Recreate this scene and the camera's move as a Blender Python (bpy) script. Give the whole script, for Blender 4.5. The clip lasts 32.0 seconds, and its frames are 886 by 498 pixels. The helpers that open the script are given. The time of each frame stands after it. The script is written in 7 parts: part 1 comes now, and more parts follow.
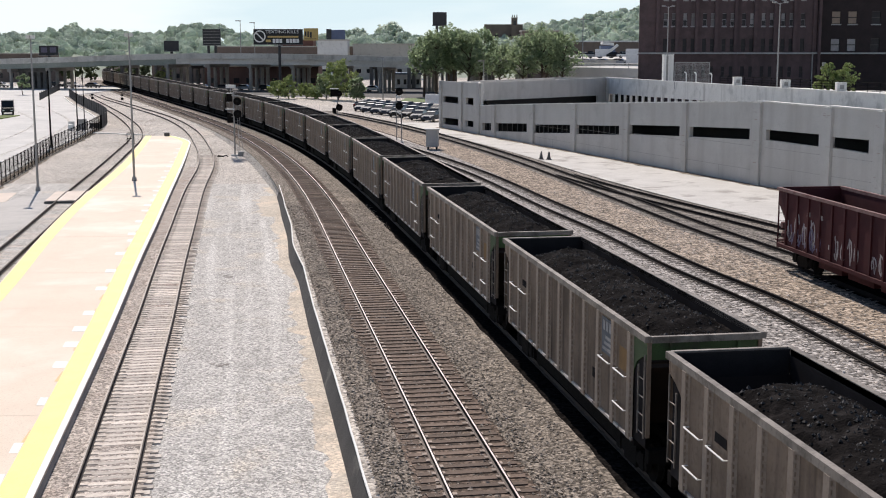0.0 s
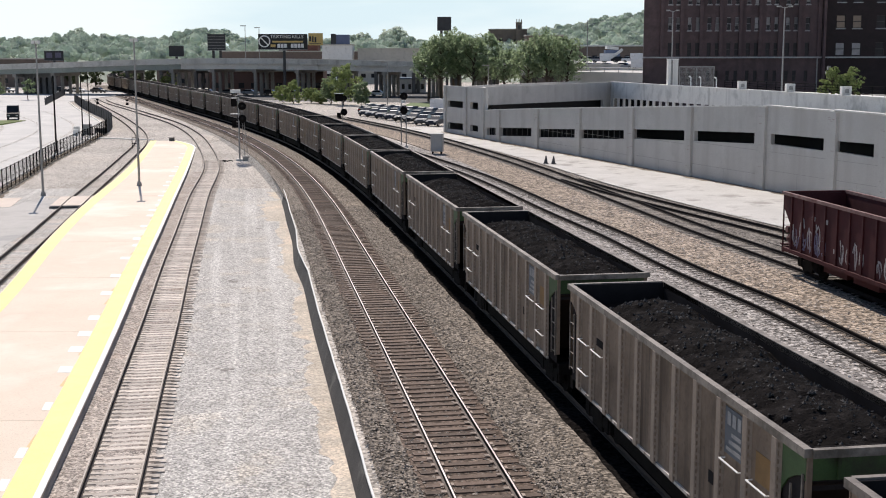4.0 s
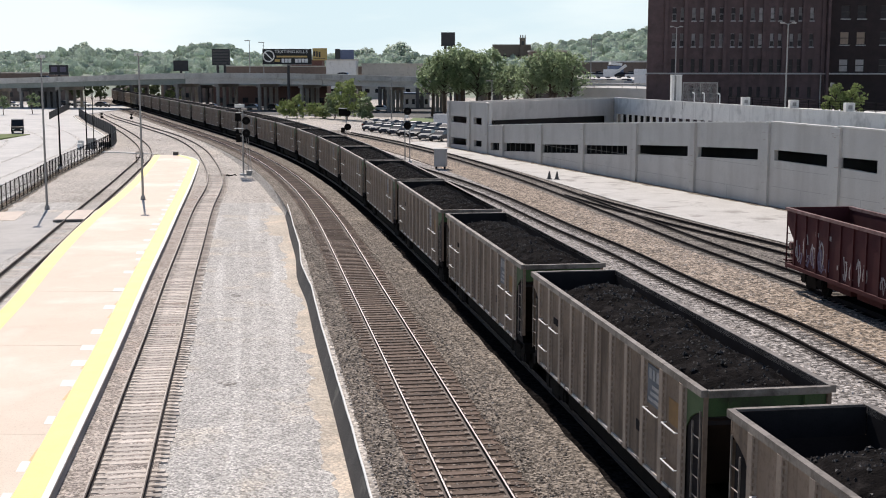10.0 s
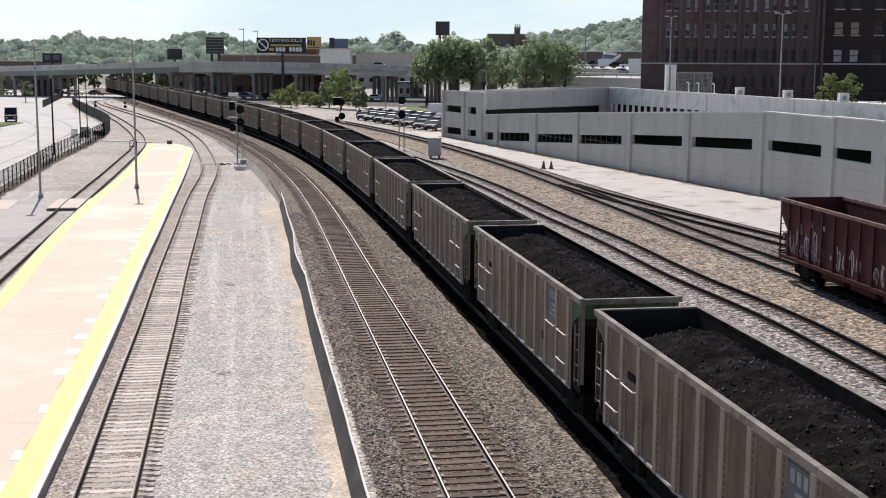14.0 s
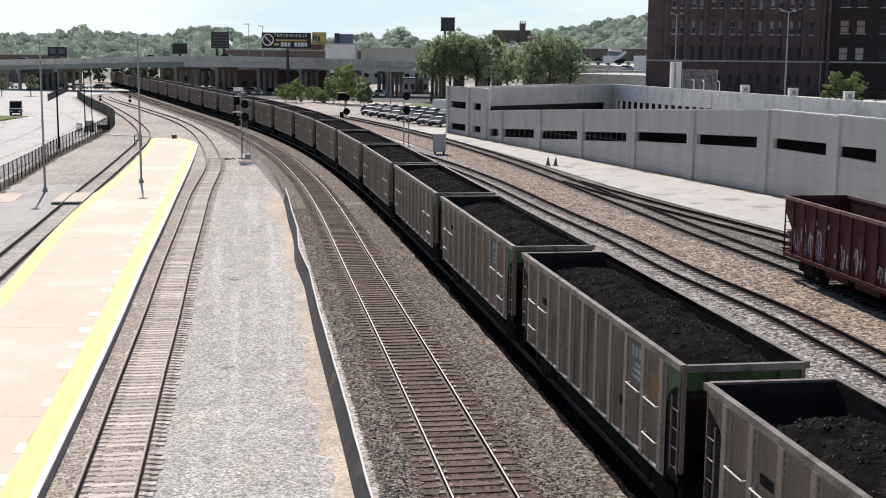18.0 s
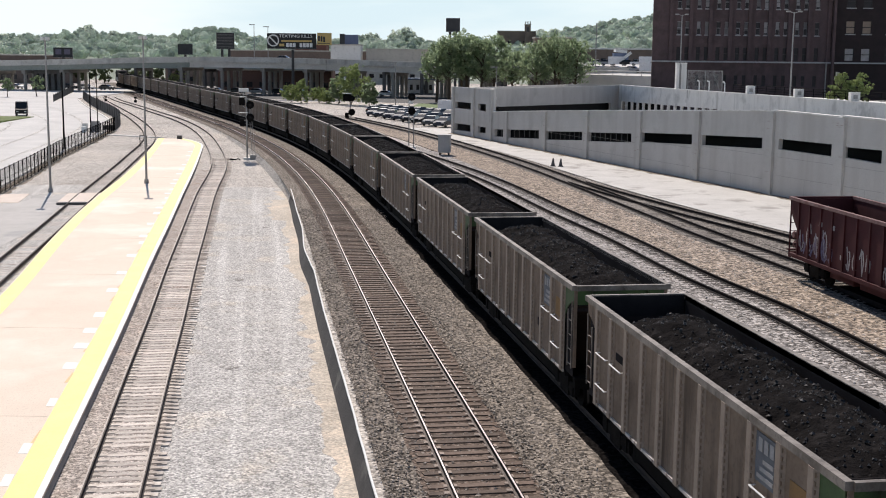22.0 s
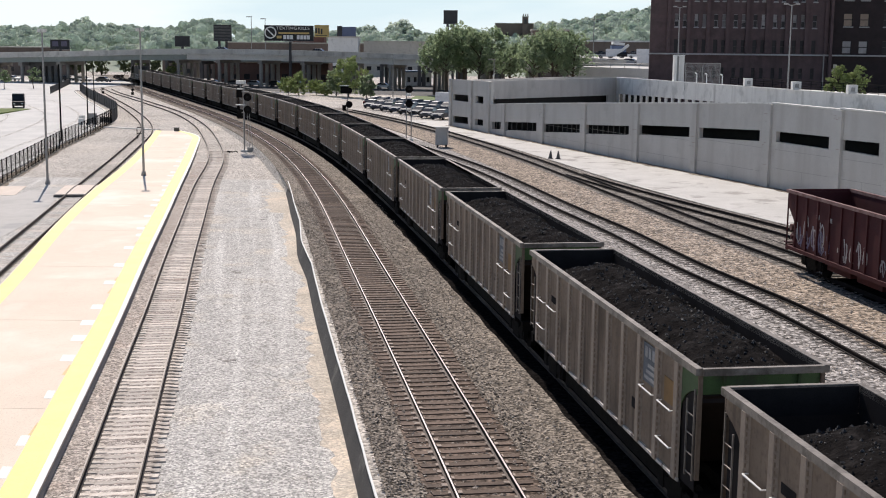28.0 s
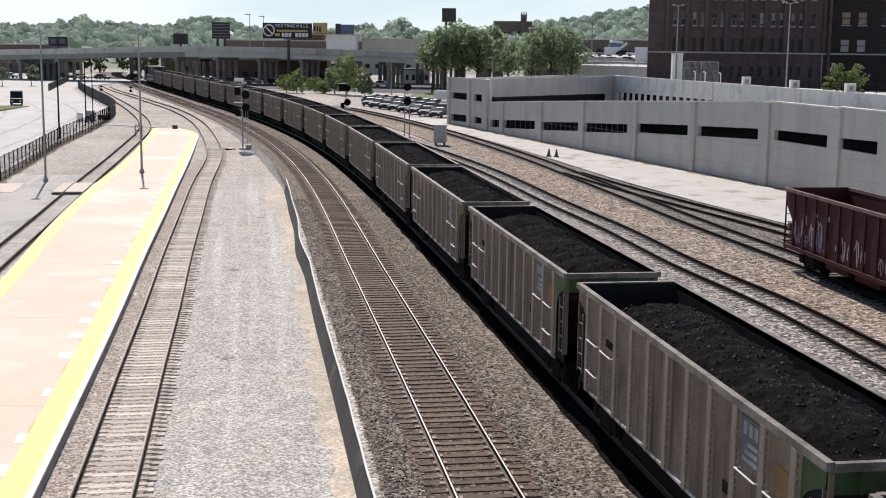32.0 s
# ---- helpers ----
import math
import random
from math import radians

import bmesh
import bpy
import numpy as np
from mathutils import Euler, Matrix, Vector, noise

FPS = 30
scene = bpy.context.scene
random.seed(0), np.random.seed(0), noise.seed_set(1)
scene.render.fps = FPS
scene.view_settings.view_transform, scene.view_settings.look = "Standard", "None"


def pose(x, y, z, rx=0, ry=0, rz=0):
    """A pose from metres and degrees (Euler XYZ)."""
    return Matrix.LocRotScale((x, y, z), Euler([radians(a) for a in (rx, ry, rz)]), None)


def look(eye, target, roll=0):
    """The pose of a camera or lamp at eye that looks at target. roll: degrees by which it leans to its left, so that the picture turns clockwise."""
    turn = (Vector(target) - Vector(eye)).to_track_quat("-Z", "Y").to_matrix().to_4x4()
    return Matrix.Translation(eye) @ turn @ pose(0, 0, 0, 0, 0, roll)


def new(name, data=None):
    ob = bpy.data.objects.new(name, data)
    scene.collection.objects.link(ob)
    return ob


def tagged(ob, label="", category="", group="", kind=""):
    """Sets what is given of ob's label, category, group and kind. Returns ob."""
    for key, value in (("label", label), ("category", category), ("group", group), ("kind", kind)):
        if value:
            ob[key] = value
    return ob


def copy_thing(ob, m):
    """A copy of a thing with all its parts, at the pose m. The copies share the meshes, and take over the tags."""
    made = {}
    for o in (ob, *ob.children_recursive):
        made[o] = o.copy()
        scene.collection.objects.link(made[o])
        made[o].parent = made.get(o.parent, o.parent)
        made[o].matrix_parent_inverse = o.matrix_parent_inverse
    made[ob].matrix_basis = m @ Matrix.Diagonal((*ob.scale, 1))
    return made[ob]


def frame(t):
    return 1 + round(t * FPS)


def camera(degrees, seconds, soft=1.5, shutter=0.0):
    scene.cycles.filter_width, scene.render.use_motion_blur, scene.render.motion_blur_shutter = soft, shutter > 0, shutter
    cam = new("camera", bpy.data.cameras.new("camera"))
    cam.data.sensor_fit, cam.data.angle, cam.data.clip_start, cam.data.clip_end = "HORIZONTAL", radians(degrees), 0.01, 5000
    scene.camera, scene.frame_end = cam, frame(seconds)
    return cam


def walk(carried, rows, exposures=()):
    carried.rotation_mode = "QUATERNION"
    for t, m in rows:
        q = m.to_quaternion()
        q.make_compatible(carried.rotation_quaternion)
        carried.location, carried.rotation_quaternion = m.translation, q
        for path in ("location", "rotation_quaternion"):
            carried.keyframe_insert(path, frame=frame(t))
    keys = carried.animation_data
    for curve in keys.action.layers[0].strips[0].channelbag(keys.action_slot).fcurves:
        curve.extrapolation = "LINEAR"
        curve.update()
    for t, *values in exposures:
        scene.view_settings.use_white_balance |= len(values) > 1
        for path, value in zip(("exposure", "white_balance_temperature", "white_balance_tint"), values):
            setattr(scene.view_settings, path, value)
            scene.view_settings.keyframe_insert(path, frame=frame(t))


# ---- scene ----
cam = camera(38.74, 32.0, soft=1.05)
EYE = Vector((0.0, 0.0, 10.3))
# seconds, pan to the left, tilt down, lean (degrees): a camera held on one spot of a footbridge
PATH = [
    (0, 0.000, 8.995, 0.000), (0.5, 0.100, 8.983, -0.206), (1, 0.301, 8.941, -0.263), (1.5, 0.444, 8.999, -0.281),
    (2, 0.377, 9.006, 0.221), (2.5, 0.417, 8.907, -0.036), (3, 0.474, 8.786, -0.077), (3.5, 0.355, 8.807, -0.002),
    (5.5, 0.068, 8.693, 0.180), (6, 0.140, 8.790, 0.160), (6.5, 0.345, 8.899, -0.075), (7, 0.463, 8.926, -0.034),
    (7.5, 0.540, 8.732, -0.159), (8, 0.558, 8.596, -0.283), (8.5, 0.510, 8.553, -0.118), (9, 0.535, 8.324, -0.000),
    (9.5, 0.481, 8.150, -0.067), (10, 0.365, 8.108, -0.084), (10.5, 0.286, 8.213, -0.019), (11, 0.280, 8.310, -0.092),
    (11.5, 0.186, 8.398, -0.172), (12, 0.083, 8.457, -0.159), (12.5, 0.037, 8.487, -0.240), (13, 0.063, 8.526, -0.224),
    (13.5, 0.110, 8.542, -0.192), (14, 0.092, 8.588, -0.236), (14.5, 0.095, 8.653, -0.282), (16.5, 0.310, 8.800, -0.482),
    (17, 0.347, 8.808, -0.448), (17.5, 0.312, 8.776, -0.574), (18, 0.269, 8.769, -0.560), (18.5, 0.312, 8.769, -0.462),
    (19, 0.471, 8.785, -0.427), (19.5, 0.562, 8.813, -0.391), (20, 0.609, 8.832, -0.500), (20.5, 0.582, 8.774, -0.427),
    (21, 0.577, 8.727, -0.497), (21.5, 0.509, 8.711, -0.523), (22, 0.497, 8.739, -0.583), (22.5, 0.460, 8.835, -0.551),
    (23, 0.421, 8.943, -0.539), (23.5, 0.414, 8.967, -0.623), (24, 0.459, 8.940, -0.542), (24.5, 0.475, 8.959, -0.492),
    (25, 0.460, 8.905, -0.537), (25.5, 0.431, 8.889, -0.609), (27.5, 0.375, 9.082, -0.623), (28, 0.375, 9.082, -0.623),
    (28.5, 0.330, 9.114, -0.680), (29, 0.249, 9.073, -0.708), (29.5, 0.214, 9.022, -0.716), (30, 0.221, 9.004, -0.635),
    (30.5, 0.258, 9.039, -0.653), (31, 0.297, 9.082, -0.628), (31.5, 0.294, 9.128, -0.660), (32, 0.289, 9.174, -0.712),
]


def aim(pan, tilt, lean):
    a, b = radians(pan), radians(tilt)
    way = Vector((-math.sin(a) * math.cos(b), math.cos(a) * math.cos(b), -math.sin(b)))
    return look(EYE, EYE + way * 100.0, -lean)


walk(cam, [(t, aim(p, b, c)) for t, p, b, c in PATH], exposures=[(0.0, 0.0, 6700, 15), (32.0, 0.0, 6700, 15)])

# ---- world and sun ----
SUN_AZ, SUN_EL = radians(-14.4), radians(46.0)
world = bpy.data.worlds.new("sky")
scene.world = world
world.use_nodes = True
wn = world.node_tree.nodes
sky = wn.new("ShaderNodeTexSky")
sky.sky_type = "NISHITA"
sky.sun_disc = False
sky.sun_elevation = SUN_EL
sky.sun_rotation = SUN_AZ
sky.dust_density = 0.1
sky.air_density = 1.0
sky.ozone_density = 2.0
wl = world.node_tree.links
way = wn.new("ShaderNodeTexCoord")
axis = wn.new("ShaderNodeSeparateXYZ")
wl.new(way.outputs["Generated"], axis.inputs[0])
fade = wn.new("ShaderNodeMapRange")
fade.inputs[1].default_value, fade.inputs[2].default_value = -0.02, 0.34
fade.inputs[3].default_value, fade.inputs[4].default_value = 0.94, 0.0
fade.interpolation_type = "SMOOTHSTEP"
wl.new(axis.outputs[2], fade.inputs[0])
cloud = wn.new("ShaderNodeTexNoise")
cloud.inputs["Scale"].default_value, cloud.inputs["Detail"].default_value = 3.0, 6.0
stretch = wn.new("ShaderNodeMapping")
stretch.inputs["Scale"].default_value = (1.0, 1.0, 5.0)
wl.new(way.outputs["Generated"], stretch.inputs[0])
wl.new(stretch.outputs[0], cloud.inputs["Vector"])
puff = wn.new("ShaderNodeMix")
puff.data_type = "RGBA"
puff.inputs[6].default_value = (6.7, 8.8, 9.8, 1.0)
puff.inputs[7].default_value = (9.0, 10.4, 10.7, 1.0)
soft = wn.new("ShaderNodeMapRange")
soft.inputs[1].default_value, soft.inputs[2].default_value = 0.42, 0.62
wl.new(cloud.outputs[0], soft.inputs[0])
wl.new(soft.outputs[0], puff.inputs[0])
haze = wn.new("ShaderNodeMix")
haze.data_type = "RGBA"
wl.new(fade.outputs[0], haze.inputs[0])
wl.new(sky.outputs[0], haze.inputs[6])
wl.new(puff.outputs[2], haze.inputs[7])
wl.new(haze.outputs[2], wn["Background"].inputs[0])
wn["Background"].inputs[1].default_value = 0.1
sun_data = bpy.data.lights.new("sun", "SUN")
sun_data.energy, sun_data.angle, sun_data.color = 5.0, radians(0.53), (1.0, 0.95, 0.87)
sun = new("sun", sun_data)
sun_way = Vector((math.sin(SUN_AZ) * math.cos(SUN_EL), math.cos(SUN_AZ) * math.cos(SUN_EL), math.sin(SUN_EL)))
sun.matrix_world = look(sun_way * 300.0, (0, 0, 0))
sun.location = sun_way * 300.0

# ---- materials ----


def surface(name, a, b=None, scale=3.0, rough=0.85, bump=0.3, metal=0.0, fine=40.0, c=None, cscale=0.4, cmin=0.52, cmax=0.66, piece=0.0, island=0.0, dist=0.02, spec=0.3, streak=None, grit=0.6, drip=None):
    """Two tones mixed by noise, a third in blotches, fine relief; piece and island vary the tone from object to object."""
    m = bpy.data.materials.new(name)
    m.use_nodes = True
    nt, nodes = m.node_tree, m.node_tree.nodes
    bsdf = nodes["Principled BSDF"]
    bsdf.inputs["Roughness"].default_value = rough
    bsdf.inputs["Metallic"].default_value = metal
    bsdf.inputs["Specular IOR Level"].default_value = spec
    tc = nodes.new("ShaderNodeTexCoord")
    b = b or tuple(v * 0.72 for v in a)

    def noise_of(s, detail=5.0):
        n = nodes.new("ShaderNodeTexNoise")
        n.inputs["Scale"].default_value = s
        n.inputs["Detail"].default_value = detail
        n.inputs["Roughness"].default_value = 0.62
        nt.links.new(tc.outputs["Object"], n.inputs["Vector"])
        return n

    def mix(fac, x, y):
        k = nodes.new("ShaderNodeMix")
        k.data_type = "RGBA"
        nt.links.new(fac, k.inputs[0])
        for s, v in ((k.inputs[6], x), (k.inputs[7], y)):
            if isinstance(v, tuple):
                s.default_value = (*v, 1.0)
            else:
                nt.links.new(v, s)
        return k.outputs[2]

    def ramp(v, lo, hi):
        r = nodes.new("ShaderNodeMapRange")
        r.inputs[1].default_value, r.inputs[2].default_value = lo, hi
        nt.links.new(v, r.inputs[0])
        return r.outputs[0]

    n1, n2 = noise_of(scale), noise_of(fine, 3.0)
    col = mix(ramp(n1.outputs[0], 0.33, 0.67), a, b)
    dark = tuple(v * grit for v in b)
    col = mix(ramp(n2.outputs[0], 0.52, 0.9), col, dark)
    if c:
        col = mix(ramp(noise_of(cscale, 6.0).outputs[0], cmin, cmax), col, c)
    if streak:
        turn = nodes.new("ShaderNodeMapping")
        turn.vector_type = "TEXTURE"
        turn.inputs["Rotation"].default_value = (0, 0, radians(streak[1]))
        turn.inputs["Scale"].default_value = (0.7, 26.0, 1.0)
        nt.links.new(tc.outputs["Object"], turn.inputs[0])
        sn = nodes.new("ShaderNodeTexNoise")
        sn.inputs["Scale"].default_value, sn.inputs["Detail"].default_value = 1.0, 4.0
        nt.links.new(turn.outputs[0], sn.inputs["Vector"])
        col = mix(ramp(sn.outputs[0], 0.5, 0.68), col, streak[0])
    if drip:
        fall = nodes.new("ShaderNodeMapping")
        fall.inputs["Scale"].default_value = (drip[1], drip[1], drip[1] * 0.05)
        nt.links.new(tc.outputs["Object"], fall.inputs[0])
        dn = nodes.new("ShaderNodeTexNoise")
        dn.inputs["Scale"].default_value, dn.inputs["Detail"].default_value = 1.0, 5.0
        nt.links.new(fall.outputs[0], dn.inputs["Vector"])
        col = mix(ramp(dn.outputs[0], drip[2], drip[2] + 0.22), col, drip[0])
    if piece or island:
        info = nodes.new("ShaderNodeObjectInfo" if piece else "ShaderNodeNewGeometry")
        rnd = info.outputs["Random"] if piece else info.outputs["Random Per Island"]
        amount = piece or island
        r = nodes.new("ShaderNodeMapRange")
        r.inputs[3].default_value, r.inputs[4].default_value = 1.0 - amount, 1.0 + amount
        nt.links.new(rnd, r.inputs[0])
        hsv = nodes.new("ShaderNodeHueSaturation")
        nt.links.new(col, hsv.inputs["Color"])
        nt.links.new(r.outputs[0], hsv.inputs["Value"])
        col = hsv.outputs[0]
    nt.links.new(col, bsdf.inputs["Base Color"])
    if bump:
        bp = nodes.new("ShaderNodeBump")
        bp.inputs["Strength"].default_value = bump
        bp.inputs["Distance"].default_value = dist
        nt.links.new(n2.outputs[0], bp.inputs["Height"])
        nt.links.new(bp.outputs[0], bsdf.inputs["Normal"])
    return m


def gravel(name, dark, light, cell, gap=0.5, rough=0.95, dist=0.03, c=None, cscale=0.25, cmin=0.55, cmax=0.7, big=0.35, streak=None, spec=0.1, spread=(0.42, 1.55)):
    """Crushed stone: every stone its own tone, dark joints between, broad patches of another tone."""
    m = surface(name, light, dark, big, rough=rough, bump=0.0, fine=1.0 / cell * 0.6, c=c, cscale=cscale, cmin=cmin, cmax=cmax, spec=spec, streak=streak, grit=0.85)
    nt, nodes = m.node_tree, m.node_tree.nodes
    bsdf = nodes["Principled BSDF"]
    col = bsdf.inputs["Base Color"].links[0].from_socket
    tc = nodes.new("ShaderNodeTexCoord")
    v = nodes.new("ShaderNodeTexVoronoi")
    v.inputs["Scale"].default_value = 1.0 / cell
    nt.links.new(tc.outputs["Object"], v.inputs["Vector"])
    sep = nodes.new("ShaderNodeSeparateColor")
    nt.links.new(v.outputs["Color"], sep.inputs[0])
    tone = nodes.new("ShaderNodeMapRange")
    tone.inputs[3].default_value, tone.inputs[4].default_value = spread
    nt.links.new(sep.outputs[0], tone.inputs[0])
    joint = nodes.new("ShaderNodeMapRange")
    joint.inputs[1].default_value, joint.inputs[2].default_value = 0.35, 0.8
    joint.inputs[3].default_value, joint.inputs[4].default_value = 1.0, gap
    nt.links.new(v.outputs["Distance"], joint.inputs[0])
    mul = nodes.new("ShaderNodeMath")
    mul.operation = "MULTIPLY"
    nt.links.new(tone.outputs[0], mul.inputs[0])
    nt.links.new(joint.outputs[0], mul.inputs[1])
    hsv = nodes.new("ShaderNodeHueSaturation")
    nt.links.new(col, hsv.inputs["Color"])
    nt.links.new(mul.outputs[0], hsv.inputs["Value"])
    nt.links.new(hsv.outputs[0], bsdf.inputs["Base Color"])
    bp = nodes.new("ShaderNodeBump")
    bp.invert = True
    bp.inputs["Strength"].default_value, bp.inputs["Distance"].default_value = 0.8, dist
    nt.links.new(v.outputs["Distance"], bp.inputs["Height"])
    nt.links.new(bp.outputs[0], bsdf.inputs["Normal"])
    return m


def leafy(name, a, b, scale=0.6, glow=0.5, vary=0.35):
    """Leaves that let light through from behind."""
    m = surface(name, a, b, scale, rough=0.7, bump=0.0, island=vary, fine=3.0, spec=0.1)
    nt, nodes = m.node_tree, m.node_tree.nodes
    bsdf = nodes["Principled BSDF"]
    tr = nodes.new("ShaderNodeBsdfTranslucent")
    nt.links.new(bsdf.inputs["Base Color"].links[0].from_socket, tr.inputs[0])
    mx = nodes.new("ShaderNodeMixShader")
    mx.inputs[0].default_value = glow
    nt.links.new(bsdf.outputs[0], mx.inputs[1])
    nt.links.new(tr.outputs[0], mx.inputs[2])
    nt.links.new(mx.outputs[0], nodes["Material Output"].inputs[0])
    return m


M_EARTH = gravel("pale_dirt", (0.42, 0.385, 0.345), (0.58, 0.535, 0.485), 0.10, 0.8, c=(0.60, 0.54, 0.47), cscale=0.05, big=0.12)
M_LOT = gravel("grey_gravel", (0.47, 0.45, 0.42), (0.59, 0.565, 0.53), 0.06, 0.72, c=(0.64, 0.575, 0.485), cscale=0.3, cmin=0.55, cmax=0.75, big=0.9, streak=((0.655, 0.632, 0.595), 8.8), spread=(0.5, 1.5))
M_BALLAST = gravel("ballast", (0.20, 0.171, 0.142), (0.275, 0.237, 0.20), 0.095, 0.48, dist=0.022, c=(0.31, 0.262, 0.215), cscale=0.35, big=0.6, spread=(0.28, 1.74))
# near-black stone: the shade under train and wagon is put into its colour
M_UNDERSHADE = gravel("undershade_ballast", (0.010, 0.009, 0.0086), (0.018, 0.0162, 0.0155), 0.10, 0.6, dist=0.01, spec=0.0)
M_TANBALLAST = gravel("tan_ballast", (0.305, 0.248, 0.197), (0.43, 0.352, 0.282), 0.15, 0.4, dist=0.03, c=(0.46, 0.375, 0.295), cscale=0.5, big=0.7, spread=(0.25, 1.75))
M_LIGHTBALLAST = gravel("light_ballast", (0.315, 0.29, 0.268), (0.445, 0.412, 0.385), 0.14, 0.35, dist=0.03, big=0.8, spread=(0.25, 1.75))
M_GREYBALLAST = gravel("grey_brown_ballast", (0.20, 0.178, 0.155), (0.285, 0.255, 0.225), 0.13, 0.45, dist=0.025, c=(0.37, 0.32, 0.265), cscale=0.45, big=0.7, spread=(0.35, 1.6))
M_RUSTBALLAST = gravel("rusty_ballast", (0.125, 0.093, 0.074), (0.185, 0.14, 0.112), 0.1, 0.5, dist=0.015, c=(0.22, 0.165, 0.13), cscale=0.5, big=0.6, spread=(0.4, 1.6))
M_PAVING = surface("pale_paving", (0.57, 0.55, 0.515), (0.48, 0.462, 0.43), 0.4, fine=20.0, bump=0.15, c=(0.33, 0.31, 0.285), cscale=0.3, cmin=0.55, cmax=0.63)
M_ROAD = surface("pale_road", (0.60, 0.58, 0.55), (0.48, 0.47, 0.45), 0.2, fine=15.0, bump=0.1, c=(0.42, 0.41, 0.40), cscale=0.06, cmin=0.55, cmax=0.75)
M_PLATFORM = surface("platform_concrete", (0.78, 0.66, 0.54), (0.71, 0.59, 0.475), 0.3, fine=25.0, bump=0.1, c=(0.83, 0.74, 0.63), cscale=0.15)
M_YELLOW = surface("yellow_paint", (0.86, 0.74, 0.22), (0.80, 0.68, 0.25), 0.7, fine=20.0, bump=0.1, rough=0.6)
M_WHITE = surface("white_paint", (0.78, 0.77, 0.74), (0.70, 0.69, 0.66), 1.0, fine=20.0, bump=0.1, rough=0.6)
M_DARKCONC = surface("dark_concrete", (0.15, 0.145, 0.14), (0.10, 0.095, 0.09), 1.0, fine=15.0)
M_EDGEFACE = surface("platform_face", (0.36, 0.35, 0.335), (0.27, 0.26, 0.25), 1.0, fine=15.0)
M_MARK = surface("faded_marking", (0.33, 0.325, 0.32), (0.24, 0.235, 0.235), 3.0, bump=0.0)
M_PINKSLAB = surface("pinkish_slab", (0.70, 0.60, 0.515), (0.62, 0.53, 0.455), 0.8, fine=20.0, bump=0.1)
M_APRON = surface("grey_apron", (0.49, 0.468, 0.44), (0.42, 0.40, 0.375), 0.5, fine=20.0, bump=0.1, c=(0.34, 0.33, 0.32), cscale=0.4)
M_FABRIC = surface("black_fabric", (0.056, 0.053, 0.052), (0.036, 0.034, 0.034), 0.8, fine=12.0, rough=0.8, bump=0.4, dist=0.04, c=(0.12, 0.115, 0.105), cscale=0.3, cmin=0.6)
M_RAIL = surface("rusty_rail", (0.066, 0.046, 0.037), (0.04, 0.029, 0.024), 2.0, rough=0.75, metal=0.1)
M_RAILTOP = surface("polished_rail", (0.60, 0.525, 0.505), (0.45, 0.385, 0.365), 1.0, rough=0.48, metal=0.45, bump=0.0)
M_RAILFOOT = surface("tan_rail_foot", (0.42, 0.34, 0.29), (0.25, 0.19, 0.155), 3.0, rough=0.7, bump=0.0, c=(0.12, 0.09, 0.07), cscale=2.5, cmin=0.55)
M_FOOTDARK = surface("brown_rail_foot", (0.12, 0.09, 0.073), (0.08, 0.06, 0.05), 3.0, rough=0.75, bump=0.0)
M_DULLTOP = surface("dull_rail_head", (0.30, 0.265, 0.24), (0.2, 0.17, 0.15), 1.0, rough=0.55, metal=0.2, bump=0.0)
M_BURIEDTIE = surface("dark_buried_tie", (0.105, 0.088, 0.077), (0.065, 0.055, 0.049), 2.0, fine=14.0, bump=0.6, piece=0.35)
M_BLACKRAIL = surface("black_rail", (0.028, 0.022, 0.02), (0.018, 0.015, 0.014), 2.0, rough=0.8, spec=0.1)
M_TIE = surface("old_tie", (0.16, 0.112, 0.086), (0.095, 0.066, 0.05), 2.0, fine=18.0, bump=0.6, piece=0.35, c=(0.24, 0.175, 0.13), cscale=0.9, cmin=0.55)
M_GREYTIE = surface("grey_tie", (0.66, 0.60, 0.535), (0.46, 0.40, 0.345), 2.0, fine=14.0, bump=0.6, piece=0.3, c=(0.40, 0.285, 0.24), cscale=0.55, cmin=0.5, cmax=0.68)
M_BROWNTIE = surface("brown_grey_tie", (0.30, 0.265, 0.23), (0.215, 0.19, 0.165), 2.0, fine=14.0, bump=0.6, piece=0.3, c=(0.36, 0.31, 0.26), cscale=0.5)
M_CONC = surface("garage_concrete", (0.55, 0.525, 0.492), (0.485, 0.463, 0.433), 0.35, fine=18.0, bump=0.1, c=(0.40, 0.38, 0.35), cscale=0.45, cmin=0.55, cmax=0.75, drip=((0.43, 0.40, 0.37), 0.6, 0.5))
M_CONC_PALE = surface("pale_concrete", (0.80, 0.785, 0.745), (0.70, 0.685, 0.65), 0.4, fine=14.0, bump=0.15, c=(0.52, 0.51, 0.48), cscale=0.5, cmin=0.52, cmax=0.68, drip=((0.45, 0.435, 0.405), 1.0, 0.56))
M_BRICK = surface("dark_red_brick", (0.112, 0.074, 0.074), (0.082, 0.056, 0.056), 1.0, fine=10.0, bump=0.3, c=(0.07, 0.047, 0.046), cscale=0.25, drip=((0.065, 0.045, 0.045), 0.7, 0.52))
M_GLASS = surface("dark_glass", (0.02, 0.023, 0.028), (0.013, 0.015, 0.018), 0.5, rough=0.07, bump=0.0, spec=0.4)
# near-black that stands for the shade inside the garage openings
M_INNERSHADE = surface("inner_shade", (0.02, 0.02, 0.021), (0.014, 0.014, 0.015), 1.0, bump=0.0)
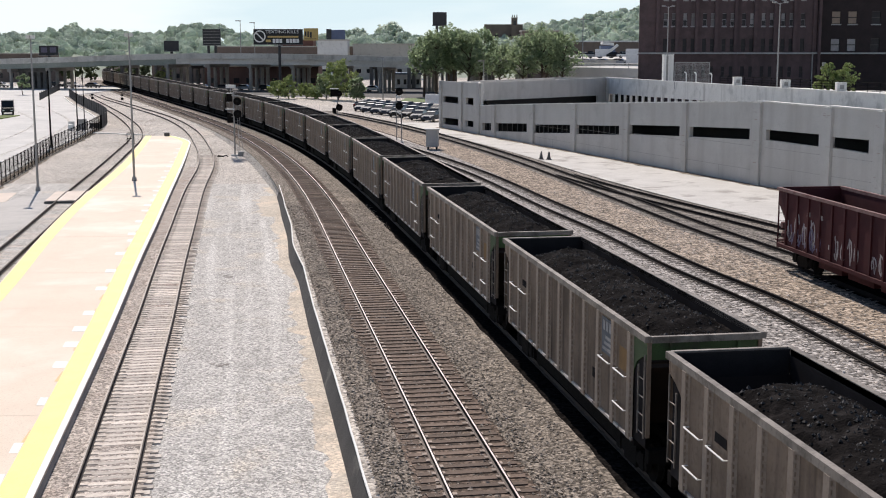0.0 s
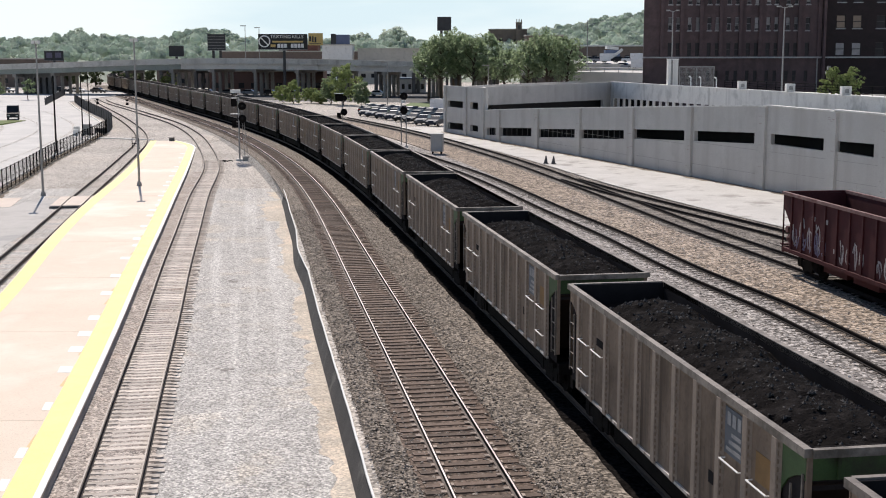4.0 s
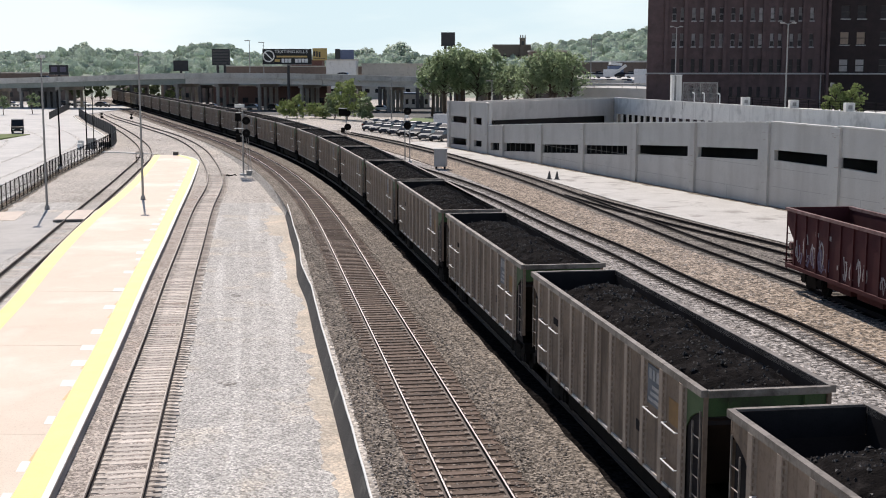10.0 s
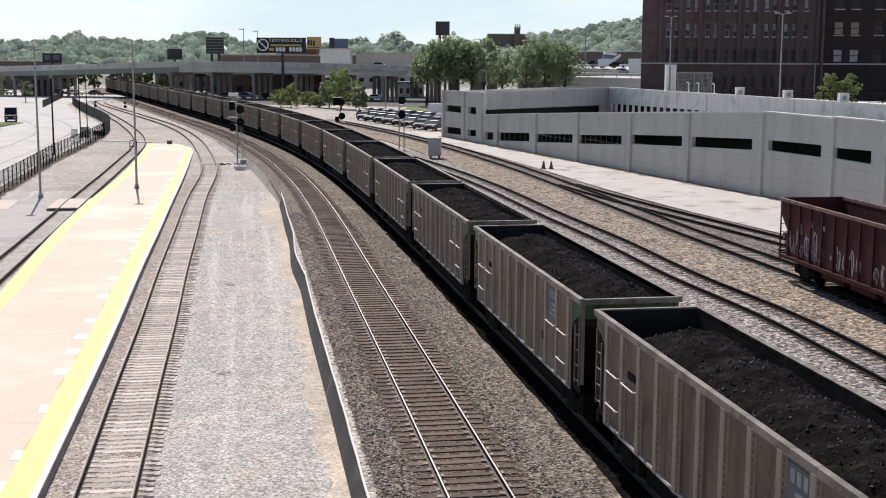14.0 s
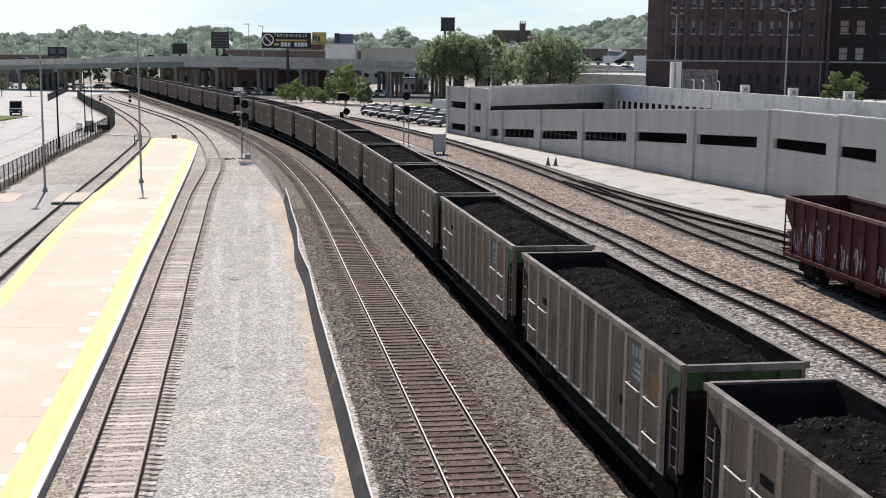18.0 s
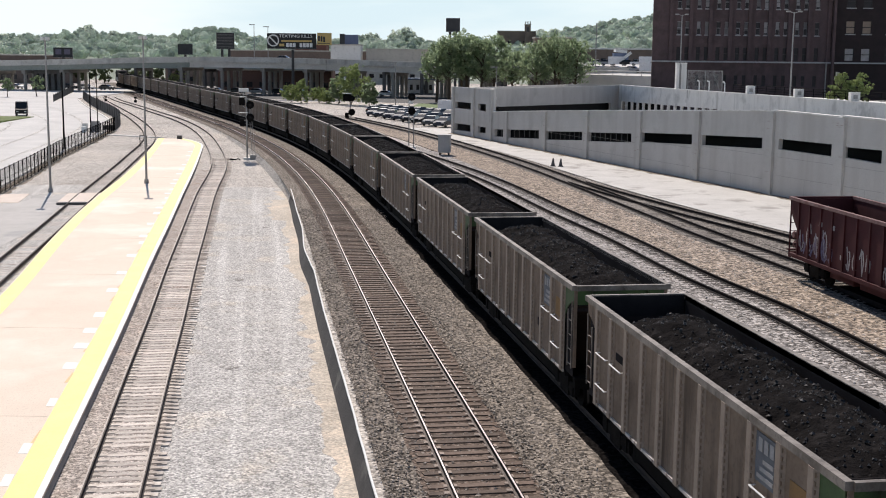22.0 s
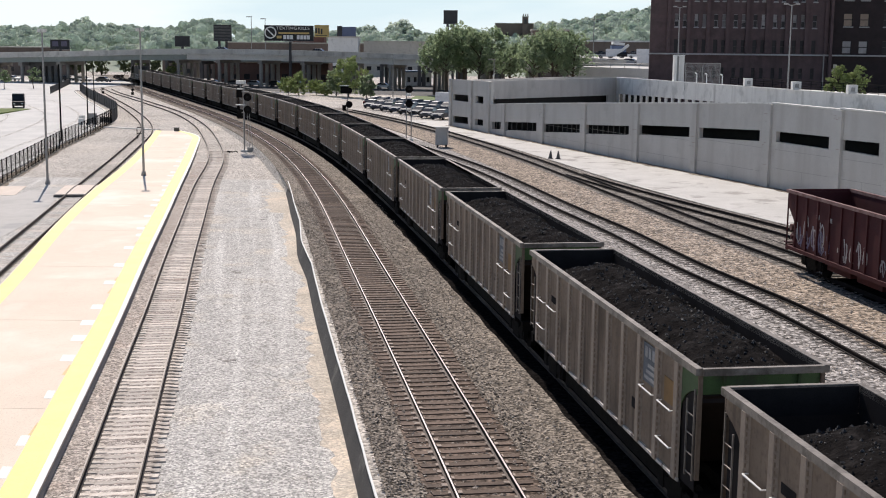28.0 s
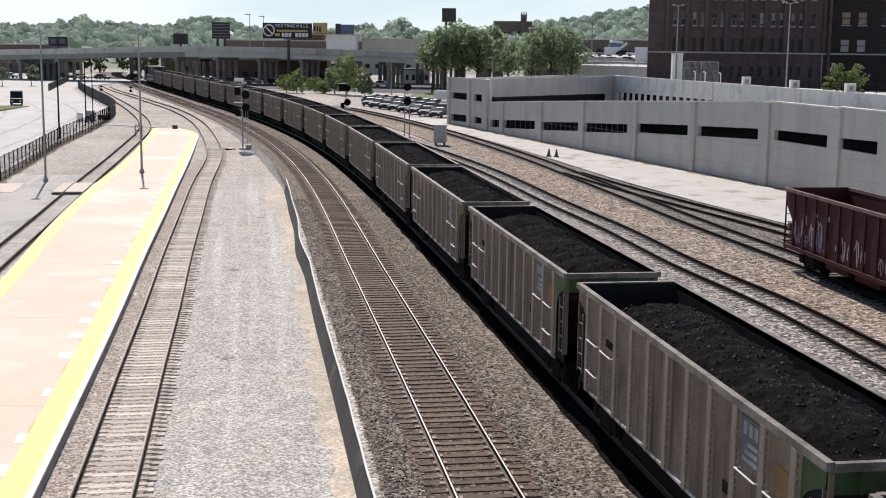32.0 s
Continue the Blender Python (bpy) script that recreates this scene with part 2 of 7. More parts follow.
M_CARSIDE = surface("weathered_aluminium", (0.242, 0.182, 0.138), (0.178, 0.132, 0.099), 0.9, rough=0.75, metal=0.0, fine=9.0, bump=0.12, c=(0.088, 0.063, 0.046), cscale=0.5, cmin=0.5, cmax=0.75, piece=0.14, spec=0.15, drip=((0.085, 0.062, 0.047), 3.2, 0.5))
M_CARTOP = surface("worn_aluminium", (0.25, 0.22, 0.193), (0.165, 0.143, 0.125), 1.5, rough=0.6, metal=0.15, fine=12.0, bump=0.1, c=(0.10, 0.085, 0.072), cscale=1.6, cmin=0.48, cmax=0.62)
M_BRIGHTEDGE = surface("bare_metal_edge", (0.62, 0.59, 0.55), (0.36, 0.33, 0.30), 2.5, rough=0.5, bump=0.0, c=(0.1, 0.085, 0.075), cscale=2.2, cmin=0.55, cmax=0.62)
M_CARIN = surface("sooty_steel", (0.034, 0.0305, 0.031), (0.021, 0.0187, 0.019), 0.8, rough=0.9, bump=0.1, spec=0.02)
M_COAL = surface("coal", (0.0145, 0.0126, 0.0122), (0.0068, 0.006, 0.0058), 1.5, fine=14.0, rough=0.95, bump=0.8, dist=0.05, c=(0.03, 0.0265, 0.0255), cscale=2.2, cmin=0.52, cmax=0.7, spec=0.02)
M_GREEN = surface("green_paint", (0.052, 0.10, 0.036), (0.036, 0.068, 0.026), 1.2, rough=0.6, bump=0.1, c=(0.035, 0.036, 0.026), cscale=1.1, cmin=0.5, piece=0.25)
M_BLACK = surface("black_steel", (0.013, 0.0118, 0.0115), (0.0085, 0.0078, 0.0075), 2.0, rough=0.85, spec=0.03)
M_BLUE = surface("faded_blue", (0.115, 0.125, 0.145), (0.085, 0.095, 0.11), 2.0, rough=0.6, bump=0.05)
M_OXIDE = surface("oxide_red", (0.078, 0.0185, 0.02), (0.05, 0.0125, 0.014), 0.8, rough=0.75, bump=0.1, c=(0.085, 0.025, 0.025), cscale=0.4, spec=0.2)
M_STEEL = surface("grey_steel", (0.34, 0.33, 0.32), (0.27, 0.26, 0.25), 2.0, rough=0.5, metal=0.5)
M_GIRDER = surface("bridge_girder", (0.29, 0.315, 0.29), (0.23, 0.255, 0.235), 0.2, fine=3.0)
M_DECK = surface("bridge_concrete", (0.60, 0.575, 0.53), (0.50, 0.475, 0.435), 0.2, fine=3.0, c=(0.36, 0.34, 0.31), cscale=0.3, cmin=0.55, cmax=0.75, drip=((0.33, 0.305, 0.275), 0.5, 0.52))
M_LEAF = leafy("leaves", (0.335, 0.41, 0.255), (0.22, 0.285, 0.17), 0.5, 0.8, 0.25)
M_LEAF2 = leafy("light_leaves", (0.30, 0.355, 0.15), (0.205, 0.26, 0.10))
# foliage of the far hill, paled: distance haze is put into the colour
M_HAZELEAF = leafy("haze_paled_leaves", (0.68, 0.74, 0.65), (0.49, 0.56, 0.48), 0.1, 0.65, 0.12)
M_LUMP = surface("coal_lump", (0.05, 0.046, 0.044), (0.02, 0.018, 0.0175), 4.0, rough=0.6, bump=0.0, spec=0.2, island=0.8)
M_ASPHALT = surface("asphalt", (0.075, 0.073, 0.072), (0.05, 0.049, 0.048), 0.3, fine=6.0, bump=0.1)
# ties and rail heads under the train: shade painted in with coal dirt
M_SHADETRACK = surface("undershade_track", (0.008, 0.0074, 0.007), (0.005, 0.0046, 0.0044), 2.0, fine=18.0, piece=0.2, spec=0.0)
M_SAND = gravel("sandy_margin", (0.50, 0.44, 0.365), (0.66, 0.59, 0.50), 0.07, 0.85, c=(0.70, 0.60, 0.49), cscale=0.4, cmin=0.5, cmax=0.62, spread=(0.75, 1.25))
M_STAIN = gravel("oily_gravel", (0.24, 0.222, 0.205), (0.37, 0.345, 0.315), 0.055, 0.7)
M_TRACKDIRT = gravel("track_dirt", (0.40, 0.35, 0.31), (0.54, 0.48, 0.43), 0.07, 0.7, c=(0.42, 0.33, 0.275), cscale=0.5, cmin=0.55, cmax=0.75, big=0.6)
M_DIRT = gravel("brown_dirt", (0.20, 0.165, 0.13), (0.31, 0.262, 0.21), 0.12, 0.6, c=(0.40, 0.35, 0.29), cscale=0.6, big=0.5)
M_BEAM = surface("concrete_beam", (0.64, 0.615, 0.575), (0.54, 0.515, 0.48), 0.15, fine=3.0, bump=0.1, c=(0.38, 0.355, 0.325), cscale=0.3, cmin=0.55, cmax=0.75)
M_PALEPAINT = surface("pale_grey_paint", (0.54, 0.525, 0.495), (0.45, 0.435, 0.41), 1.5, rough=0.5, bump=0.0, drip=((0.34, 0.31, 0.28), 3.0, 0.56))
M_LAWN = surface("mown_grass", (0.13, 0.18, 0.06), (0.085, 0.13, 0.04), 0.5, fine=6.0, bump=0.4, dist=0.05)
M_BARK = surface("bark", (0.10, 0.075, 0.055), (0.06, 0.045, 0.035), 3.0)

# ---- mesh helpers ----


class Shape:
    """Vertices and faces gathered piece by piece."""

    def __init__(self):
        self.v, self.f, self.mi = [], [], []

    def face(self, pts, mi=0):
        n = len(self.v)
        self.v += [tuple(p) for p in pts]
        self.f.append(tuple(range(n, n + len(pts))))
        self.mi.append(mi)

    def hexa(self, c, mi=0):
        """Eight corners: four below counter-clockwise, four above."""
        n = len(self.v)
        self.v += [tuple(p) for p in c]
        for q in ((3, 2, 1, 0), (4, 5, 6, 7), (0, 1, 5, 4), (1, 2, 6, 5), (2, 3, 7, 6), (3, 0, 4, 7)):
            self.f.append(tuple(n + i for i in q))
            self.mi.append(mi)
        return self

    def box(self, x0, y0, z0, x1, y1, z1, mi=0, m=None):
        c = [(x0, y0, z0), (x1, y0, z0), (x1, y1, z0), (x0, y1, z0), (x0, y0, z1), (x1, y0, z1), (x1, y1, z1), (x0, y1, z1)]
        if m is not None:
            c = [m @ Vector(p) for p in c]
        self.hexa(c, mi)
        return self

    def rod(self, a, b, r, n=8, r2=None, mi=0):
        a, b = Vector(a), Vector(b)
        r2 = r if r2 is None else r2
        w = (b - a).normalized()
        u = w.orthogonal().normalized()
        t = w.cross(u)
        k = len(self.v)
        for p, q in ((a, r), (b, r2)):
            for i in range(n):
                g = 2 * math.pi * i / n
                self.v.append(tuple(p + (u * math.cos(g) + t * math.sin(g)) * q))
        for i in range(n):
            j = (i + 1) % n
            self.f.append((k + i, k + j, k + n + j, k + n + i))
            self.mi.append(mi)
        self.f += [tuple(k + i for i in reversed(range(n))), tuple(k + n + i for i in range(n))]
        self.mi += [mi, mi]
        return self

    def sweep(self, profile, path, closed=True, mi=0, caps=True):
        """Carry a profile (offset to the right, height) along a path of (x, y, z, rightward x, rightward y)."""
        k, n = len(self.v), len(profile)
        for x, y, z, rx, ry in path:
            for o, h in profile:
                self.v.append((x + rx * o, y + ry * o, z + h))
        e = n if closed else n - 1
        for i in range(len(path) - 1):
            for j in range(e):
                a, b = k + i * n + j, k + i * n + (j + 1) % n
                self.f.append((a, b, b + n, a + n))
                self.mi.append(mi)
        if closed and caps:
            self.f += [tuple(k + j for j in reversed(range(n))), tuple(k + (len(path) - 1) * n + j for j in range(n))]
            self.mi += [mi, mi]
        return self

    def mesh(self, name, *materials):
        me = bpy.data.meshes.new(name)
        me.from_pydata(self.v, [], self.f)
        for m in materials:
            me.materials.append(m)
        if len(materials) > 1:
            me.polygons.foreach_set("material_index", self.mi)
        me.update()
        return me


def part(name, shape, material, parent, label="", m=None):
    """One mesh object under a thing or under a part."""
    me = shape if isinstance(shape, bpy.types.Mesh) else shape.mesh(name, material)
    ob = new(name, me)
    ob.parent = parent
    if m is not None:
        ob.matrix_basis = m
    if label:
        ob["label"] = label
    return ob


def thing(name, label, category, group="", m=None, kind=""):
    ob = new(name)
    ob.empty_display_size = 0.3
    if m is not None:
        ob.matrix_basis = m
    return tagged(ob, label, category, group, kind)


def setting(name, shape, material, label, category="", kind="structure"):
    mats = material if isinstance(material, tuple) else (material,)
    return tagged(new(name, shape.mesh(name, *mats)), label, category or name.replace("_", " "), "", kind)


def box(x0, y0, z0, x1, y1, z1):
    return Shape().box(x0, y0, z0, x1, y1, z1)


# ---- alignments: x as a smooth function of the distance y ----


class Line:
    def __init__(self, knots):
        self.y = np.array([k[0] for k in knots], float)
        self.x = np.array([k[1] for k in knots], float)
        n, h = len(knots), np.diff(self.y)
        a, c = np.eye(n), np.zeros((n, n))
        for i in range(1, n - 1):
            a[i, i - 1:i + 2] = h[i - 1], 2 * (h[i - 1] + h[i]), h[i]
            c[i, i - 1:i + 2] = 6 / h[i - 1], -6 / h[i - 1] - 6 / h[i], 6 / h[i]
        self.s = np.linalg.solve(a, c @ self.x)

    def at(self, y):
        if y < self.y[0]:
            return float(self.x[0] + self.slope(self.y[0]) * (y - self.y[0]))
        if y > self.y[-1]:
            return float(self.x[-1] + self.slope(self.y[-1]) * (y - self.y[-1]))
        i = int(np.clip(np.searchsorted(self.y, y) - 1, 0, len(self.y) - 2))
        h = self.y[i + 1] - self.y[i]
        a, b = (self.y[i + 1] - y) / h, (y - self.y[i]) / h
        return float(a * self.x[i] + b * self.x[i + 1] + ((a ** 3 - a) * self.s[i] + (b ** 3 - b) * self.s[i + 1]) * h * h / 6)

    def slope(self, y):
        y = min(max(y, self.y[0] + 0.02), self.y[-1] - 0.02)
        return (self.at(y + 0.01) - self.at(y - 0.01)) / 0.02


def rightward(line, y):
    s = line.slope(y)
    n = math.hypot(s, 1.0)
    return 1.0 / n, -s / n


def low(y):
    """Height of the lower yard beside the platform, which rises to the main tracks farther on."""
    k = min(max((y - 105.0) / 115.0, 0.0), 1.0)
    return -0.8 * (1.0 - k * k * (3 - 2 * k))


TRAIN = Line([(0, 10.32), (30, 5.55), (60, 0.45), (90, -4.93), (130, -13.6), (170, -25.05), (220, -42.15), (270, -59.7), (310, -73.9), (350, -88.3), (380, -99.6), (430, -113.0), (500, -127.5), (600, -146.0)])
MIDDLE = Line([(y, TRAIN.at(y) + 0.16 - o) for y, o in ((0, 5.35), (30, 5.1), (60, 4.85), (90, 4.45), (130, 4.45), (170, 4.5), (220, 4.7), (270, 4.7), (310, 4.6), (350, 4.5), (430, 4.4))])
PLATFORM_TRACK = Line([(10, -5.5), (30, -8.5), (41.6, -10.4), (51, -11.9), (63, -13.9), (79, -16.45), (103, -20.2), (120, -22.6), (135, -25.5), (150, -29.0), (160, -31.5), (172, -34.9), (185, -39.1), (200, -44.6), (215, -50.6), (230, -56.4), (250, -64.3), (270, -72.1), (290, -79.0)])
LEFT_TRACK = Line([(30, -17.6), (69, -23.9), (78, -25.32), (90, -27.28), (107, -30.0), (118, -31.68), (140, -35.1), (150, -36.7), (160, -38.8), (172, -42.0), (185, -46.1), (200, -51.1), (215, -56.3), (230, -61.5), (250, -68.5), (270, -75.3), (290, -81.6)])
RIGHT_TRACK = Line([(30, 16.1), (44, 14.25), (50, 13.35), (58, 11.6), (70, 9.6), (80, 7.6), (100, 3.9), (130, -3.6), (170, -16.1), (220, -34.1), (270, -51.9)])
SPUR = Line([(35, 20.8), (60, 17.3), (72, 14.98), (84, 12.98), (98, 10.6), (113, 8.0), (134, 3.6), (160, -2.7), (185, -10.2), (215, -20.5)])
SPUR_BACK = Line([(50, 23.6), (71, 19.1), (83, 15.45), (94, 12.25), (104, 9.8)])


def run(line, y0, y1, step, z=0.0):
    """Path of a sweep along an alignment; z is a height or a function of y."""
    n = max(2, int((y1 - y0) / step) + 1)
    out = []
    for i in range(n):
        y = y0 + (y1 - y0) * i / (n - 1)
        out.append((line.at(y), y, z(y) if callable(z) else z, *rightward(line, y)))
    return out

# ---- ground ----


def edge_x(y):
    """Top edge of the bank between the lower yard and the main tracks."""
    return MIDDLE.at(y) - float(np.interp(y, (50, 59.6, 65, 67.5, 73.8, 83.3, 97, 110), (2.59, 2.5, 2.68, 2.68, 2.48, 2.46, 2.15, 2.4)))


def build_ground():
    ys = [-150, -60, -20, 0] + [10 + 2.5 * i for i in range(103)] + [285, 310, 350, 420, 520, 700, 1000, 1600, 2600, 4500]
    s = Shape()
    cols = 12
    for y in ys:
        e, z = edge_x(min(y, 420)), low(y)
        for x, h in ((-4500, z), (-900, z), (e - 160, z), (e - 70, z), (e - 30, z), (e - 12, z), (e - 0.26, z), (e, -0.05), (e + 14, -0.05), (e + 60, -0.05), (900, -0.05), (4500, -0.05)):
            s.v.append((x, y, h))
    for i in range(len(ys) - 1):
        for j in range(cols - 1):
            a = i * cols + j
            s.f.append((a, a + 1, a + 1 + cols, a + cols))
            s.mi.append(2 if j == 6 and ys[i] < 95 else 0 if 4 <= j <= 5 and ys[i] < 105 else 1)
    setting("ground", s, (M_LOT, M_EARTH, M_FABRIC), "grey gravel and pale dirt of a rail yard", "ground")


def strip(name, line, y0, y1, o0, o1, z, thick, material, label, step=3.0, category=""):
    p = [(o0, -thick), (o1, -thick), (o1, 0.0), (o0, 0.0)]
    return setting(name, Shape().sweep(p, run(line, y0, y1, step, z)), material, label, category)


def bed(name, line, y0, y1, half, z, material, label, height=0.1, spread=0.6, left=0.6):
    """A ballast bed with sloping shoulders."""
    p = [(-half - left, -height - 0.1), (half + spread, -height - 0.1), (half + spread, -height), (half, 0.0), (-half, 0.0), (-half - left, -height)]
    return setting(name, Shape().sweep(p, run(line, y0, y1, 3.0, z)), material, label, "ballast")


build_ground()


def build_margins():
    """Sandy dirt along the foot of the bank, and stains on the gravel."""
    rng = random.Random(6)
    s = Shape()
    ys = [20 + 0.3 * k for k in range(275)]
    for y in ys:
        e = edge_x(y) - 0.28
        w = max(0.04, 0.55 + 1.0 * noise.noise(Vector((y * 0.16, 1, 0))) + 0.55 * noise.noise(Vector((y * 0.8, 5, 0))) + 0.25 * noise.noise(Vector((y * 2.3, 7, 0)))) + (0.9 if 84 < y < 96 else 0.0)
        s.v += [(e - w, y, -0.794), (e + 0.02, y, -0.79)]
    s.f = [(2 * i, 2 * i + 1, 2 * i + 3, 2 * i + 2) for i in range(len(ys) - 1)]
    s.mi = [0] * len(s.f)
    setting("sandy_margin", s, M_SAND, "tan sandy dirt along the foot of the bank", "dirt")
    for x, y, r in ((-7.95, 43.6, 0.2), (-7.72, 43.75, 0.16), (-8.22, 43.85, 0.12), (-10.55, 61.3, 0.28), (-10.8, 61.6, 0.15), (-12.2, 80.5, 0.22), (-10.5, 84.0, 0.16)):
        s = Shape()
        n = 22
        s.v = [(x, y, -0.793)]
        for k in range(n):
            g = 2 * math.pi * k / n
            q = r * (0.6 + 0.7 * abs(noise.noise(Vector((x + math.cos(g) * 1.7, y + math.sin(g) * 1.7, 2)))))
            s.v.append((x + math.cos(g) * q, y + math.sin(g) * q * 1.3, -0.794))
        s.f = [(0, 1 + k, 1 + (k + 1) % n) for k in range(n)]
        s.mi = [0] * n
        setting("stain", s, M_STAIN, "dark oily stain on the grey gravel", "stain")


build_margins()

# ---- tracks ----
RAIL = [(-0.07, 0), (0.07, 0), (0.07, 0.02), (0.015, 0.04), (0.015, 0.12), (0.036, 0.13), (0.036, 0.165), (-0.036, 0.165), (-0.036, 0.13), (-0.015, 0.12), (-0.015, 0.04), (-0.07, 0.02)]
RAIL_CAP = [(-0.034, 0.166), (0.034, 0.166), (0.03, 0.172), (-0.03, 0.172)]
RAIL_FOOT = [(-0.085, 0.002), (0.085, 0.002), (0.085, 0.02), (0.03, 0.035), (-0.03, 0.035), (-0.085, 0.02)]
RUN_BAND = [(-0.037, 0.166), (0.006, 0.166), (0.004, 0.172), (-0.035, 0.172)]


def track(name, line, y0, y1, z, tie_mat, top_mat, label, gauge=1.51, tie=(2.6, 0.22, 0.14), spacing=0.53, ties_from=None, proud=0.03, singles=300, wobble=0.0, ties_to=None, shift=0.0, gaps=0.0, rail_mat=None, cap=RAIL_CAP, foot_mat=None, plate_mat=None):
    t = thing(name, label, "railway track", "tracks of the yard", kind="structure")
    zf = z if callable(z) else (lambda y: z)
    for side in (-0.5, 0.5):
        shifted = [(x + rx * gauge * side, y, h, rx, ry) for x, y, h, rx, ry in run(line, y0, y1, 2.0, lambda y: zf(y) + 0.03)]
        shifted = [(x, y + ry * gauge * side, h, rx, ry) for x, y, h, rx, ry in shifted]
        rail = part("rail", Shape().sweep(RAIL, shifted), rail_mat or M_RAIL, t)
        part("rail_head", Shape().sweep(cap, shifted), top_mat, rail)
        if foot_mat:
            part("rail_foot", Shape().sweep(RAIL_FOOT, shifted), foot_mat, rail)
    rng = random.Random(name)
    hl, hw, th = tie[0] / 2, tie[1] / 2, tie[2]
    metas = []
    for k in range(3):
        b = Shape()
        j = [rng.uniform(-0.02, 0.02) for _ in range(8)]
        b.hexa([(-hl + j[0], -hw, -th), (hl + j[1], -hw, -th), (hl + j[2], hw, -th), (-hl + j[3], hw, -th), (-hl + j[0], -hw + 0.01, proud), (hl + j[1], -hw + 0.01, proud + j[4] * 0.3), (hl + j[2], hw - 0.01, proud + j[5] * 0.3), (-hl + j[3], hw - 0.01, proud)])
        for sx in (-1, 1):
            b.box(sx * gauge / 2 - 0.17, -0.09, proud, sx * gauge / 2 + 0.17, 0.09, proud + 0.018, 1)
        metas.append(b)
    meshes = [b.mesh("tie", tie_mat, plate_mat or tie_mat) for b in metas]
    y, n, rest = ties_from or y0, 0, Shape()
    while y < (ties_to or y1):
        s = line.slope(y)
        m = Matrix.Translation((line.at(y) + shift + rng.uniform(-1, 1) * wobble, y, zf(y))) @ Matrix.Rotation(math.atan(-s) + rng.uniform(-1, 1) * 0.02, 4, "Z")
        if gaps and rng.random() < gaps:
            pass
        elif n < singles:
            part("tie", meshes[n % 3], None, t, m=m)
        else:
            k = len(rest.v)
            src = metas[n % 3]
            rest.v += [tuple(m @ Vector(p)) for p in src.v[:8]]
            rest.f += [tuple(k + i for i in f) for f in src.f[:6]]
        n += 1
        y += spacing / math.hypot(s, 1.0)
    if rest.v:
        tagged(part("far_ties", rest, tie_mat, t), kind="stuff")
    return t


def low_rail(y):
    return low(y) + 0.02


bed("ballast_main", MIDDLE, 5, 430, 2.25, 0.0, M_BALLAST, "dark grey-brown crushed stone under the middle track", left=0.08, height=0.04)
strip("ballast_rusty", MIDDLE, 5, 330, -1.42, 1.42, 0.009, 0.05, M_RUSTBALLAST, "rust-brown stone between the ties of the middle track", category="ballast")
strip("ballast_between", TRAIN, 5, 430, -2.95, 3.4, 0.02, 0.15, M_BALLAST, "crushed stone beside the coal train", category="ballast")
# strip under the train: its shade painted black, besides coal dirt
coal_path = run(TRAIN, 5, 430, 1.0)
shade_bed = Shape()
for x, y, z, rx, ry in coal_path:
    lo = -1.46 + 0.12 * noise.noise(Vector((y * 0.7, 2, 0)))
    shade_bed.v += [(x + rx * o, y + ry * o, h) for o, h in ((lo, -0.06), (1.75, -0.06), (1.75, 0.035), (lo, 0.035))]
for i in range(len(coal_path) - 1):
    shade_bed.f += [(4 * i + j, 4 * i + (j + 1) % 4, 4 * i + 4 + (j + 1) % 4, 4 * i + 4 + j) for j in range(4)]
shade_bed.mi = [0] * len(shade_bed.f)
setting("ballast_coal", shade_bed, M_UNDERSHADE, "ballast under the train, black with coal and painted shade", "ballast")
strip("ballast_platform", PLATFORM_TRACK, 15, 120, -1.75, 0.95, lambda y: low(y) + 0.031, 0.1, M_TRACKDIRT, "brownish dirt and gravel along the platform track", category="dirt")
pipe = Shape()
pipe_path = [(edge_x(y) - 0.02 + 0.03 * noise.noise(Vector((y * 0.35, 3.0, 0))), y, 0.02, *rightward(MIDDLE, y)) for y in [14 + 0.8 * k for k in range(104)]]
pipe.sweep([(0.035 * math.cos(g * math.pi / 3), 0.035 * math.sin(g * math.pi / 3)) for g in range(6)], pipe_path)
setting("edge_pipe", pipe, M_WHITE, "thin white pipe along the top of the black cloth bank", "pipe")
bed("ballast_right", RIGHT_TRACK, 20, 270, 2.9, 0.03, M_LIGHTBALLAST, "light grey crushed stone under the outer track")
strip("ballast_cover", RIGHT_TRACK, 30, 260, -0.64, 0.08, 0.05, 0.03, M_LIGHTBALLAST, "light stone heaped between the rails of the outer track", category="ballast")
strip("ballast_tan", SPUR, 25, 215, -5.0, -1.35, 0.036, 0.1, M_TANBALLAST, "tan weathered stone between the tracks", category="ballast")
strip("ballast_siding", SPUR, 25, 215, -1.346, 2.0, 0.01, 0.1, M_GREYBALLAST, "grey-brown fouled stone under the siding", category="ballast")
strip("ballast_back", SPUR_BACK, 45, 104, -1.9, 1.9, 0.018, 0.1, M_GREYBALLAST, "brown weathered stone round the siding", category="ballast")

# the wagon's shade laid on the ground as a black strip
strip("ballast_oily", SPUR, 30, 57.2, -0.95, 1.3, 0.036, 0.1, M_UNDERSHADE, "ground under the red wagon, painted black for its shade", category="ballast")

# ---- platform ----
PLAT_R = Line([(10, -6.95), (30.5, -10.13), (42, -11.95), (51.5, -13.5), (58, -14.6), (66.3, -15.98), (77.3, -17.75), (92.5, -20.25), (113.7, -23.7), (132.7, -26.9), (150, -29.9)])
PLAT_L = Line([(20, -14.4), (40, -17.8), (58, -20.68), (66, -22.2), (77.2, -24.22), (92.5, -26.65), (108, -28.8), (116, -30.0), (130, -32.3), (159, -37.5)])


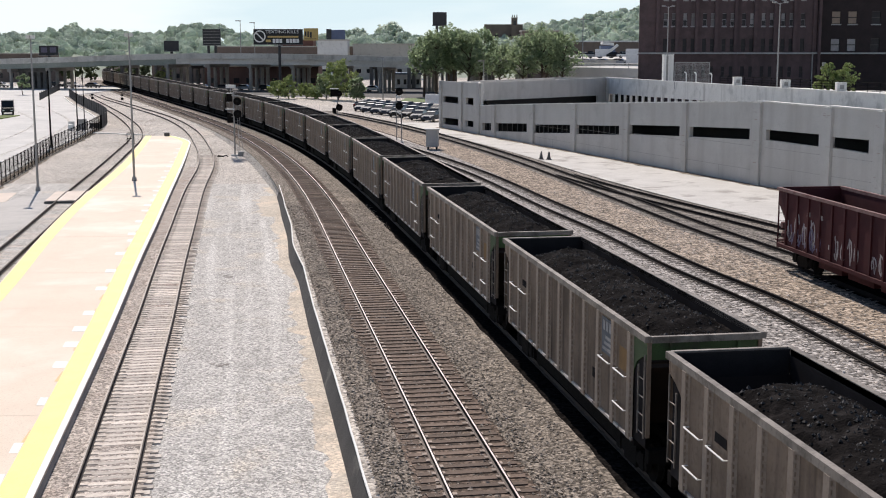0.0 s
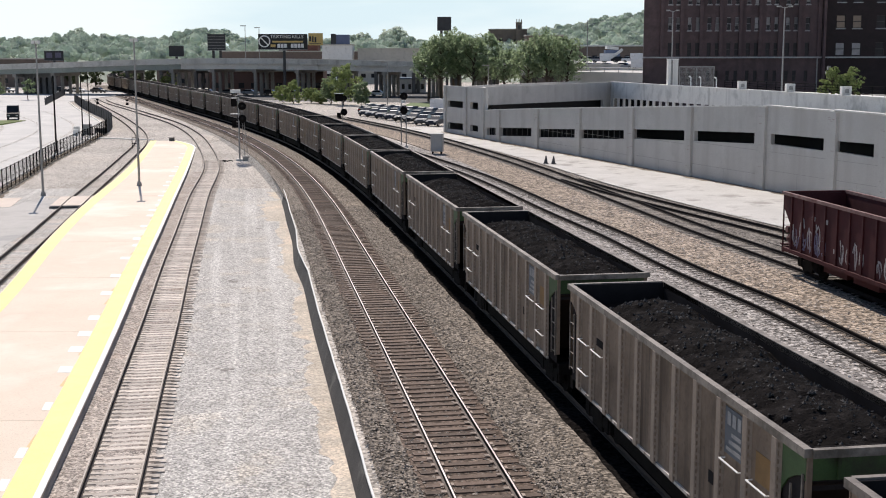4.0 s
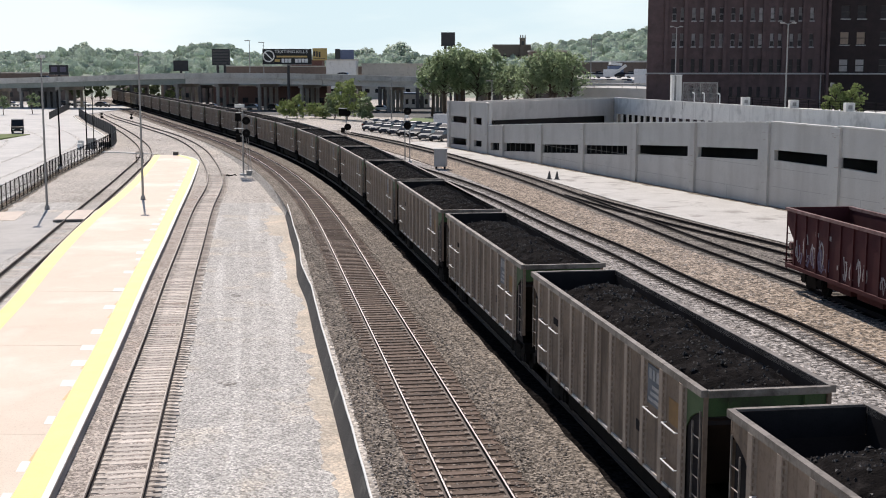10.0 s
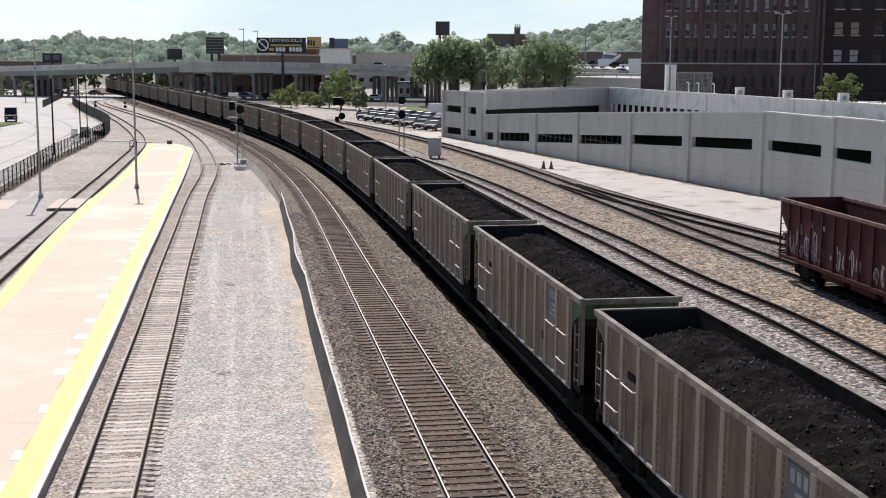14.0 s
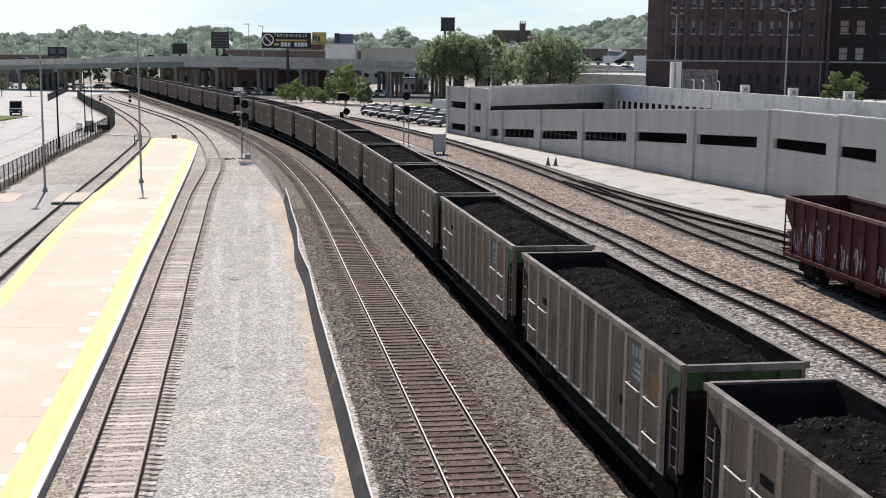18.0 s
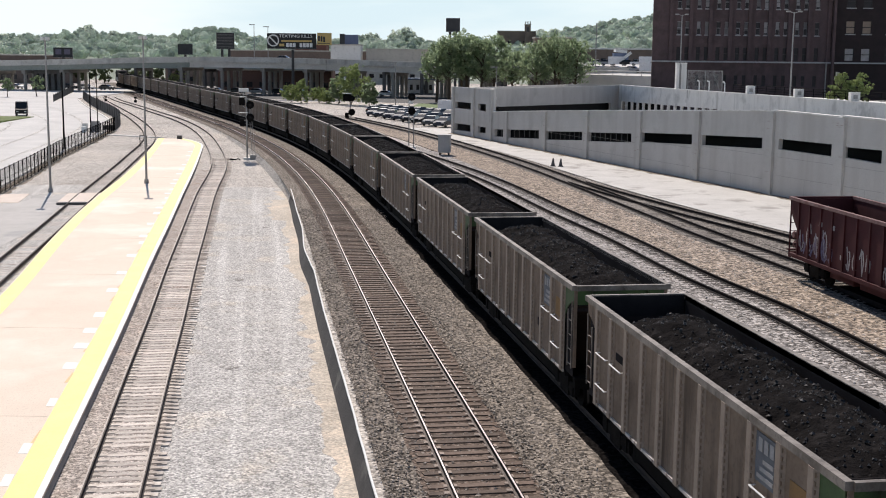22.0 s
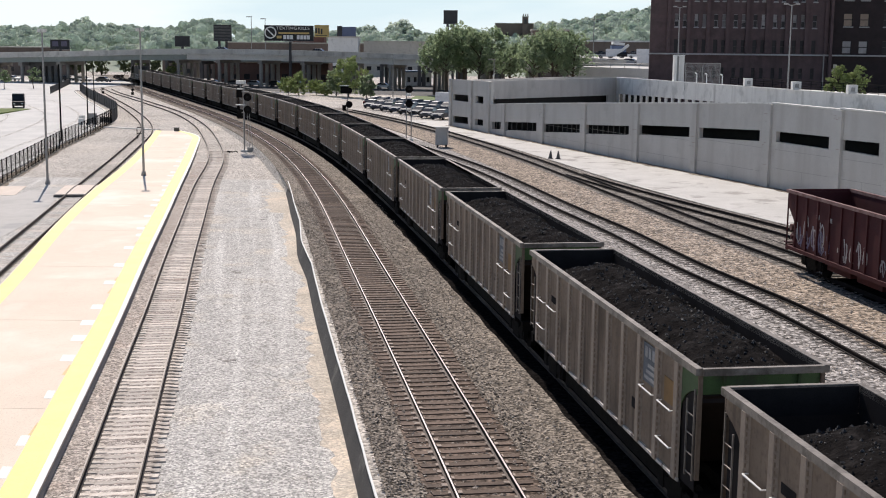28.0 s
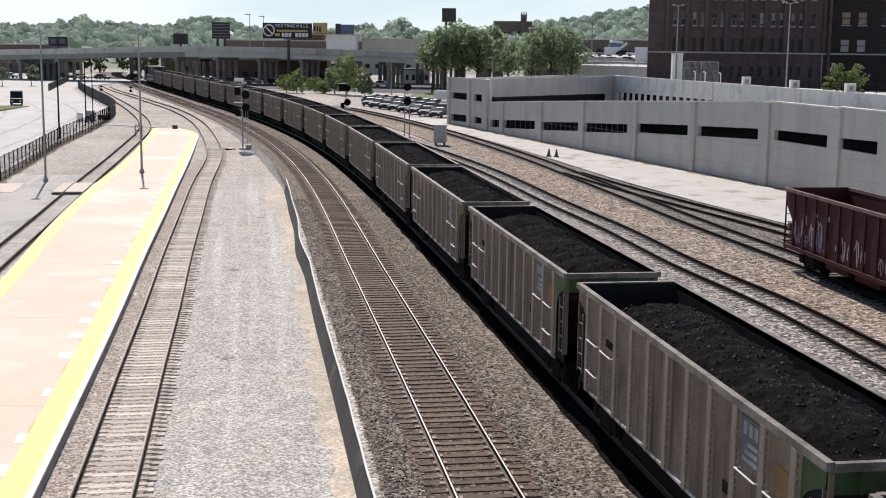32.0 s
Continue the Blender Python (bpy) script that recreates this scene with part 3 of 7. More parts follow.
M_SEAM = surface("platform_seam", (0.60, 0.50, 0.41), (0.70, 0.585, 0.475), 2.0, bump=0.0)
M_ORANGE = surface("worn_orange_paint", (0.78, 0.56, 0.27), (0.72, 0.55, 0.36), 3.0, fine=20.0, bump=0.0)


def build_platform():
    z = -0.42
    t = thing("platform", "salmon-grey concrete station platform with yellow edges, ends in a blunt nose", "platform", kind="structure")
    ys = [12 + 3 * i for i in range(50)]
    s = Shape()

    def right(y):
        return PLAT_R.at(y) - (0.0 if y < 146 else 0.0 + (y - 146) ** 2 * 0.016)

    rows = [(PLAT_L.at(y), right(y), y) for y in ys]
    n = 0
    for l, r, y in rows:
        s.v += [(l, y, z), (r, y, z), (l, y, z - 0.55), (r, y, z - 0.55)]
    for i in range(len(rows) - 1):
        a = 4 * i
        s.f += [(a, a + 1, a + 5, a + 4), (a + 1, a + 3, a + 7, a + 5), (a + 2, a, a + 4, a + 6)]
    e = 4 * (len(rows) - 1)
    s.f += [(0, 2, 3, 1), (e, e + 1, e + 3, e + 2)]
    s.mi = [0] * len(s.f)
    part("deck", s, M_PLATFORM, t)

    def band(name, lo, hi, f, material, label, zz=0.006):
        b = Shape()
        for l, r, y in rows:
            p = f(l, r)
            b.v += [(p[0], y, z + zz), (p[1], y, z + zz)]
        for i in range(len(rows) - 1):
            b.f.append((2 * i, 2 * i + 1, 2 * i + 3, 2 * i + 2))
        b.mi = [0] * len(b.f)
        part(name, b, material, t, label)

    band("tactile_strip", 0, 0, lambda l, r: (r - 0.95, r - 0.19), M_YELLOW, "bright yellow tactile warning strip")
    band("edge_stripe", 0, 0, lambda l, r: (r - 0.19, r + 0.0), M_WHITE, "white edge line", 0.007)
    band("tactile_strip", 0, 0, lambda l, r: (l + 0.05, l + 0.82), M_YELLOW, "bright yellow tactile warning strip")
    f = Shape()
    for l, r, y in rows:
        f.v += [(r + 0.004, y, z - 0.08), (r + 0.004, y, z - 0.54)]
    for i in range(len(rows) - 1):
        f.f.append((2 * i, 2 * i + 1, 2 * i + 3, 2 * i + 2))
    f.mi = [0] * len(f.f)
    part("edge_face", f, M_EDGEFACE, t, "grey concrete platform edge")
    rng = random.Random(2)
    y = 30.0
    while y < 140:
        x = right(y) - 0.97
        w = rng.choice((0.25, 0.45, 0.5))
        part("patch", Shape().hexa([(x - w, y, z + 0.001), (x, y, z + 0.001), (x - 0.15, y + 0.9, z + 0.001), (x - w - 0.15, y + 0.9, z + 0.001), (x - w, y, z + 0.005), (x, y, z + 0.005), (x - 0.15, y + 0.9, z + 0.005), (x - w - 0.15, y + 0.9, z + 0.005)]) , M_WHITE, t, "white patch beside the strip")
        y += rng.choice((2.6, 3.0, 4.6, 5.4))
    y = 27.0
    while y < 140:
        x = right(y) - 0.955
        w = rng.uniform(0.05, 0.13)
        h = rng.uniform(0.5, 1.4)
        part("worn_paint", Shape().hexa([(x - w, y, z + 0.001), (x, y, z + 0.001), (x - 0.16 * h, y + h, z + 0.001), (x - w * 0.4 - 0.16 * h, y + h, z + 0.001), (x - w, y, z + 0.004), (x, y, z + 0.004), (x - 0.16 * h, y + h, z + 0.004), (x - w * 0.4 - 0.16 * h, y + h, z + 0.004)]), M_ORANGE, t, "worn orange paint beside the strip")
        y += rng.choice((2.9, 4.3, 6.5))
    for k in range(11):
        y = 24 + 12.1 * k
        l, r = PLAT_L.at(y) + 1.0, right(y) - 1.0
        part("joint", Shape().box(l, y, z + 0.001, r, y + 0.03, z + 0.004), M_SEAM, t, "thin joint line")


build_platform()


# ---- coal train ----
M_CARPOST = surface("bare_aluminium_post", (0.30, 0.242, 0.195), (0.22, 0.172, 0.136), 1.2, rough=0.7, metal=0.0, fine=10.0, bump=0.1, c=(0.115, 0.085, 0.064), cscale=0.8, cmin=0.55)
M_RUSTPATCH = surface("orange_patch", (0.26, 0.15, 0.06), (0.2, 0.12, 0.055), 1.5, bump=0.0)
M_RIVET = surface("rusty_rivet", (0.225, 0.168, 0.127), (0.175, 0.13, 0.098), 3.0, rough=0.8, bump=0.0)
M_SLOPE = surface("dull_slope_steel", (0.03, 0.021, 0.017), (0.02, 0.015, 0.013), 1.0, rough=0.8, bump=0.1, spec=0.05)
PITCH, HALF = 16.5, 7.56
ARC_Y = np.linspace(-420, 900, 13201)
ARC_X = np.array([TRAIN.at(float(v)) for v in ARC_Y])
ARC_S = np.concatenate([[0], np.cumsum(np.hypot(np.diff(ARC_X), np.diff(ARC_Y)))])
ARC_S -= np.interp(0.0, ARC_Y, ARC_S)
TRAVEL = Line([(0, -0.62), (6, 60.68), (9, 91.2), (13, 132.03), (19, 192.95), (23, 233.07), (28, 282.68), (32, 321.63)])


def rail_point(s):
    y = float(np.interp(s, ARC_S, ARC_Y))
    return Vector((float(np.interp(s, ARC_S, ARC_X)), y, 0.2))


def car_pose(s):
    a, b = rail_point(s - 5.4), rail_point(s + 5.4)
    d = b - a
    return Matrix.Translation((a + b) / 2) @ Matrix.Rotation(math.atan2(-d.x, d.y), 4, "Z")


def coal_mesh(seed):
    rng = random.Random(seed)
    nx, ny = 18, 80
    off = Vector((rng.uniform(0, 90), rng.uniform(0, 90), 0))

    def height(x, y):
        e = max(0.0, 1 - (abs(x) / 1.29) ** 2.2)
        # loaded on the move: a long slope at the rear, nearly full against the front end
        end = max(0.0, min(1.0, (7.36 - y) / 2.6)) if y > 0 else 0.62 + 0.38 * max(0.0, min(1.0, (y + 7.36) / 2.0))
        p = Vector((x, y, 0)) + off
        return 2.5 + 0.87 * end ** 0.75 + 0.40 * e * end + 0.14 * noise.noise(p * 0.6) + 0.08 * noise.noise(p * 2.2) + 0.05 * noise.noise(p * 6.0)

    s = Shape()
    for i in range(ny + 1):
        y = -7.36 + 14.72 * i / ny
        for j in range(nx + 1):
            x = -1.29 + 2.58 * j / nx
            s.v.append((x, y, height(x, y)))
    for i in range(ny):
        for j in range(nx):
            a = i * (nx + 1) + j
            s.f.append((a, a + 1, a + nx + 2, a + nx + 1))
            s.mi.append(0)
    for _ in range(1500):
        x, y, r = rng.uniform(-1.2, 1.2), rng.uniform(-7.2, 7.2), 0.012 + 0.045 * rng.random() ** 2
        z = height(x, y)
        k, a = len(s.v), rng.uniform(0, 6.28)
        for g in range(4):
            s.v.append((x + math.cos(a + g * 1.57) * r * rng.uniform(0.7, 1.3), y + math.sin(a + g * 1.57) * r * rng.uniform(0.7, 1.3), z + r * rng.uniform(-0.1, 0.5)))
        s.v.append((x, y, z + r * rng.uniform(0.8, 1.4)))
        for g in range(4):
            s.f.append((k + g, k + (g + 1) % 4, k + 4))
            s.mi.append(1)
    return s.mesh("coal", M_COAL, M_LUMP)


def truck_shapes():
    frame_ = Shape()
    for sx in (-1, 1):
        x = sx * 1.0
        frame_.box(x - 0.07, -1.2, 0.34, x + 0.07, 1.2, 0.62)
        frame_.box(x - 0.08, -0.45, 0.2, x + 0.08, 0.45, 0.75)
        for sy in (-1, 1):
            frame_.box(x - 0.1, sy * 0.88 - 0.16, 0.3, x + 0.1, sy * 0.88 + 0.16, 0.72)
    frame_.box(-1.0, -0.2, 0.45, 1.0, 0.2, 0.8)
    wheels = Shape()
    wheels.rod((-0.9, 0, 0.45), (0.9, 0, 0.45), 0.09, 8)
    for sx in (-1, 1):
        wheels.rod((sx * 0.69, 0, 0.45), (sx * 0.82, 0, 0.45), 0.45, 18)
        wheels.rod((sx * 0.66, 0, 0.45), (sx * 0.69, 0, 0.45), 0.48, 18)
    return frame_.mesh("side_frame", M_BLACK), wheels.mesh("wheelset", M_BLACK)


def build_car():
    """An open coal gondola; y runs along it, away from the locomotive, z from the rail head up."""
    t = thing("coal_car", "weathered ribbed open coal car with a green end, heaped with coal", "coal car", "cars of the coal train")
    top, w, sill = 3.77, 1.36, 1.1
    for sx in (-1, 1):
        x0, x1 = sx * (w - 0.03), sx * w
        lo, hi = min(x0, x1), max(x0, x1)

        def sheet(pts):
            s, n = Shape(), len(pts)
            s.v = [(lo, a, b) for a, b in pts] + [(hi, a, b) for a, b in pts]
            s.f = [tuple(reversed(range(n))), tuple(range(n, 2 * n))] + [(i, (i + 1) % n, n + (i + 1) % n, n + i) for i in range(n)]
            s.mi = [0] * len(s.f)
            return s

        part("side_wall", sheet([(-6.4, sill), (6.4, sill), (6.4, top - 0.1), (-6.4, top - 0.1)]), M_CARSIDE, t)
        for sy in (-1, 1):
            pts = [(sy * a, b) for a, b in ((6.404, 2.3), (6.55, 2.75), (6.8, 3.02), (7.1, 3.18), (7.48, 3.3), (7.48, top - 0.1), (6.404, top - 0.1))]
            part("gusset", sheet(pts), M_GREEN if sy < 0 else M_CARSIDE, t, "green painted gusset" if sy < 0 else "")
        part("inner_lining", Shape().box(sx * (w - 0.055) - 0.01, -7.36, sill, sx * (w - 0.055) + 0.01, 7.36, top - 0.02), M_CARIN, t, "sooty inner wall")
        part("sill", Shape().box(sx * (w - 0.1) - 0.1, -6.7, sill - 0.14, sx * (w - 0.1) + 0.1, 6.7, sill), M_BLACK, t)
        part("sill_edge", Shape().box(min(sx * w, sx * (w + 0.05)), -6.6, sill - 0.04, max(sx * w, sx * (w + 0.05)), 6.6, sill + 0.03), M_BRIGHTEDGE, t, "bare bright lower edge")
    for sy in (-1, 1):
        y = sy * 7.48
        part("end_header", Shape().box(-w, min(y, y - sy * 0.04), 3.2, w, max(y, y - sy * 0.04), top - 0.1), M_GREEN if sy < 0 else M_CARIN, t, "green painted end panel" if sy < 0 else "")
        part("end_lining", Shape().box(-w + 0.07, sy * 7.40 - 0.01, 3.0, w - 0.07, sy * 7.40 + 0.01, top - 0.02), M_CARIN, t)
        sl = Shape()
        sl.hexa([(-w + 0.07, sy * 5.5, 1.1), (w - 0.07, sy * 5.5, 1.1), (w - 0.07, sy * 5.45, 1.16), (-w + 0.07, sy * 5.45, 1.16), (-w + 0.07, sy * 7.44, 3.12), (w - 0.07, sy * 7.44, 3.12), (w - 0.07, sy * 7.36, 3.2), (-w + 0.07, sy * 7.36, 3.2)])
        part("slope_sheet", sl, M_SLOPE, t)
        part("end_sill", Shape().box(-1.3, sy * 7.48 - 0.12, 0.8, 1.3, sy * 7.48 + 0.12, 1.12), M_BLACK, t)
        part("coupler", Shape().box(-0.13, min(sy * 7.6, sy * 8.24), 0.72, 0.13, max(sy * 7.6, sy * 8.24), 1.0), M_BLACK, t)
        for sx in (-1, 1):
            part("corner_post", Shape().box(sx * 1.31 - 0.045, sy * 7.49 - 0.04, 1.4, sx * 1.31 + 0.045, sy * 7.49 + 0.04, top - 0.16), M_CARSIDE, t)
        for x in (-0.8, 0.8):
            part("end_stay", Shape().box(x - 0.03, sy * 7.50 - 0.03 if sy > 0 else -7.55, 3.22, x + 0.03, sy * 7.50 + 0.03 if sy > 0 else -7.485, top - 0.16), M_GREEN if sy < 0 else M_CARSIDE, t)
    for sx in (-1, 1):
        part("top_rail", Shape().box(sx * w - 0.065, -HALF, top - 0.15, sx * w + 0.075, HALF, top) if sx > 0 else Shape().box(-w - 0.075, -HALF, top - 0.15, -w + 0.065, HALF, top), M_CARTOP, t)
    for sy in (-1, 1):
        part("end_rail", Shape().box(-w + 0.065, sy * HALF - 0.06, top - 0.15, w - 0.065, sy * HALF + 0.06, top - 0.004), M_CARTOP, t)
    # hat-shaped posts with a row of rust-rimmed rivets down each edge
    post, a, b = Shape(), sill - 0.02, top - 0.15
    post.hexa([(-0.085, -0.1, a), (0.0, -0.17, a), (0.0, 0.17, a), (-0.085, 0.1, a), (-0.085, -0.1, b), (0.0, -0.17, b), (0.0, 0.17, b), (-0.085, 0.1, b)])
    for k in range(17):
        z = a + 0.1 + (b - a - 0.2) * k / 16
        for sy in (-1, 1):
            post.box(-0.07, sy * 0.118 - 0.018, z - 0.04, -0.04, sy * 0.118 + 0.018, z + 0.04, 1)
    post = post.mesh("side_post", M_CARPOST, M_RIVET)
    for k in range(11):
        y = -6.4 + 12.8 * k / 10
        part("side_post", post, None, t, m=Matrix.Translation((-w, y, 0)))
        part("side_post", post, None, t, m=Matrix.Translation((w, y, 0)) @ Matrix.Rotation(math.pi, 4, "Z"))
    frame_, wheels = truck_shapes()
    for sy in (-1, 1):
        tr = part("truck", frame_, None, t, m=Matrix.Translation((0, sy * 5.6, 0)))
        for a in (-0.88, 0.88):
            part("wheelset", wheels, None, tr, m=Matrix.Translation((0, a, 0)))
    part("underframe", Shape().box(-0.35, -7.5, 0.7, 0.35, 7.5, 1.05).box(-1.0, -4.3, 0.3, 1.0, 4.3, 1.26), M_BLACK, t)
    for sy in (-1, 1):
        for sx in (-1, 1):
            lad = Shape()
            x = sx * (w + 0.02)
            for y in (7.41, 6.98):
                lad.box(x - 0.015, sy * y - 0.02, 1.36, x + 0.015, sy * y + 0.02, 3.3 if y > 7.3 else 3.0)
            for k in range(4):
                lad.rod((x, sy * 7.41, 1.46 + 0.42 * k), (x, sy * 6.98, 1.46 + 0.42 * k), 0.014, 5)
            part("ladder", lad, M_CARTOP, t)
            for y0, y1, z in ((6.22, 5.35, 2.5), (4.98, 4.05, 2.5), (6.22, 5.35, 1.68)):
                g = Shape().rod((sx * (w + 0.12), sy * y0, z), (sx * (w + 0.12), sy * y1, z), 0.019, 6)
                for yy in (y0, y1):
                    g.rod((sx * w, sy * yy, z), (sx * (w + 0.12), sy * yy, z), 0.015, 5)
                part("grab_iron", g, M_WHITE, t)
    for sx in (-1, 1):
        pl = part("panel", Shape().box(sx * w - 0.02, -4.93, 2.62, sx * w + 0.02, -4.05, 3.52), M_BLUE, t, "faded blue panel with white marks")
        o = sorted((sx * (w + 0.022), sx * (w + 0.03)))
        for k in range(3):
            part("mark", Shape().box(o[0], -4.85 + 0.25 * k, 3.2, o[1], -4.68 + 0.25 * k, 3.45), M_MARK, pl)
        for k in range(3):
            part("text_bar", Shape().box(o[0], -4.86, 2.7 + 0.15 * k, o[1], -4.15 - 0.12 * k, 2.78 + 0.15 * k), M_MARK, pl)
        o = sorted((sx * (w + 0.004), sx * (w + 0.012)))
        part("patch", Shape().box(o[0], -6.15, 2.55, o[1], -5.5, 3.1), M_RUSTPATCH, t, "faded orange patch")
        part("stencil", Shape().box(o[0], -3.5, 1.75, o[1], -3.25, 2.0), M_CARIN, t)
        part("stencil", Shape().box(o[0], 4.2, 2.65, o[1], 4.8, 2.85), M_CARIN, t)
    return t


M_LOCO = surface("dark_green_black_paint", (0.03, 0.034, 0.03), (0.02, 0.022, 0.02), 0.8, rough=0.6, bump=0.05, c=(0.05, 0.045, 0.04), cscale=0.7)
M_LOCOGREY = surface("grimy_grey_paint", (0.13, 0.125, 0.115), (0.085, 0.08, 0.075), 0.8, rough=0.7, bump=0.05)


def build_locomotive():
    """A pushing diesel at the rear; y runs away from the cars, z from the rail head up."""
    t = thing("locomotive", "grimy dark diesel locomotive pushing at the rear of the coal train", "locomotive")
    part("frame", Shape().box(-1.5, -10.4, 1.1, 1.5, 10.4, 1.5), M_LOCOGREY, t)
    part("hood", Shape().box(-0.95, -10.0, 1.504, 0.95, 5.2, 4.3), M_LOCO, t)
    part("radiator", Shape().box(-1.5, -10.0, 3.5, 1.5, -6.2, 4.55), M_LOCOGREY, t, "flared grey radiator housing")
    part("cab", Shape().hexa([(-1.5, 5.204, 1.504), (1.5, 5.204, 1.504), (1.5, 8.0, 1.504), (-1.5, 8.0, 1.504), (-1.4, 5.204, 4.5), (1.4, 5.204, 4.5), (1.4, 7.7, 4.5), (-1.4, 7.7, 4.5)]), M_LOCO, t)
    part("nose", Shape().hexa([(-1.0, 8.004, 1.504), (1.0, 8.004, 1.504), (0.8, 9.9, 1.504), (-0.8, 9.9, 1.504), (-1.0, 8.004, 3.2), (1.0, 8.004, 3.2), (0.7, 9.7, 3.0), (-0.7, 9.7, 3.0)]), M_LOCO, t)
    for sx in (-1, 1):
        part("side_window", Shape().box(min(sx * 1.44, sx * 1.53), 5.7, 3.3, max(sx * 1.44, sx * 1.53), 7.2, 4.0), M_GLASS, t)
        for k in range(9):
            part("handrail_post", Shape().rod((sx * 1.45, -9.6 + 1.75 * k, 1.5), (sx * 1.45, -9.6 + 1.75 * k, 2.5), 0.025, 6), M_WHITE, t)
        part("handrail", Shape().rod((sx * 1.45, -9.6, 2.5), (sx * 1.45, 4.4, 2.5), 0.025, 6), M_WHITE, t)
    part("fuel_tank", Shape().box(-1.3, -2.6, 0.35, 1.3, 2.6, 1.096), M_BLACK, t)
    part("exhaust_stack", Shape().box(-0.4, -1.6, 4.304, 0.4, -0.4, 4.6), M_LOCOGREY, t)
    frame_, wheels = truck_shapes()
    for sy in (-1, 1):
        tr = part("truck", frame_, None, t, m=Matrix.Translation((0, sy * 6.6, 0)) @ Matrix.Diagonal((1.0, 1.5, 1.2, 1.0)))
        for a in (-1.2, 0.0, 1.2):
            part("wheelset", wheels, None, tr, m=Matrix.Translation((0, a, 0)))
        part("coupler", Shape().box(-0.13, min(sy * 10.4, sy * 11.0), 0.75, 0.13, max(sy * 10.4, sy * 11.0), 1.05), M_BLACK, t)
    return t


def build_train():
    cars, coals = [], [coal_mesh(i) for i in range(4)]
    base = build_car()
    for k in range(37):
        cars.append((k, copy_thing(base, Matrix()) if k else base))
    for k, ob in cars:
        part("coal", coals[k % 4], None, ob, "heap of black coal")
    cars.append((37 + 2.9 / PITCH, build_locomotive()))
    return cars


CARS = build_train()


def motions():
    first = 26.06 - HALF
    for k, ob in CARS:
        walk(ob, [(float(t), car_pose(first + PITCH * k - TRAVEL.at(float(t)))) for t in range(33)])
    drive()
    flutter()


# ---- garage ----
def wall_between(name, a, b, z0a, z1a, z0b, z1b, thick, material, label, openings=()):
    """An upright wall from a to b, with a top that may rise; openings: start, end (0 to 1), bottom and top at each end."""
    a, b = Vector((*a, 0)), Vector((*b, 0))
    d = b - a
    nrm = Vector((-d.y, d.x, 0)).normalized() * thick
    cuts = sorted({0.0, 1.0, *[o[0] for o in openings], *[o[1] for o in openings]})
    s = Shape()

    def slab(u, v, lo, hi):
        p, q = a + d * u, a + d * v
        zs = lo(u), lo(v), hi(u), hi(v)
        s.hexa([(p.x, p.y, zs[0]), (q.x, q.y, zs[1]), (q.x + nrm.x, q.y + nrm.y, zs[1]), (p.x + nrm.x, p.y + nrm.y, zs[0]), (p.x, p.y, zs[2]), (q.x, q.y, zs[3]), (q.x + nrm.x, q.y + nrm.y, zs[3]), (p.x + nrm.x, p.y + nrm.y, zs[2])])

    bot = lambda u: z0a + (z0b - z0a) * u
    top = lambda u: z1a + (z1b - z1a) * u
    for u, v in zip(cuts, cuts[1:]):
        here = sorted([o for o in openings if o[0] <= u + 1e-6 and o[1] >= v - 1e-6], key=lambda o: o[2])
        lo = bot
        for o in here:
            f0 = lambda t, o=o: o[2] + (o[4] - o[2]) * (t - o[0]) / (o[1] - o[0])
            f1 = lambda t, o=o: o[3] + (o[5] - o[3]) * (t - o[0]) / (o[1] - o[0])
            slab(u, v, lo, f0)
            lo = f1
        slab(u, v, lo, top)
    return setting(name, s, material, label, "wall")


GARAGE_A, GARAGE_B, GARAGE_C = Vector((-0.3, 169.0)), Vector((24.2, 96.0)), Vector((31.5, 74.5))
U_END = 0.2
RAMP_TOP = lambda u: 3.5 + 2.85 * min(1.0, max(0.0, (u - U_END) / 0.79)) ** 0.92
SLITS = [(0.267, 0.392, 0.74, 1.70, 1.24, 2.18), (0.417, 0.543, 1.27, 2.18, 1.83, 2.70), (0.562, 0.688, 1.85, 2.74, 2.37, 3.22), (0.714, 0.839, 2.56, 3.42, 2.98, 3.85), (0.859, 0.979, 3.05, 3.90, 3.42, 4.27)]
LEFT_SLITS = [(0.208, 0.246, 0.58, 1.47, 0.73, 1.61)]


def garage_point(u):
    p = GARAGE_A + (GARAGE_B - GARAGE_A) * u
    return Vector((p.x, p.y))


def pilaster(name, p, d, width, z1, depth=0.22, z0=-0.1):
    """A pier standing proud of a wall; p is its foot, d the way along the wall."""
    d = Vector(d).normalized()
    o = Vector((-d.y, d.x))
    if o.x > 0:
        o = -o
    q = [p - d * width / 2 + o * depth, p + d * width / 2 + o * depth, p + d * width / 2 - o * 0.05, p - d * width / 2 - o * 0.05]
    s = Shape()
    s.hexa([(*v, z0) for v in q] + [(*v, z1) for v in q])
    pier = setting(name, s, M_CONC, "concrete pier of the garage wall", "pilaster")
    rng = random.Random(int(p.y * 10))
    for _ in range(5):
        z = rng.uniform(0.6, z1 - 0.4)
        u0 = rng.uniform(-0.45, 0.1) * width
        f = o * (depth + 0.003)
        e0, e1 = p + d * u0 + f, p + d * (u0 + rng.uniform(0.2, 0.45) * width) + f
        c = [(*e0, z), (*e1, z + 0.02), (*(e1 - o * 0.006), z + 0.02), (*(e0 - o * 0.006), z)]
        part("rust_mark", Shape().hexa(c + [(x, y, q + 0.03) for x, y, q in c]), M_RUSTLINE, pier, "thin rusty crack")
    return pier


M_JOINT = surface("joint_line", (0.36, 0.34, 0.315), (0.28, 0.265, 0.245), 2.0, bump=0.0)
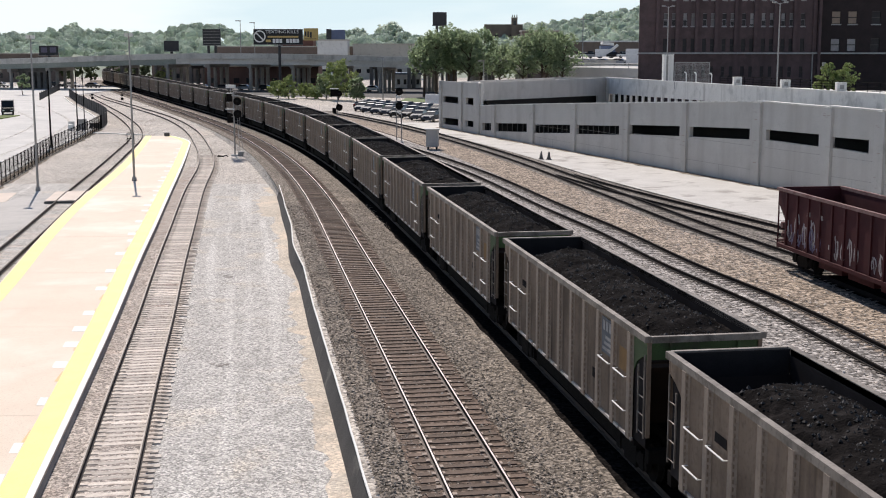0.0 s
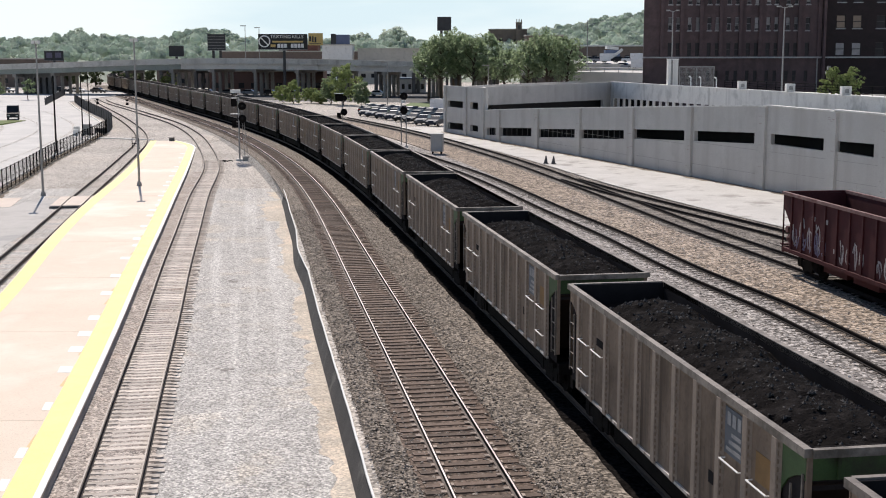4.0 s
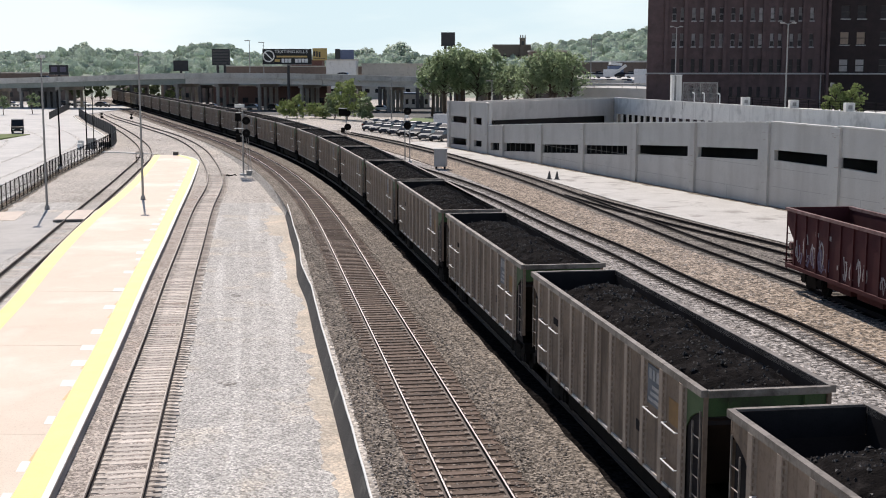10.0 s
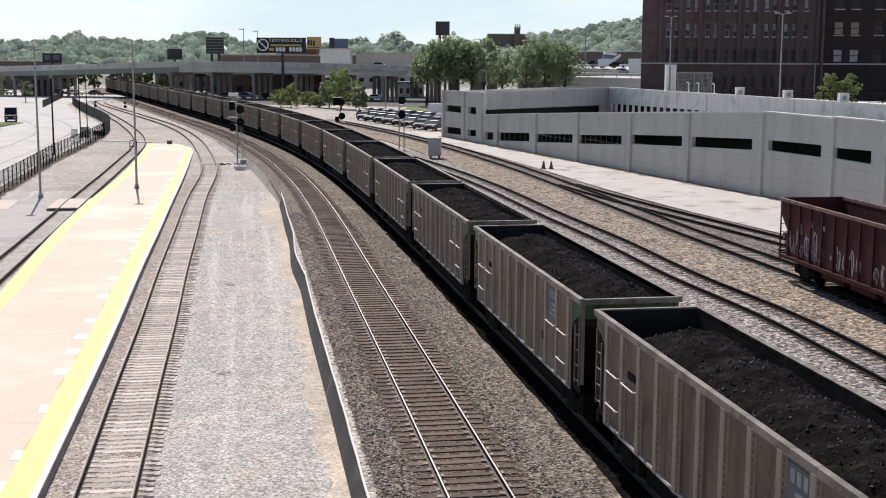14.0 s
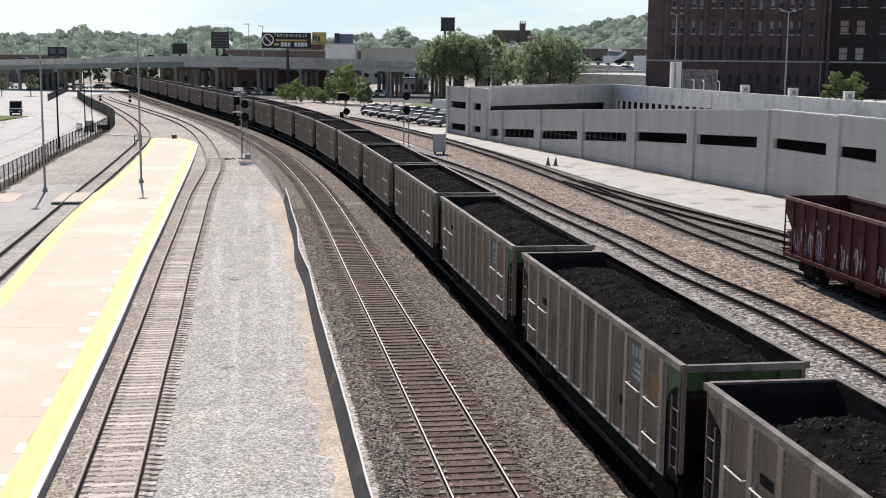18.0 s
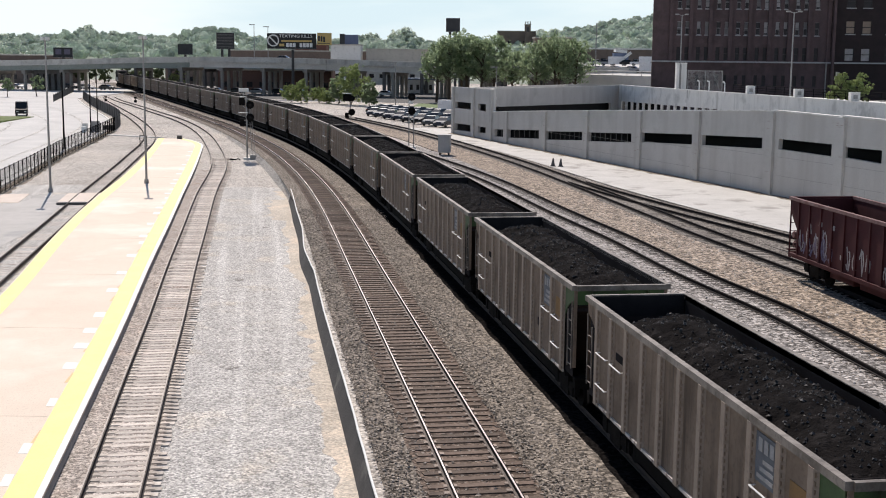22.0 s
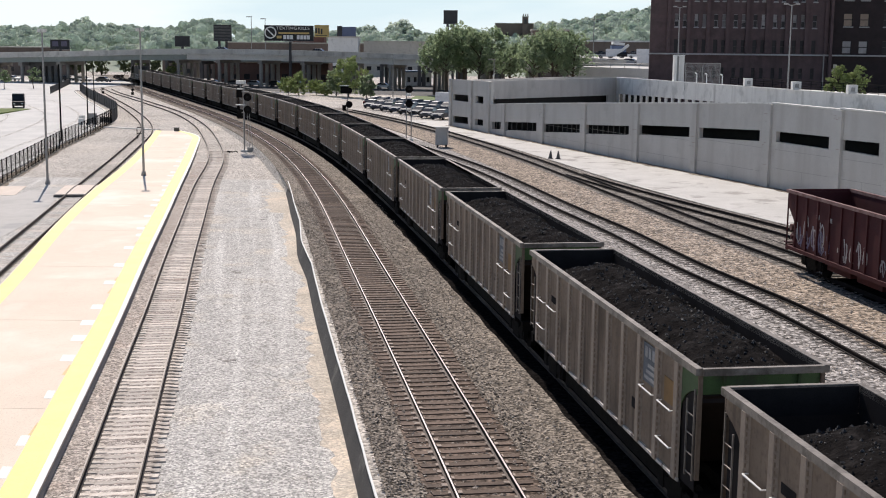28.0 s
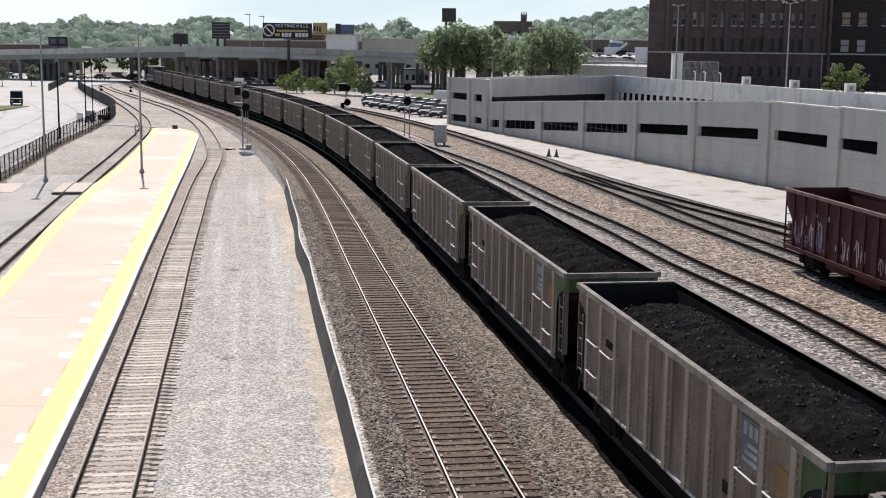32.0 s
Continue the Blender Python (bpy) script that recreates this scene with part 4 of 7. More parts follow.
M_RUSTLINE = surface("rust_line", (0.36, 0.26, 0.22), (0.30, 0.235, 0.205), 2.0, bump=0.0)


def panel_joints(panel, a, b, heights):
    """Thin casting joints across a panel and upright between its boards."""
    d = (b - a).normalized()
    o = Vector((d.y, -d.x))
    o = (o if o.x < 0 else -o) * 0.003
    length = (b - a).length

    def line(u0, u1, z0, z1):
        p, q = a + d * u0, a + d * u1
        c = [(*(p + o), z0), (*(q + o), z0), (*(q - o), z0), (*(p - o), z0)]
        part("joint", Shape().hexa(c + [(x, y, z + z1 - z0) for x, y, z in c]), M_JOINT, panel)

    for h in heights:
        line(0.55, length - 0.55, h, h + 0.025)
    if heights:
        line(length * 0.5, length * 0.5 + 0.03, 0.0, heights[0] - 0.01)


def build_garage():
    d = (GARAGE_B - GARAGE_A).normalized()
    cuts = [U_END, 0.261, 0.414, 0.557, 0.709, 0.849, 0.994]
    # one panel for each bay, butted at the piers
    for i, (u, v) in enumerate(zip(cuts, cuts[1:])):
        ops = [((o[0] - u) / (v - u), (o[1] - u) / (v - u), *o[2:]) for o in SLITS + LEFT_SLITS if o[0] >= u and o[1] <= v]
        panel = wall_between("garage_panel", garage_point(u), garage_point(v), -0.1, RAMP_TOP(u), -0.1, RAMP_TOP(v), 0.35, M_CONC, "grey concrete panel with a dark slot opening", ops)
        pilaster("pilaster", garage_point(v), d, 1.05, RAMP_TOP(v) - 0.03)
        panel_joints(panel, garage_point(u), garage_point(v), [0.62 + 0.72 * k + (1.9 * u if k else 0.6 * u) for k in range(2)] if u > 0.4 else [])
        a, b = garage_point(u), garage_point(v)
        cap = Shape()
        n = Vector((d.y, -d.x))
        n = n if n.x < 0 else -n
        c = [(*(a + n * 0.07), RAMP_TOP(u)), (*(b + n * 0.07), RAMP_TOP(v)), (*(b - n * 0.42), RAMP_TOP(v)), (*(a - n * 0.42), RAMP_TOP(u))]
        cap.hexa(c + [(x, y, z + 0.09) for x, y, z in c])
        setting("coping", cap, M_CONC_PALE, "pale coping on the garage wall", "coping")
    ops = [(0.012 / 0.2, 0.092 / 0.2, 0.5, 1.4, 0.62, 1.49), (0.128 / 0.2, 0.166 / 0.2, 0.7, 1.49, 0.74, 1.51), (0.012 / 0.2, 0.092 / 0.2, 3.42, 4.25, 3.44, 4.30), (0.128 / 0.2, 0.166 / 0.2, 3.5, 4.33, 3.46, 4.36)]
    wall_between("garage_end", GARAGE_A, garage_point(U_END), -0.1, 6.2, -0.1, 6.25, 0.35, M_CONC, "two-storey end of the garage with four dark openings", ops)
    for u in (0.003, 0.109, 0.193):
        pilaster("pilaster", garage_point(u), d, 0.75, 6.22)
    # near stretch, level with the deck
    e = GARAGE_C - GARAGE_B
    for u, v, ops in ((0.0, 0.369, [(0.075, 0.868, 3.55, 4.33, 3.50, 4.38)]), (0.369, 0.62, [(0.05, 0.78, 3.56, 4.30, 3.45, 4.35)]), (0.62, 1.0, [])):
        a, b = GARAGE_B + e * u, GARAGE_B + e * v
        panel = wall_between("garage_panel", a, b, -0.1, 6.38, -0.1, 6.3, 0.35, M_CONC, "grey concrete panel with a dark slot opening", ops)
        pilaster("pilaster", b, e, 1.0, 6.3)
        panel_joints(panel, a, b, [1.55, 2.95])
        n = Vector((e.y, -e.x)).normalized()
        n = n if n.x < 0 else -n
        c = [(*(a + n * 0.07), 6.38), (*(b + n * 0.07), 6.3), (*(b - n * 0.42), 6.3), (*(a - n * 0.42), 6.38)]
        cap = Shape()
        cap.hexa(c + [(x, y, z + 0.09) for x, y, z in c])
        setting("coping", cap, M_CONC_PALE, "pale coping on the garage wall", "coping")
    # ramp floor, also blocking light, and a backing painted black as inner shade
    n = Vector((-d.y, d.x))
    n = n if n.x > 0 else -n
    s = Shape()
    for u0, u1 in ((0.2, 0.6), (0.6, 1.0)):
        a, b = garage_point(u0) + n * 0.36, garage_point(u1) + n * 0.36
        za, zb = RAMP_TOP(u0) - 1.0, RAMP_TOP(u1) - 1.0
        s.hexa([(*a, za - 0.3), (*b, zb - 0.3), (*(b + n * 16), zb - 0.3), (*(a + n * 16), za - 0.3), (*a, za), (*b, zb), (*(b + n * 16), zb), (*(a + n * 16), za)])
    a, b = garage_point(1.0) + n * 0.36, GARAGE_C + n * 0.36
    s.hexa([(*a, 4.95), (*b, 4.95), (*(b + n * 16), 4.95), (*(a + n * 16), 4.95), (*a, 5.25), (*b, 5.25), (*(b + n * 16), 5.25), (*(a + n * 16), 5.25)])
    a = garage_point(0.01) + n * 0.36
    b = garage_point(0.15) + n * 0.36
    for z in (2.4, 4.9):
        s.hexa([(*a, z), (*b, z), (*(b + n * 1.5), z), (*(a + n * 1.5), z), (*a, z + 0.3), (*b, z + 0.3), (*(b + n * 1.5), z + 0.3), (*(a + n * 1.5), z + 0.3)])
    for q, c in ((SLITS[0], 6), (SLITS[1], 8), (SLITS[2], 8), (LEFT_SLITS[0], 3)):
        for k in range(1, c):
            f = k / c
            v = garage_point(q[0] + (q[1] - q[0]) * f) + n * 0.2
            zb, zt = q[2] + (q[4] - q[2]) * f, q[3] + (q[5] - q[3]) * f
            setting("slot_bar", Shape().rod((*v, zb), (*v, zt), 0.035, 6), M_DARKCONC, "thin upright bar in a garage opening", "bar")
    setting("garage_ramp", s, M_CONC_PALE, "concrete ramp inside the garage", "ramp")
    s = Shape()
    a, b = garage_point(0.02) + n * 2.5, GARAGE_C + n * 2.5
    s.hexa([(*a, -0.1), (*b, -0.1), (*(b + n * 0.3), -0.1), (*(a + n * 0.3), -0.1), (*a, 2.3), (*b, 4.9), (*(b + n * 0.3), 4.9), (*(a + n * 0.3), 2.3)])
    setting("garage_inner_wall", s, M_INNERSHADE, "added backing inside the garage, painted black as inner shade", "wall")
    # back and deck parapets
    wall_between("garage_back", Vector((4.6, 158.8)), Vector((24.5, 191)), -0.1, 6.25, -0.1, 6.1, 0.35, M_CONC, "shaded concrete parapet over a long dark opening", [(0.02, 0.93, 1.6, 3.95, 1.6, 3.55)])
    wall_between("garage_return", garage_point(U_END) + Vector((0.1, 0.3)), Vector((4.6, 158.8)), 3.5, 6.25, 3.5, 6.25, 0.3, M_CONC, "concrete corner of the garage")
    w3a, w3b = Vector((24.5, 191)), Vector((47.0, 90.1))
    ops = []
    for k in range(17):
        u = 0.012 + 0.0225 * k
        ops.append((u, u + 0.0165, 2.3, 3.78 + 0.02 * k, 2.3, 3.78 + 0.02 * k))
    wall_between("deck_parapet", w3a, w3b, -0.1, 6.1, -0.1, 6.2, 0.2, M_CONC_PALE, "pale stained concrete parapet with a row of small openings", ops)
    q = (w3b - w3a).normalized()
    m = Vector((q.y, -q.x))
    m = m if m.x > 0 else -m
    cap = Shape()
    c = [(*(w3a - m * 0.08), 6.1), (*(w3b - m * 0.08), 6.2), (*(w3b + m * 0.45), 6.2), (*(w3a + m * 0.45), 6.1)]
    cap.hexa(c + [(x, y, z + 0.1) for x, y, z in c])
    setting("deck_coping", cap, M_WHITE, "white coping along the deck", "coping")
    s = Shape()
    s.hexa([(*(w3a + m * 0.4), 4.9), (*(w3b + m * 0.4), 4.9), (*(w3b + m * 40), 4.9), (*(w3a + m * 12), 4.9), (*(w3a + m * 0.4), 5.2), (*(w3b + m * 0.4), 5.2), (*(w3b + m * 40), 5.2), (*(w3a + m * 12), 5.2)])
    s.hexa([(0.2, 169.2, 5.0), (4.45, 159.7, 5.0), (24.2, 191.5, 5.0), (18, 205, 5.0), (0.2, 169.2, 5.3), (4.45, 159.7, 5.3), (24.2, 191.5, 5.3), (18, 205, 5.3)])
    setting("garage_deck", s, M_CONC_PALE, "upper parking deck", "deck")
    # fill behind the far openings, black in place of the shade there
    s = Shape()
    s.box(26, 192, -0.1, 31, 199, 4.8).hexa([(5.5, 162, -.1), (25, 194, -.1), (25, 195, -.1), (5.5, 163, -.1), (5.5, 162, 4.9), (25, 194, 4.9), (25, 195, 4.9), (5.5, 163, 4.9)])
    setting("garage_core", s, M_INNERSHADE, "blocks filling the garage, painted black as inner shade", "wall")
    wall_between("garage_far", Vector((0.0, 169.2)), Vector((18, 205)), -0.1, 6.0, -0.1, 5.85, 0.35, M_CONC, "far parapet of the garage")
    wall_between("garage_far", Vector((18, 205.2)), Vector((30.6, 201.5)), -0.1, 5.85, -0.1, 5.95, 0.35, M_CONC, "far parapet of the garage")
    # things on the parapet and deck
    def along(u, off=0.0):
        p = w3a + (w3b - w3a) * u + m * off
        return p.x, p.y
    for u, h in ((0.424, 7.25), (0.537, 7.2), (0.648, 7.2)):
        x, y = along(u, 0.3)
        t = thing("concrete_block", "pale square concrete post on the deck parapet", "concrete post", "posts on the parapet", Matrix.Translation((x, y, 6.2)))
        part("block", Shape().box(-0.46, -0.4, 0, 0.46, 0.4, h - 6.3), M_CONC_PALE, t)
        part("plate", Shape().box(-0.2, -0.44, 0.25, 0.2, -0.404, 0.65), M_STEEL, t, "small grey plate")
    x, y = along(0.208, 0.9)
    t = thing("stair_tower", "tall pale concrete pier on the parking deck", "tower", m=Matrix.Translation((x, y, 5.2)))
    part("shaft", Shape().box(-0.67, -0.6, 0, 0.67, 0.6, 4.35), M_CONC_PALE, t)
    part("cap", Shape().box(-0.72, -0.65, 4.354, 0.72, 0.65, 4.45), M_WHITE, t)
    part("conduit", Shape().rod((-0.1, -0.63, 0), (-0.1, -0.63, 4.3), 0.05), M_STEEL, t, "thin grey conduit")
    # railing
    t = thing("deck_railing", "dark metal railing behind the deck parapet", "railing")
    p0, p1 = along(0.36, 1.2), along(0.98, 1.2)
    for k in range(30):
        u = k / 29
        x, y = p0[0] + (p1[0] - p0[0]) * u, p0[1] + (p1[1] - p0[1]) * u
        part("post", Shape().rod((x, y, 5.2), (x, y, 7.15), 0.035, 6), M_BLACK, t)
    for z in (6.35, 6.6, 6.85, 7.15):
        part("rail", Shape().rod((*p0, z), (*p1, z), 0.03, 6), M_BLACK, t)
    # wire screen and guard posts beside the tower
    t = thing("wire_screen", "framed grey wire screen on the deck", "screen")
    x0, y0 = along(0.26, 3.5)
    x0 -= 3.6
    x1, y1 = x0 + 4.3, y0 - 0.8
    for x, y in ((x0, y0), ((x0 + x1) / 2, (y0 + y1) / 2), (x1, y1)):
        part("post", Shape().rod((x, y, 5.2), (x, y, 8.7), 0.05, 6), M_STEEL, t)
    for z in (5.5, 8.65):
        part("rail", Shape().rod((x0, y0, z), (x1, y1, z), 0.04, 6), M_STEEL, t)
    mesh_ = Shape()
    for k in range(1, 30):
        mesh_.rod((x0 + (x1 - x0) * k / 30, y0 + (y1 - y0) * k / 30, 5.5), (x0 + (x1 - x0) * k / 30, y0 + (y1 - y0) * k / 30, 8.65), 0.018, 4)
    for k in range(1, 20):
        mesh_.rod((x0, y0, 5.5 + 0.16 * k), (x1, y1, 5.5 + 0.16 * k), 0.018, 4)
    part("mesh", mesh_, M_STEEL, t)
    for k, u in enumerate((0.27, 0.30, 0.345)):
        x, y = along(u, 0.8)
        t = thing("guard_post", "short pale post with a rounded top on the deck", "post", "guard posts", Matrix.Translation((x, y, 5.2)))
        part("pipe", Shape().rod((0, 0, 0), (0, 0, 2.1), 0.07, 8), M_WHITE, t)
        part("hood", Shape().rod((0, 0, 2.1), (-0.25, 0, 2.25), 0.09, 8), M_WHITE, t)
    for u, top, dx in ((0.213, 15.9, 0.0), (0.514, 15.3, 0.0)):
        x, y = along(u, 0.55)
        lamp_post(x + dx, y, 5.2, top, 0.85, "tall grey double-arm lamp post on the parking deck")
    x, y = along(0.585, 2.0)
    t = thing("loudspeaker_post", "short post with a small grey lamp on the deck", "post", m=Matrix.Translation((x, y, 5.2)))
    part("pole", Shape().rod((0, 0, 0), (0, 0, 3.4), 0.05, 6), M_STEEL, t)
    part("head", Shape().box(-0.3, -0.2, 3.0, 0.3, 0.2, 3.3).box(-0.15, -0.15, 3.4, 0.15, 0.15, 3.8), M_STEEL, t)


def lamp_post(x, y, z, top, arm, label, box_heads=False, material=None):
    material = material or M_STEEL
    t = thing("lamp_post", label, "lamp post", "lamp posts", Matrix.Translation((x, y, z)))
    h = top - z
    part("pole", Shape().rod((0, 0, 0.3), (0, 0, h), 0.1, 10, 0.06), material, t)
    part("base", Shape().rod((0, 0, 0), (0, 0, 0.35), 0.22, 10, 0.16), material, t)
    for sx in (-1, 1):
        if box_heads:
            part("head", Shape().box(sx * 0.17 - 0.13, -0.24, h - 0.26, sx * 0.17 + 0.13, 0.24, h), M_CONC_PALE, t, "pale square lamp head")
        else:
            part("arm", Shape().rod((0, 0, h - 0.1), (sx * arm * 0.55, 0, h + 0.06), 0.04, 6), material, t)
            part("head", Shape().box(sx * arm * 0.5 if sx > 0 else -arm * 1.0, -0.16, h, sx * arm * 1.0 if sx > 0 else -arm * 0.5, 0.16, h + 0.16), material, t, "flat lamp head")
    return t


build_garage()


# ---- pale lane along the garage ----
LANE = Line([(40, 28.0), (64, 23.0), (72, 20.95), (84, 17.25), (93, 14.75), (99, 13.2), (113, 10.2), (131, 6.2), (158, -1.2), (185, -9.5)])
s_ = Shape()
lane_y = [40 + 5 * i for i in range(29)]
for y in lane_y:
    s_.v += [(LANE.at(y), y, 0.035), (LANE.at(y) + 0.35 * (169 - y) * 0.12 + (8 if y < 150 else 9), y, 0.035)]
s_.f = [(2 * i, 2 * i + 1, 2 * i + 3, 2 * i + 2) for i in range(28)]
s_.mi = [0] * 28
foot_ = Shape()
for a_, b_ in ((GARAGE_A, GARAGE_B), (GARAGE_B, GARAGE_C)):
    d_ = (b_ - a_).normalized()
    o_ = Vector((d_.y, -d_.x))
    o_ = o_ if o_.x < 0 else -o_
    n_ = int((b_ - a_).length / 0.7)
    k_ = len(foot_.v)
    for i in range(n_ + 1):
        q_ = a_ + d_ * ((b_ - a_).length * i / n_)
        r_ = q_ + o_ * (0.8 + 0.6 * noise.noise(Vector((i * 0.37, q_.x, 3))))
        foot_.v += [(*q_, 0.041), (*r_, 0.041)]
    foot_.f += [(k_ + 2 * i, k_ + 2 * i + 1, k_ + 2 * i + 3, k_ + 2 * i + 2) for i in range(n_)]
foot_.mi = [0] * len(foot_.f)
setting("wall_foot_dirt", foot_, M_DIRT, "dark dirt and dead weeds along the foot of the garage wall", "dirt")
setting("lane", s_, M_PAVING, "pale dusty concrete lane beside the garage wall", "pavement")


# ---- brick warehouse ----
M_FRAME = surface("window_frame", (0.26, 0.255, 0.26), (0.17, 0.165, 0.17), 0.5, bump=0.0, piece=0.4)
M_WAREGLASS = surface("dusty_dark_glass", (0.035, 0.03, 0.032), (0.02, 0.018, 0.02), 0.6, rough=0.35, bump=0.0, spec=0.2)
# the brick again, darkened: the wing's deeper shade is in the colour
M_SHADEBRICK = surface("shaded_brick", (0.034, 0.023, 0.023), (0.023, 0.017, 0.017), 1.0, fine=10.0, bump=0.3)
M_DIMFRAME = surface("dark_window_frame", (0.07, 0.06, 0.06), (0.045, 0.04, 0.04), 0.5, bump=0.0, piece=0.4)
M_STONEBAND = surface("grey_stone_band", (0.38, 0.37, 0.365), (0.30, 0.29, 0.285), 0.6, fine=8.0)
def build_warehouse():
    a, b = Vector((30.7, 200.0)), Vector((78.0, 198.0))
    length = (b - a).length
    ops, wins = [], []
    cols = [(34.45 + 3.03 * k + o) for k in range(8) for o in (0.0, 1.25)]
    for x in cols:
        if x > 56.5:
            continue
        for z0, z1, w in ((13.9, 15.9, 0.62), (9.95, 12.0, 0.62), (17.9, 19.9, 0.62), (21.9, 23.9, 0.62), (6.0, 7.7, 0.55)):
            ops.append(((x - a.x) / length, (x - a.x + w) / length, z0, z1, z0, z1))
    for x in (60.4, 62.9, 66.5, 69.0, 72.0):
        for z0, z1 in ((14.2, 16.2), (10.0, 12.0), (18.2, 20.2)):
            ops.append(((x - a.x) / length, (x - a.x + 1.35) / length, z0, z1, z0, z1))
    cut = (58.2 - a.x) / length
    mid = a + (b - a) * cut
    wall = wall_between("warehouse_wall", a, mid, 0.0, 27.0, 0.0, 27.0, 0.5, M_BRICK, "dark red brick warehouse front with rows of windows", [(o[0] / cut, o[1] / cut, *o[2:]) for o in ops if o[1] < cut])
    wall_between("warehouse_wall", mid, b, 0.0, 27.0, 0.0, 27.0, 0.5, M_SHADEBRICK, "brick wing of the warehouse, its deeper shade painted brown-black", [((o[0] - cut) / (1 - cut), (o[1] - cut) / (1 - cut), *o[2:]) for o in ops if o[0] > cut])
    d = (b - a).normalized()
    ang = math.atan2(d.y, d.x)
    rng = random.Random(5)
    blind = surface("window_blind", (0.27, 0.255, 0.25), (0.19, 0.18, 0.18), 1.0, bump=0.0, piece=0.5)
    tan = surface("tan_blind", (0.30, 0.23, 0.175), (0.25, 0.19, 0.15), 1.0, bump=0.0)
    for i, o in enumerate(ops):
        p = a + (b - a) * o[0]
        w = (o[1] - o[0]) * length
        h = o[3] - o[2]
        t = thing("window", "narrow dark sash window with a pale sill in the brick front", "window", "warehouse windows", Matrix.Translation((p.x, p.y, o[2])) @ Matrix.Rotation(ang, 4, "Z"))
        part("pane", Shape().box(0, 0.22, 0, w, 0.24, h), M_WAREGLASS, t)
        wing, dim = w > 1.0, o[2] < 10.1
        part("frame", Shape().box(0, 0.14, 0, w, 0.21, 0.08).box(0, 0.14, h - 0.08, w, 0.21, h).box(0, 0.14, h * 0.48, w, 0.21, h * 0.54).box(0, 0.14, 0.084, 0.06, 0.21, h * 0.476).box(w - 0.06, 0.14, 0.084, w, 0.21, h * 0.476), M_DIMFRAME if wing or dim else M_FRAME, t)
        if o[2] > 10.1:
            part("sill", Shape().box(-0.1, -0.12, -0.16, w + 0.1, 0.2, -0.004), M_STONEBAND, t, "grey stone sill")
        if wing and 60 < p.x < 64 and o[2] < 15:
            part("blind", Shape().box(0.05, 0.212, 0.1, w - 0.05, 0.218, h - 0.08), tan if o[2] > 10.1 else blind, t, "tan roller blind")
        elif not wing and not dim and rng.random() < 0.75:
            part("blind", Shape().box(0.05, 0.212, h * rng.uniform(0.0, 0.5), w - 0.05, 0.218, h - 0.08), blind, t, "grey blind")
    for k in range(9):
        x = 33.5 + 3.03 * k
        s = Shape().box(x - 0.28, 199.62 - 0.04 * (x - 30.7), 9.9, x + 0.28, 200.02 - 0.0423 * (x - 30.7), 26.8)
        setting("brick_pier", s, M_BRICK, "shallow brick pier between windows", "pilaster")
    s = Shape()
    s.hexa([(30.6, 199.45, 9.62), (78, 197.45, 9.62), (78, 198.1, 9.62), (30.6, 200.1, 9.62), (30.6, 199.45, 9.85), (78, 197.45, 9.85), (78, 198.1, 9.85), (30.6, 200.1, 9.85)])
    setting("string_course", s, M_STONEBAND, "grey stone band across the brick front", "cornice")
    s = Shape()
    q = [(31.2, 200.9), (78, 198.9), (78, 225), (36.2, 225)]
    s.hexa([(x, y, 0.0) for x, y in q] + [(x, y, 26.8) for x, y in q])
    setting("warehouse_core", s, M_BRICK, "dark brick body of the warehouse", "wall")
    setting("warehouse_wing", Shape().box(58.2, 197.9, 0, 58.6, 198.7, 27), M_BRICK, "brick return of the warehouse", "wall")
    part("downpipe", Shape().rod((57.6, 198.7, 0), (57.6, 198.7, 27), 0.12, 8), M_STEEL, wall)


build_warehouse()


# ---- overpass ----
BRIDGE_TOP = Line([(-700, 6.8), (0, 6.9), (150, 6.9), (230, 7.75), (253, 8.4), (278, 9.12), (300, 9.22), (320, 8.98), (339, 8.55), (380, 7.9), (480, 7.6), (640, 7.4)])
# bridge concrete darkened: the shade below the deck is in its colour
M_BRIDGESHADE = surface("bridge_column_shade", (0.33, 0.305, 0.275), (0.25, 0.23, 0.205), 0.3, fine=3.0, c=(0.24, 0.22, 0.2), cscale=0.4, cmin=0.55, cmax=0.75)


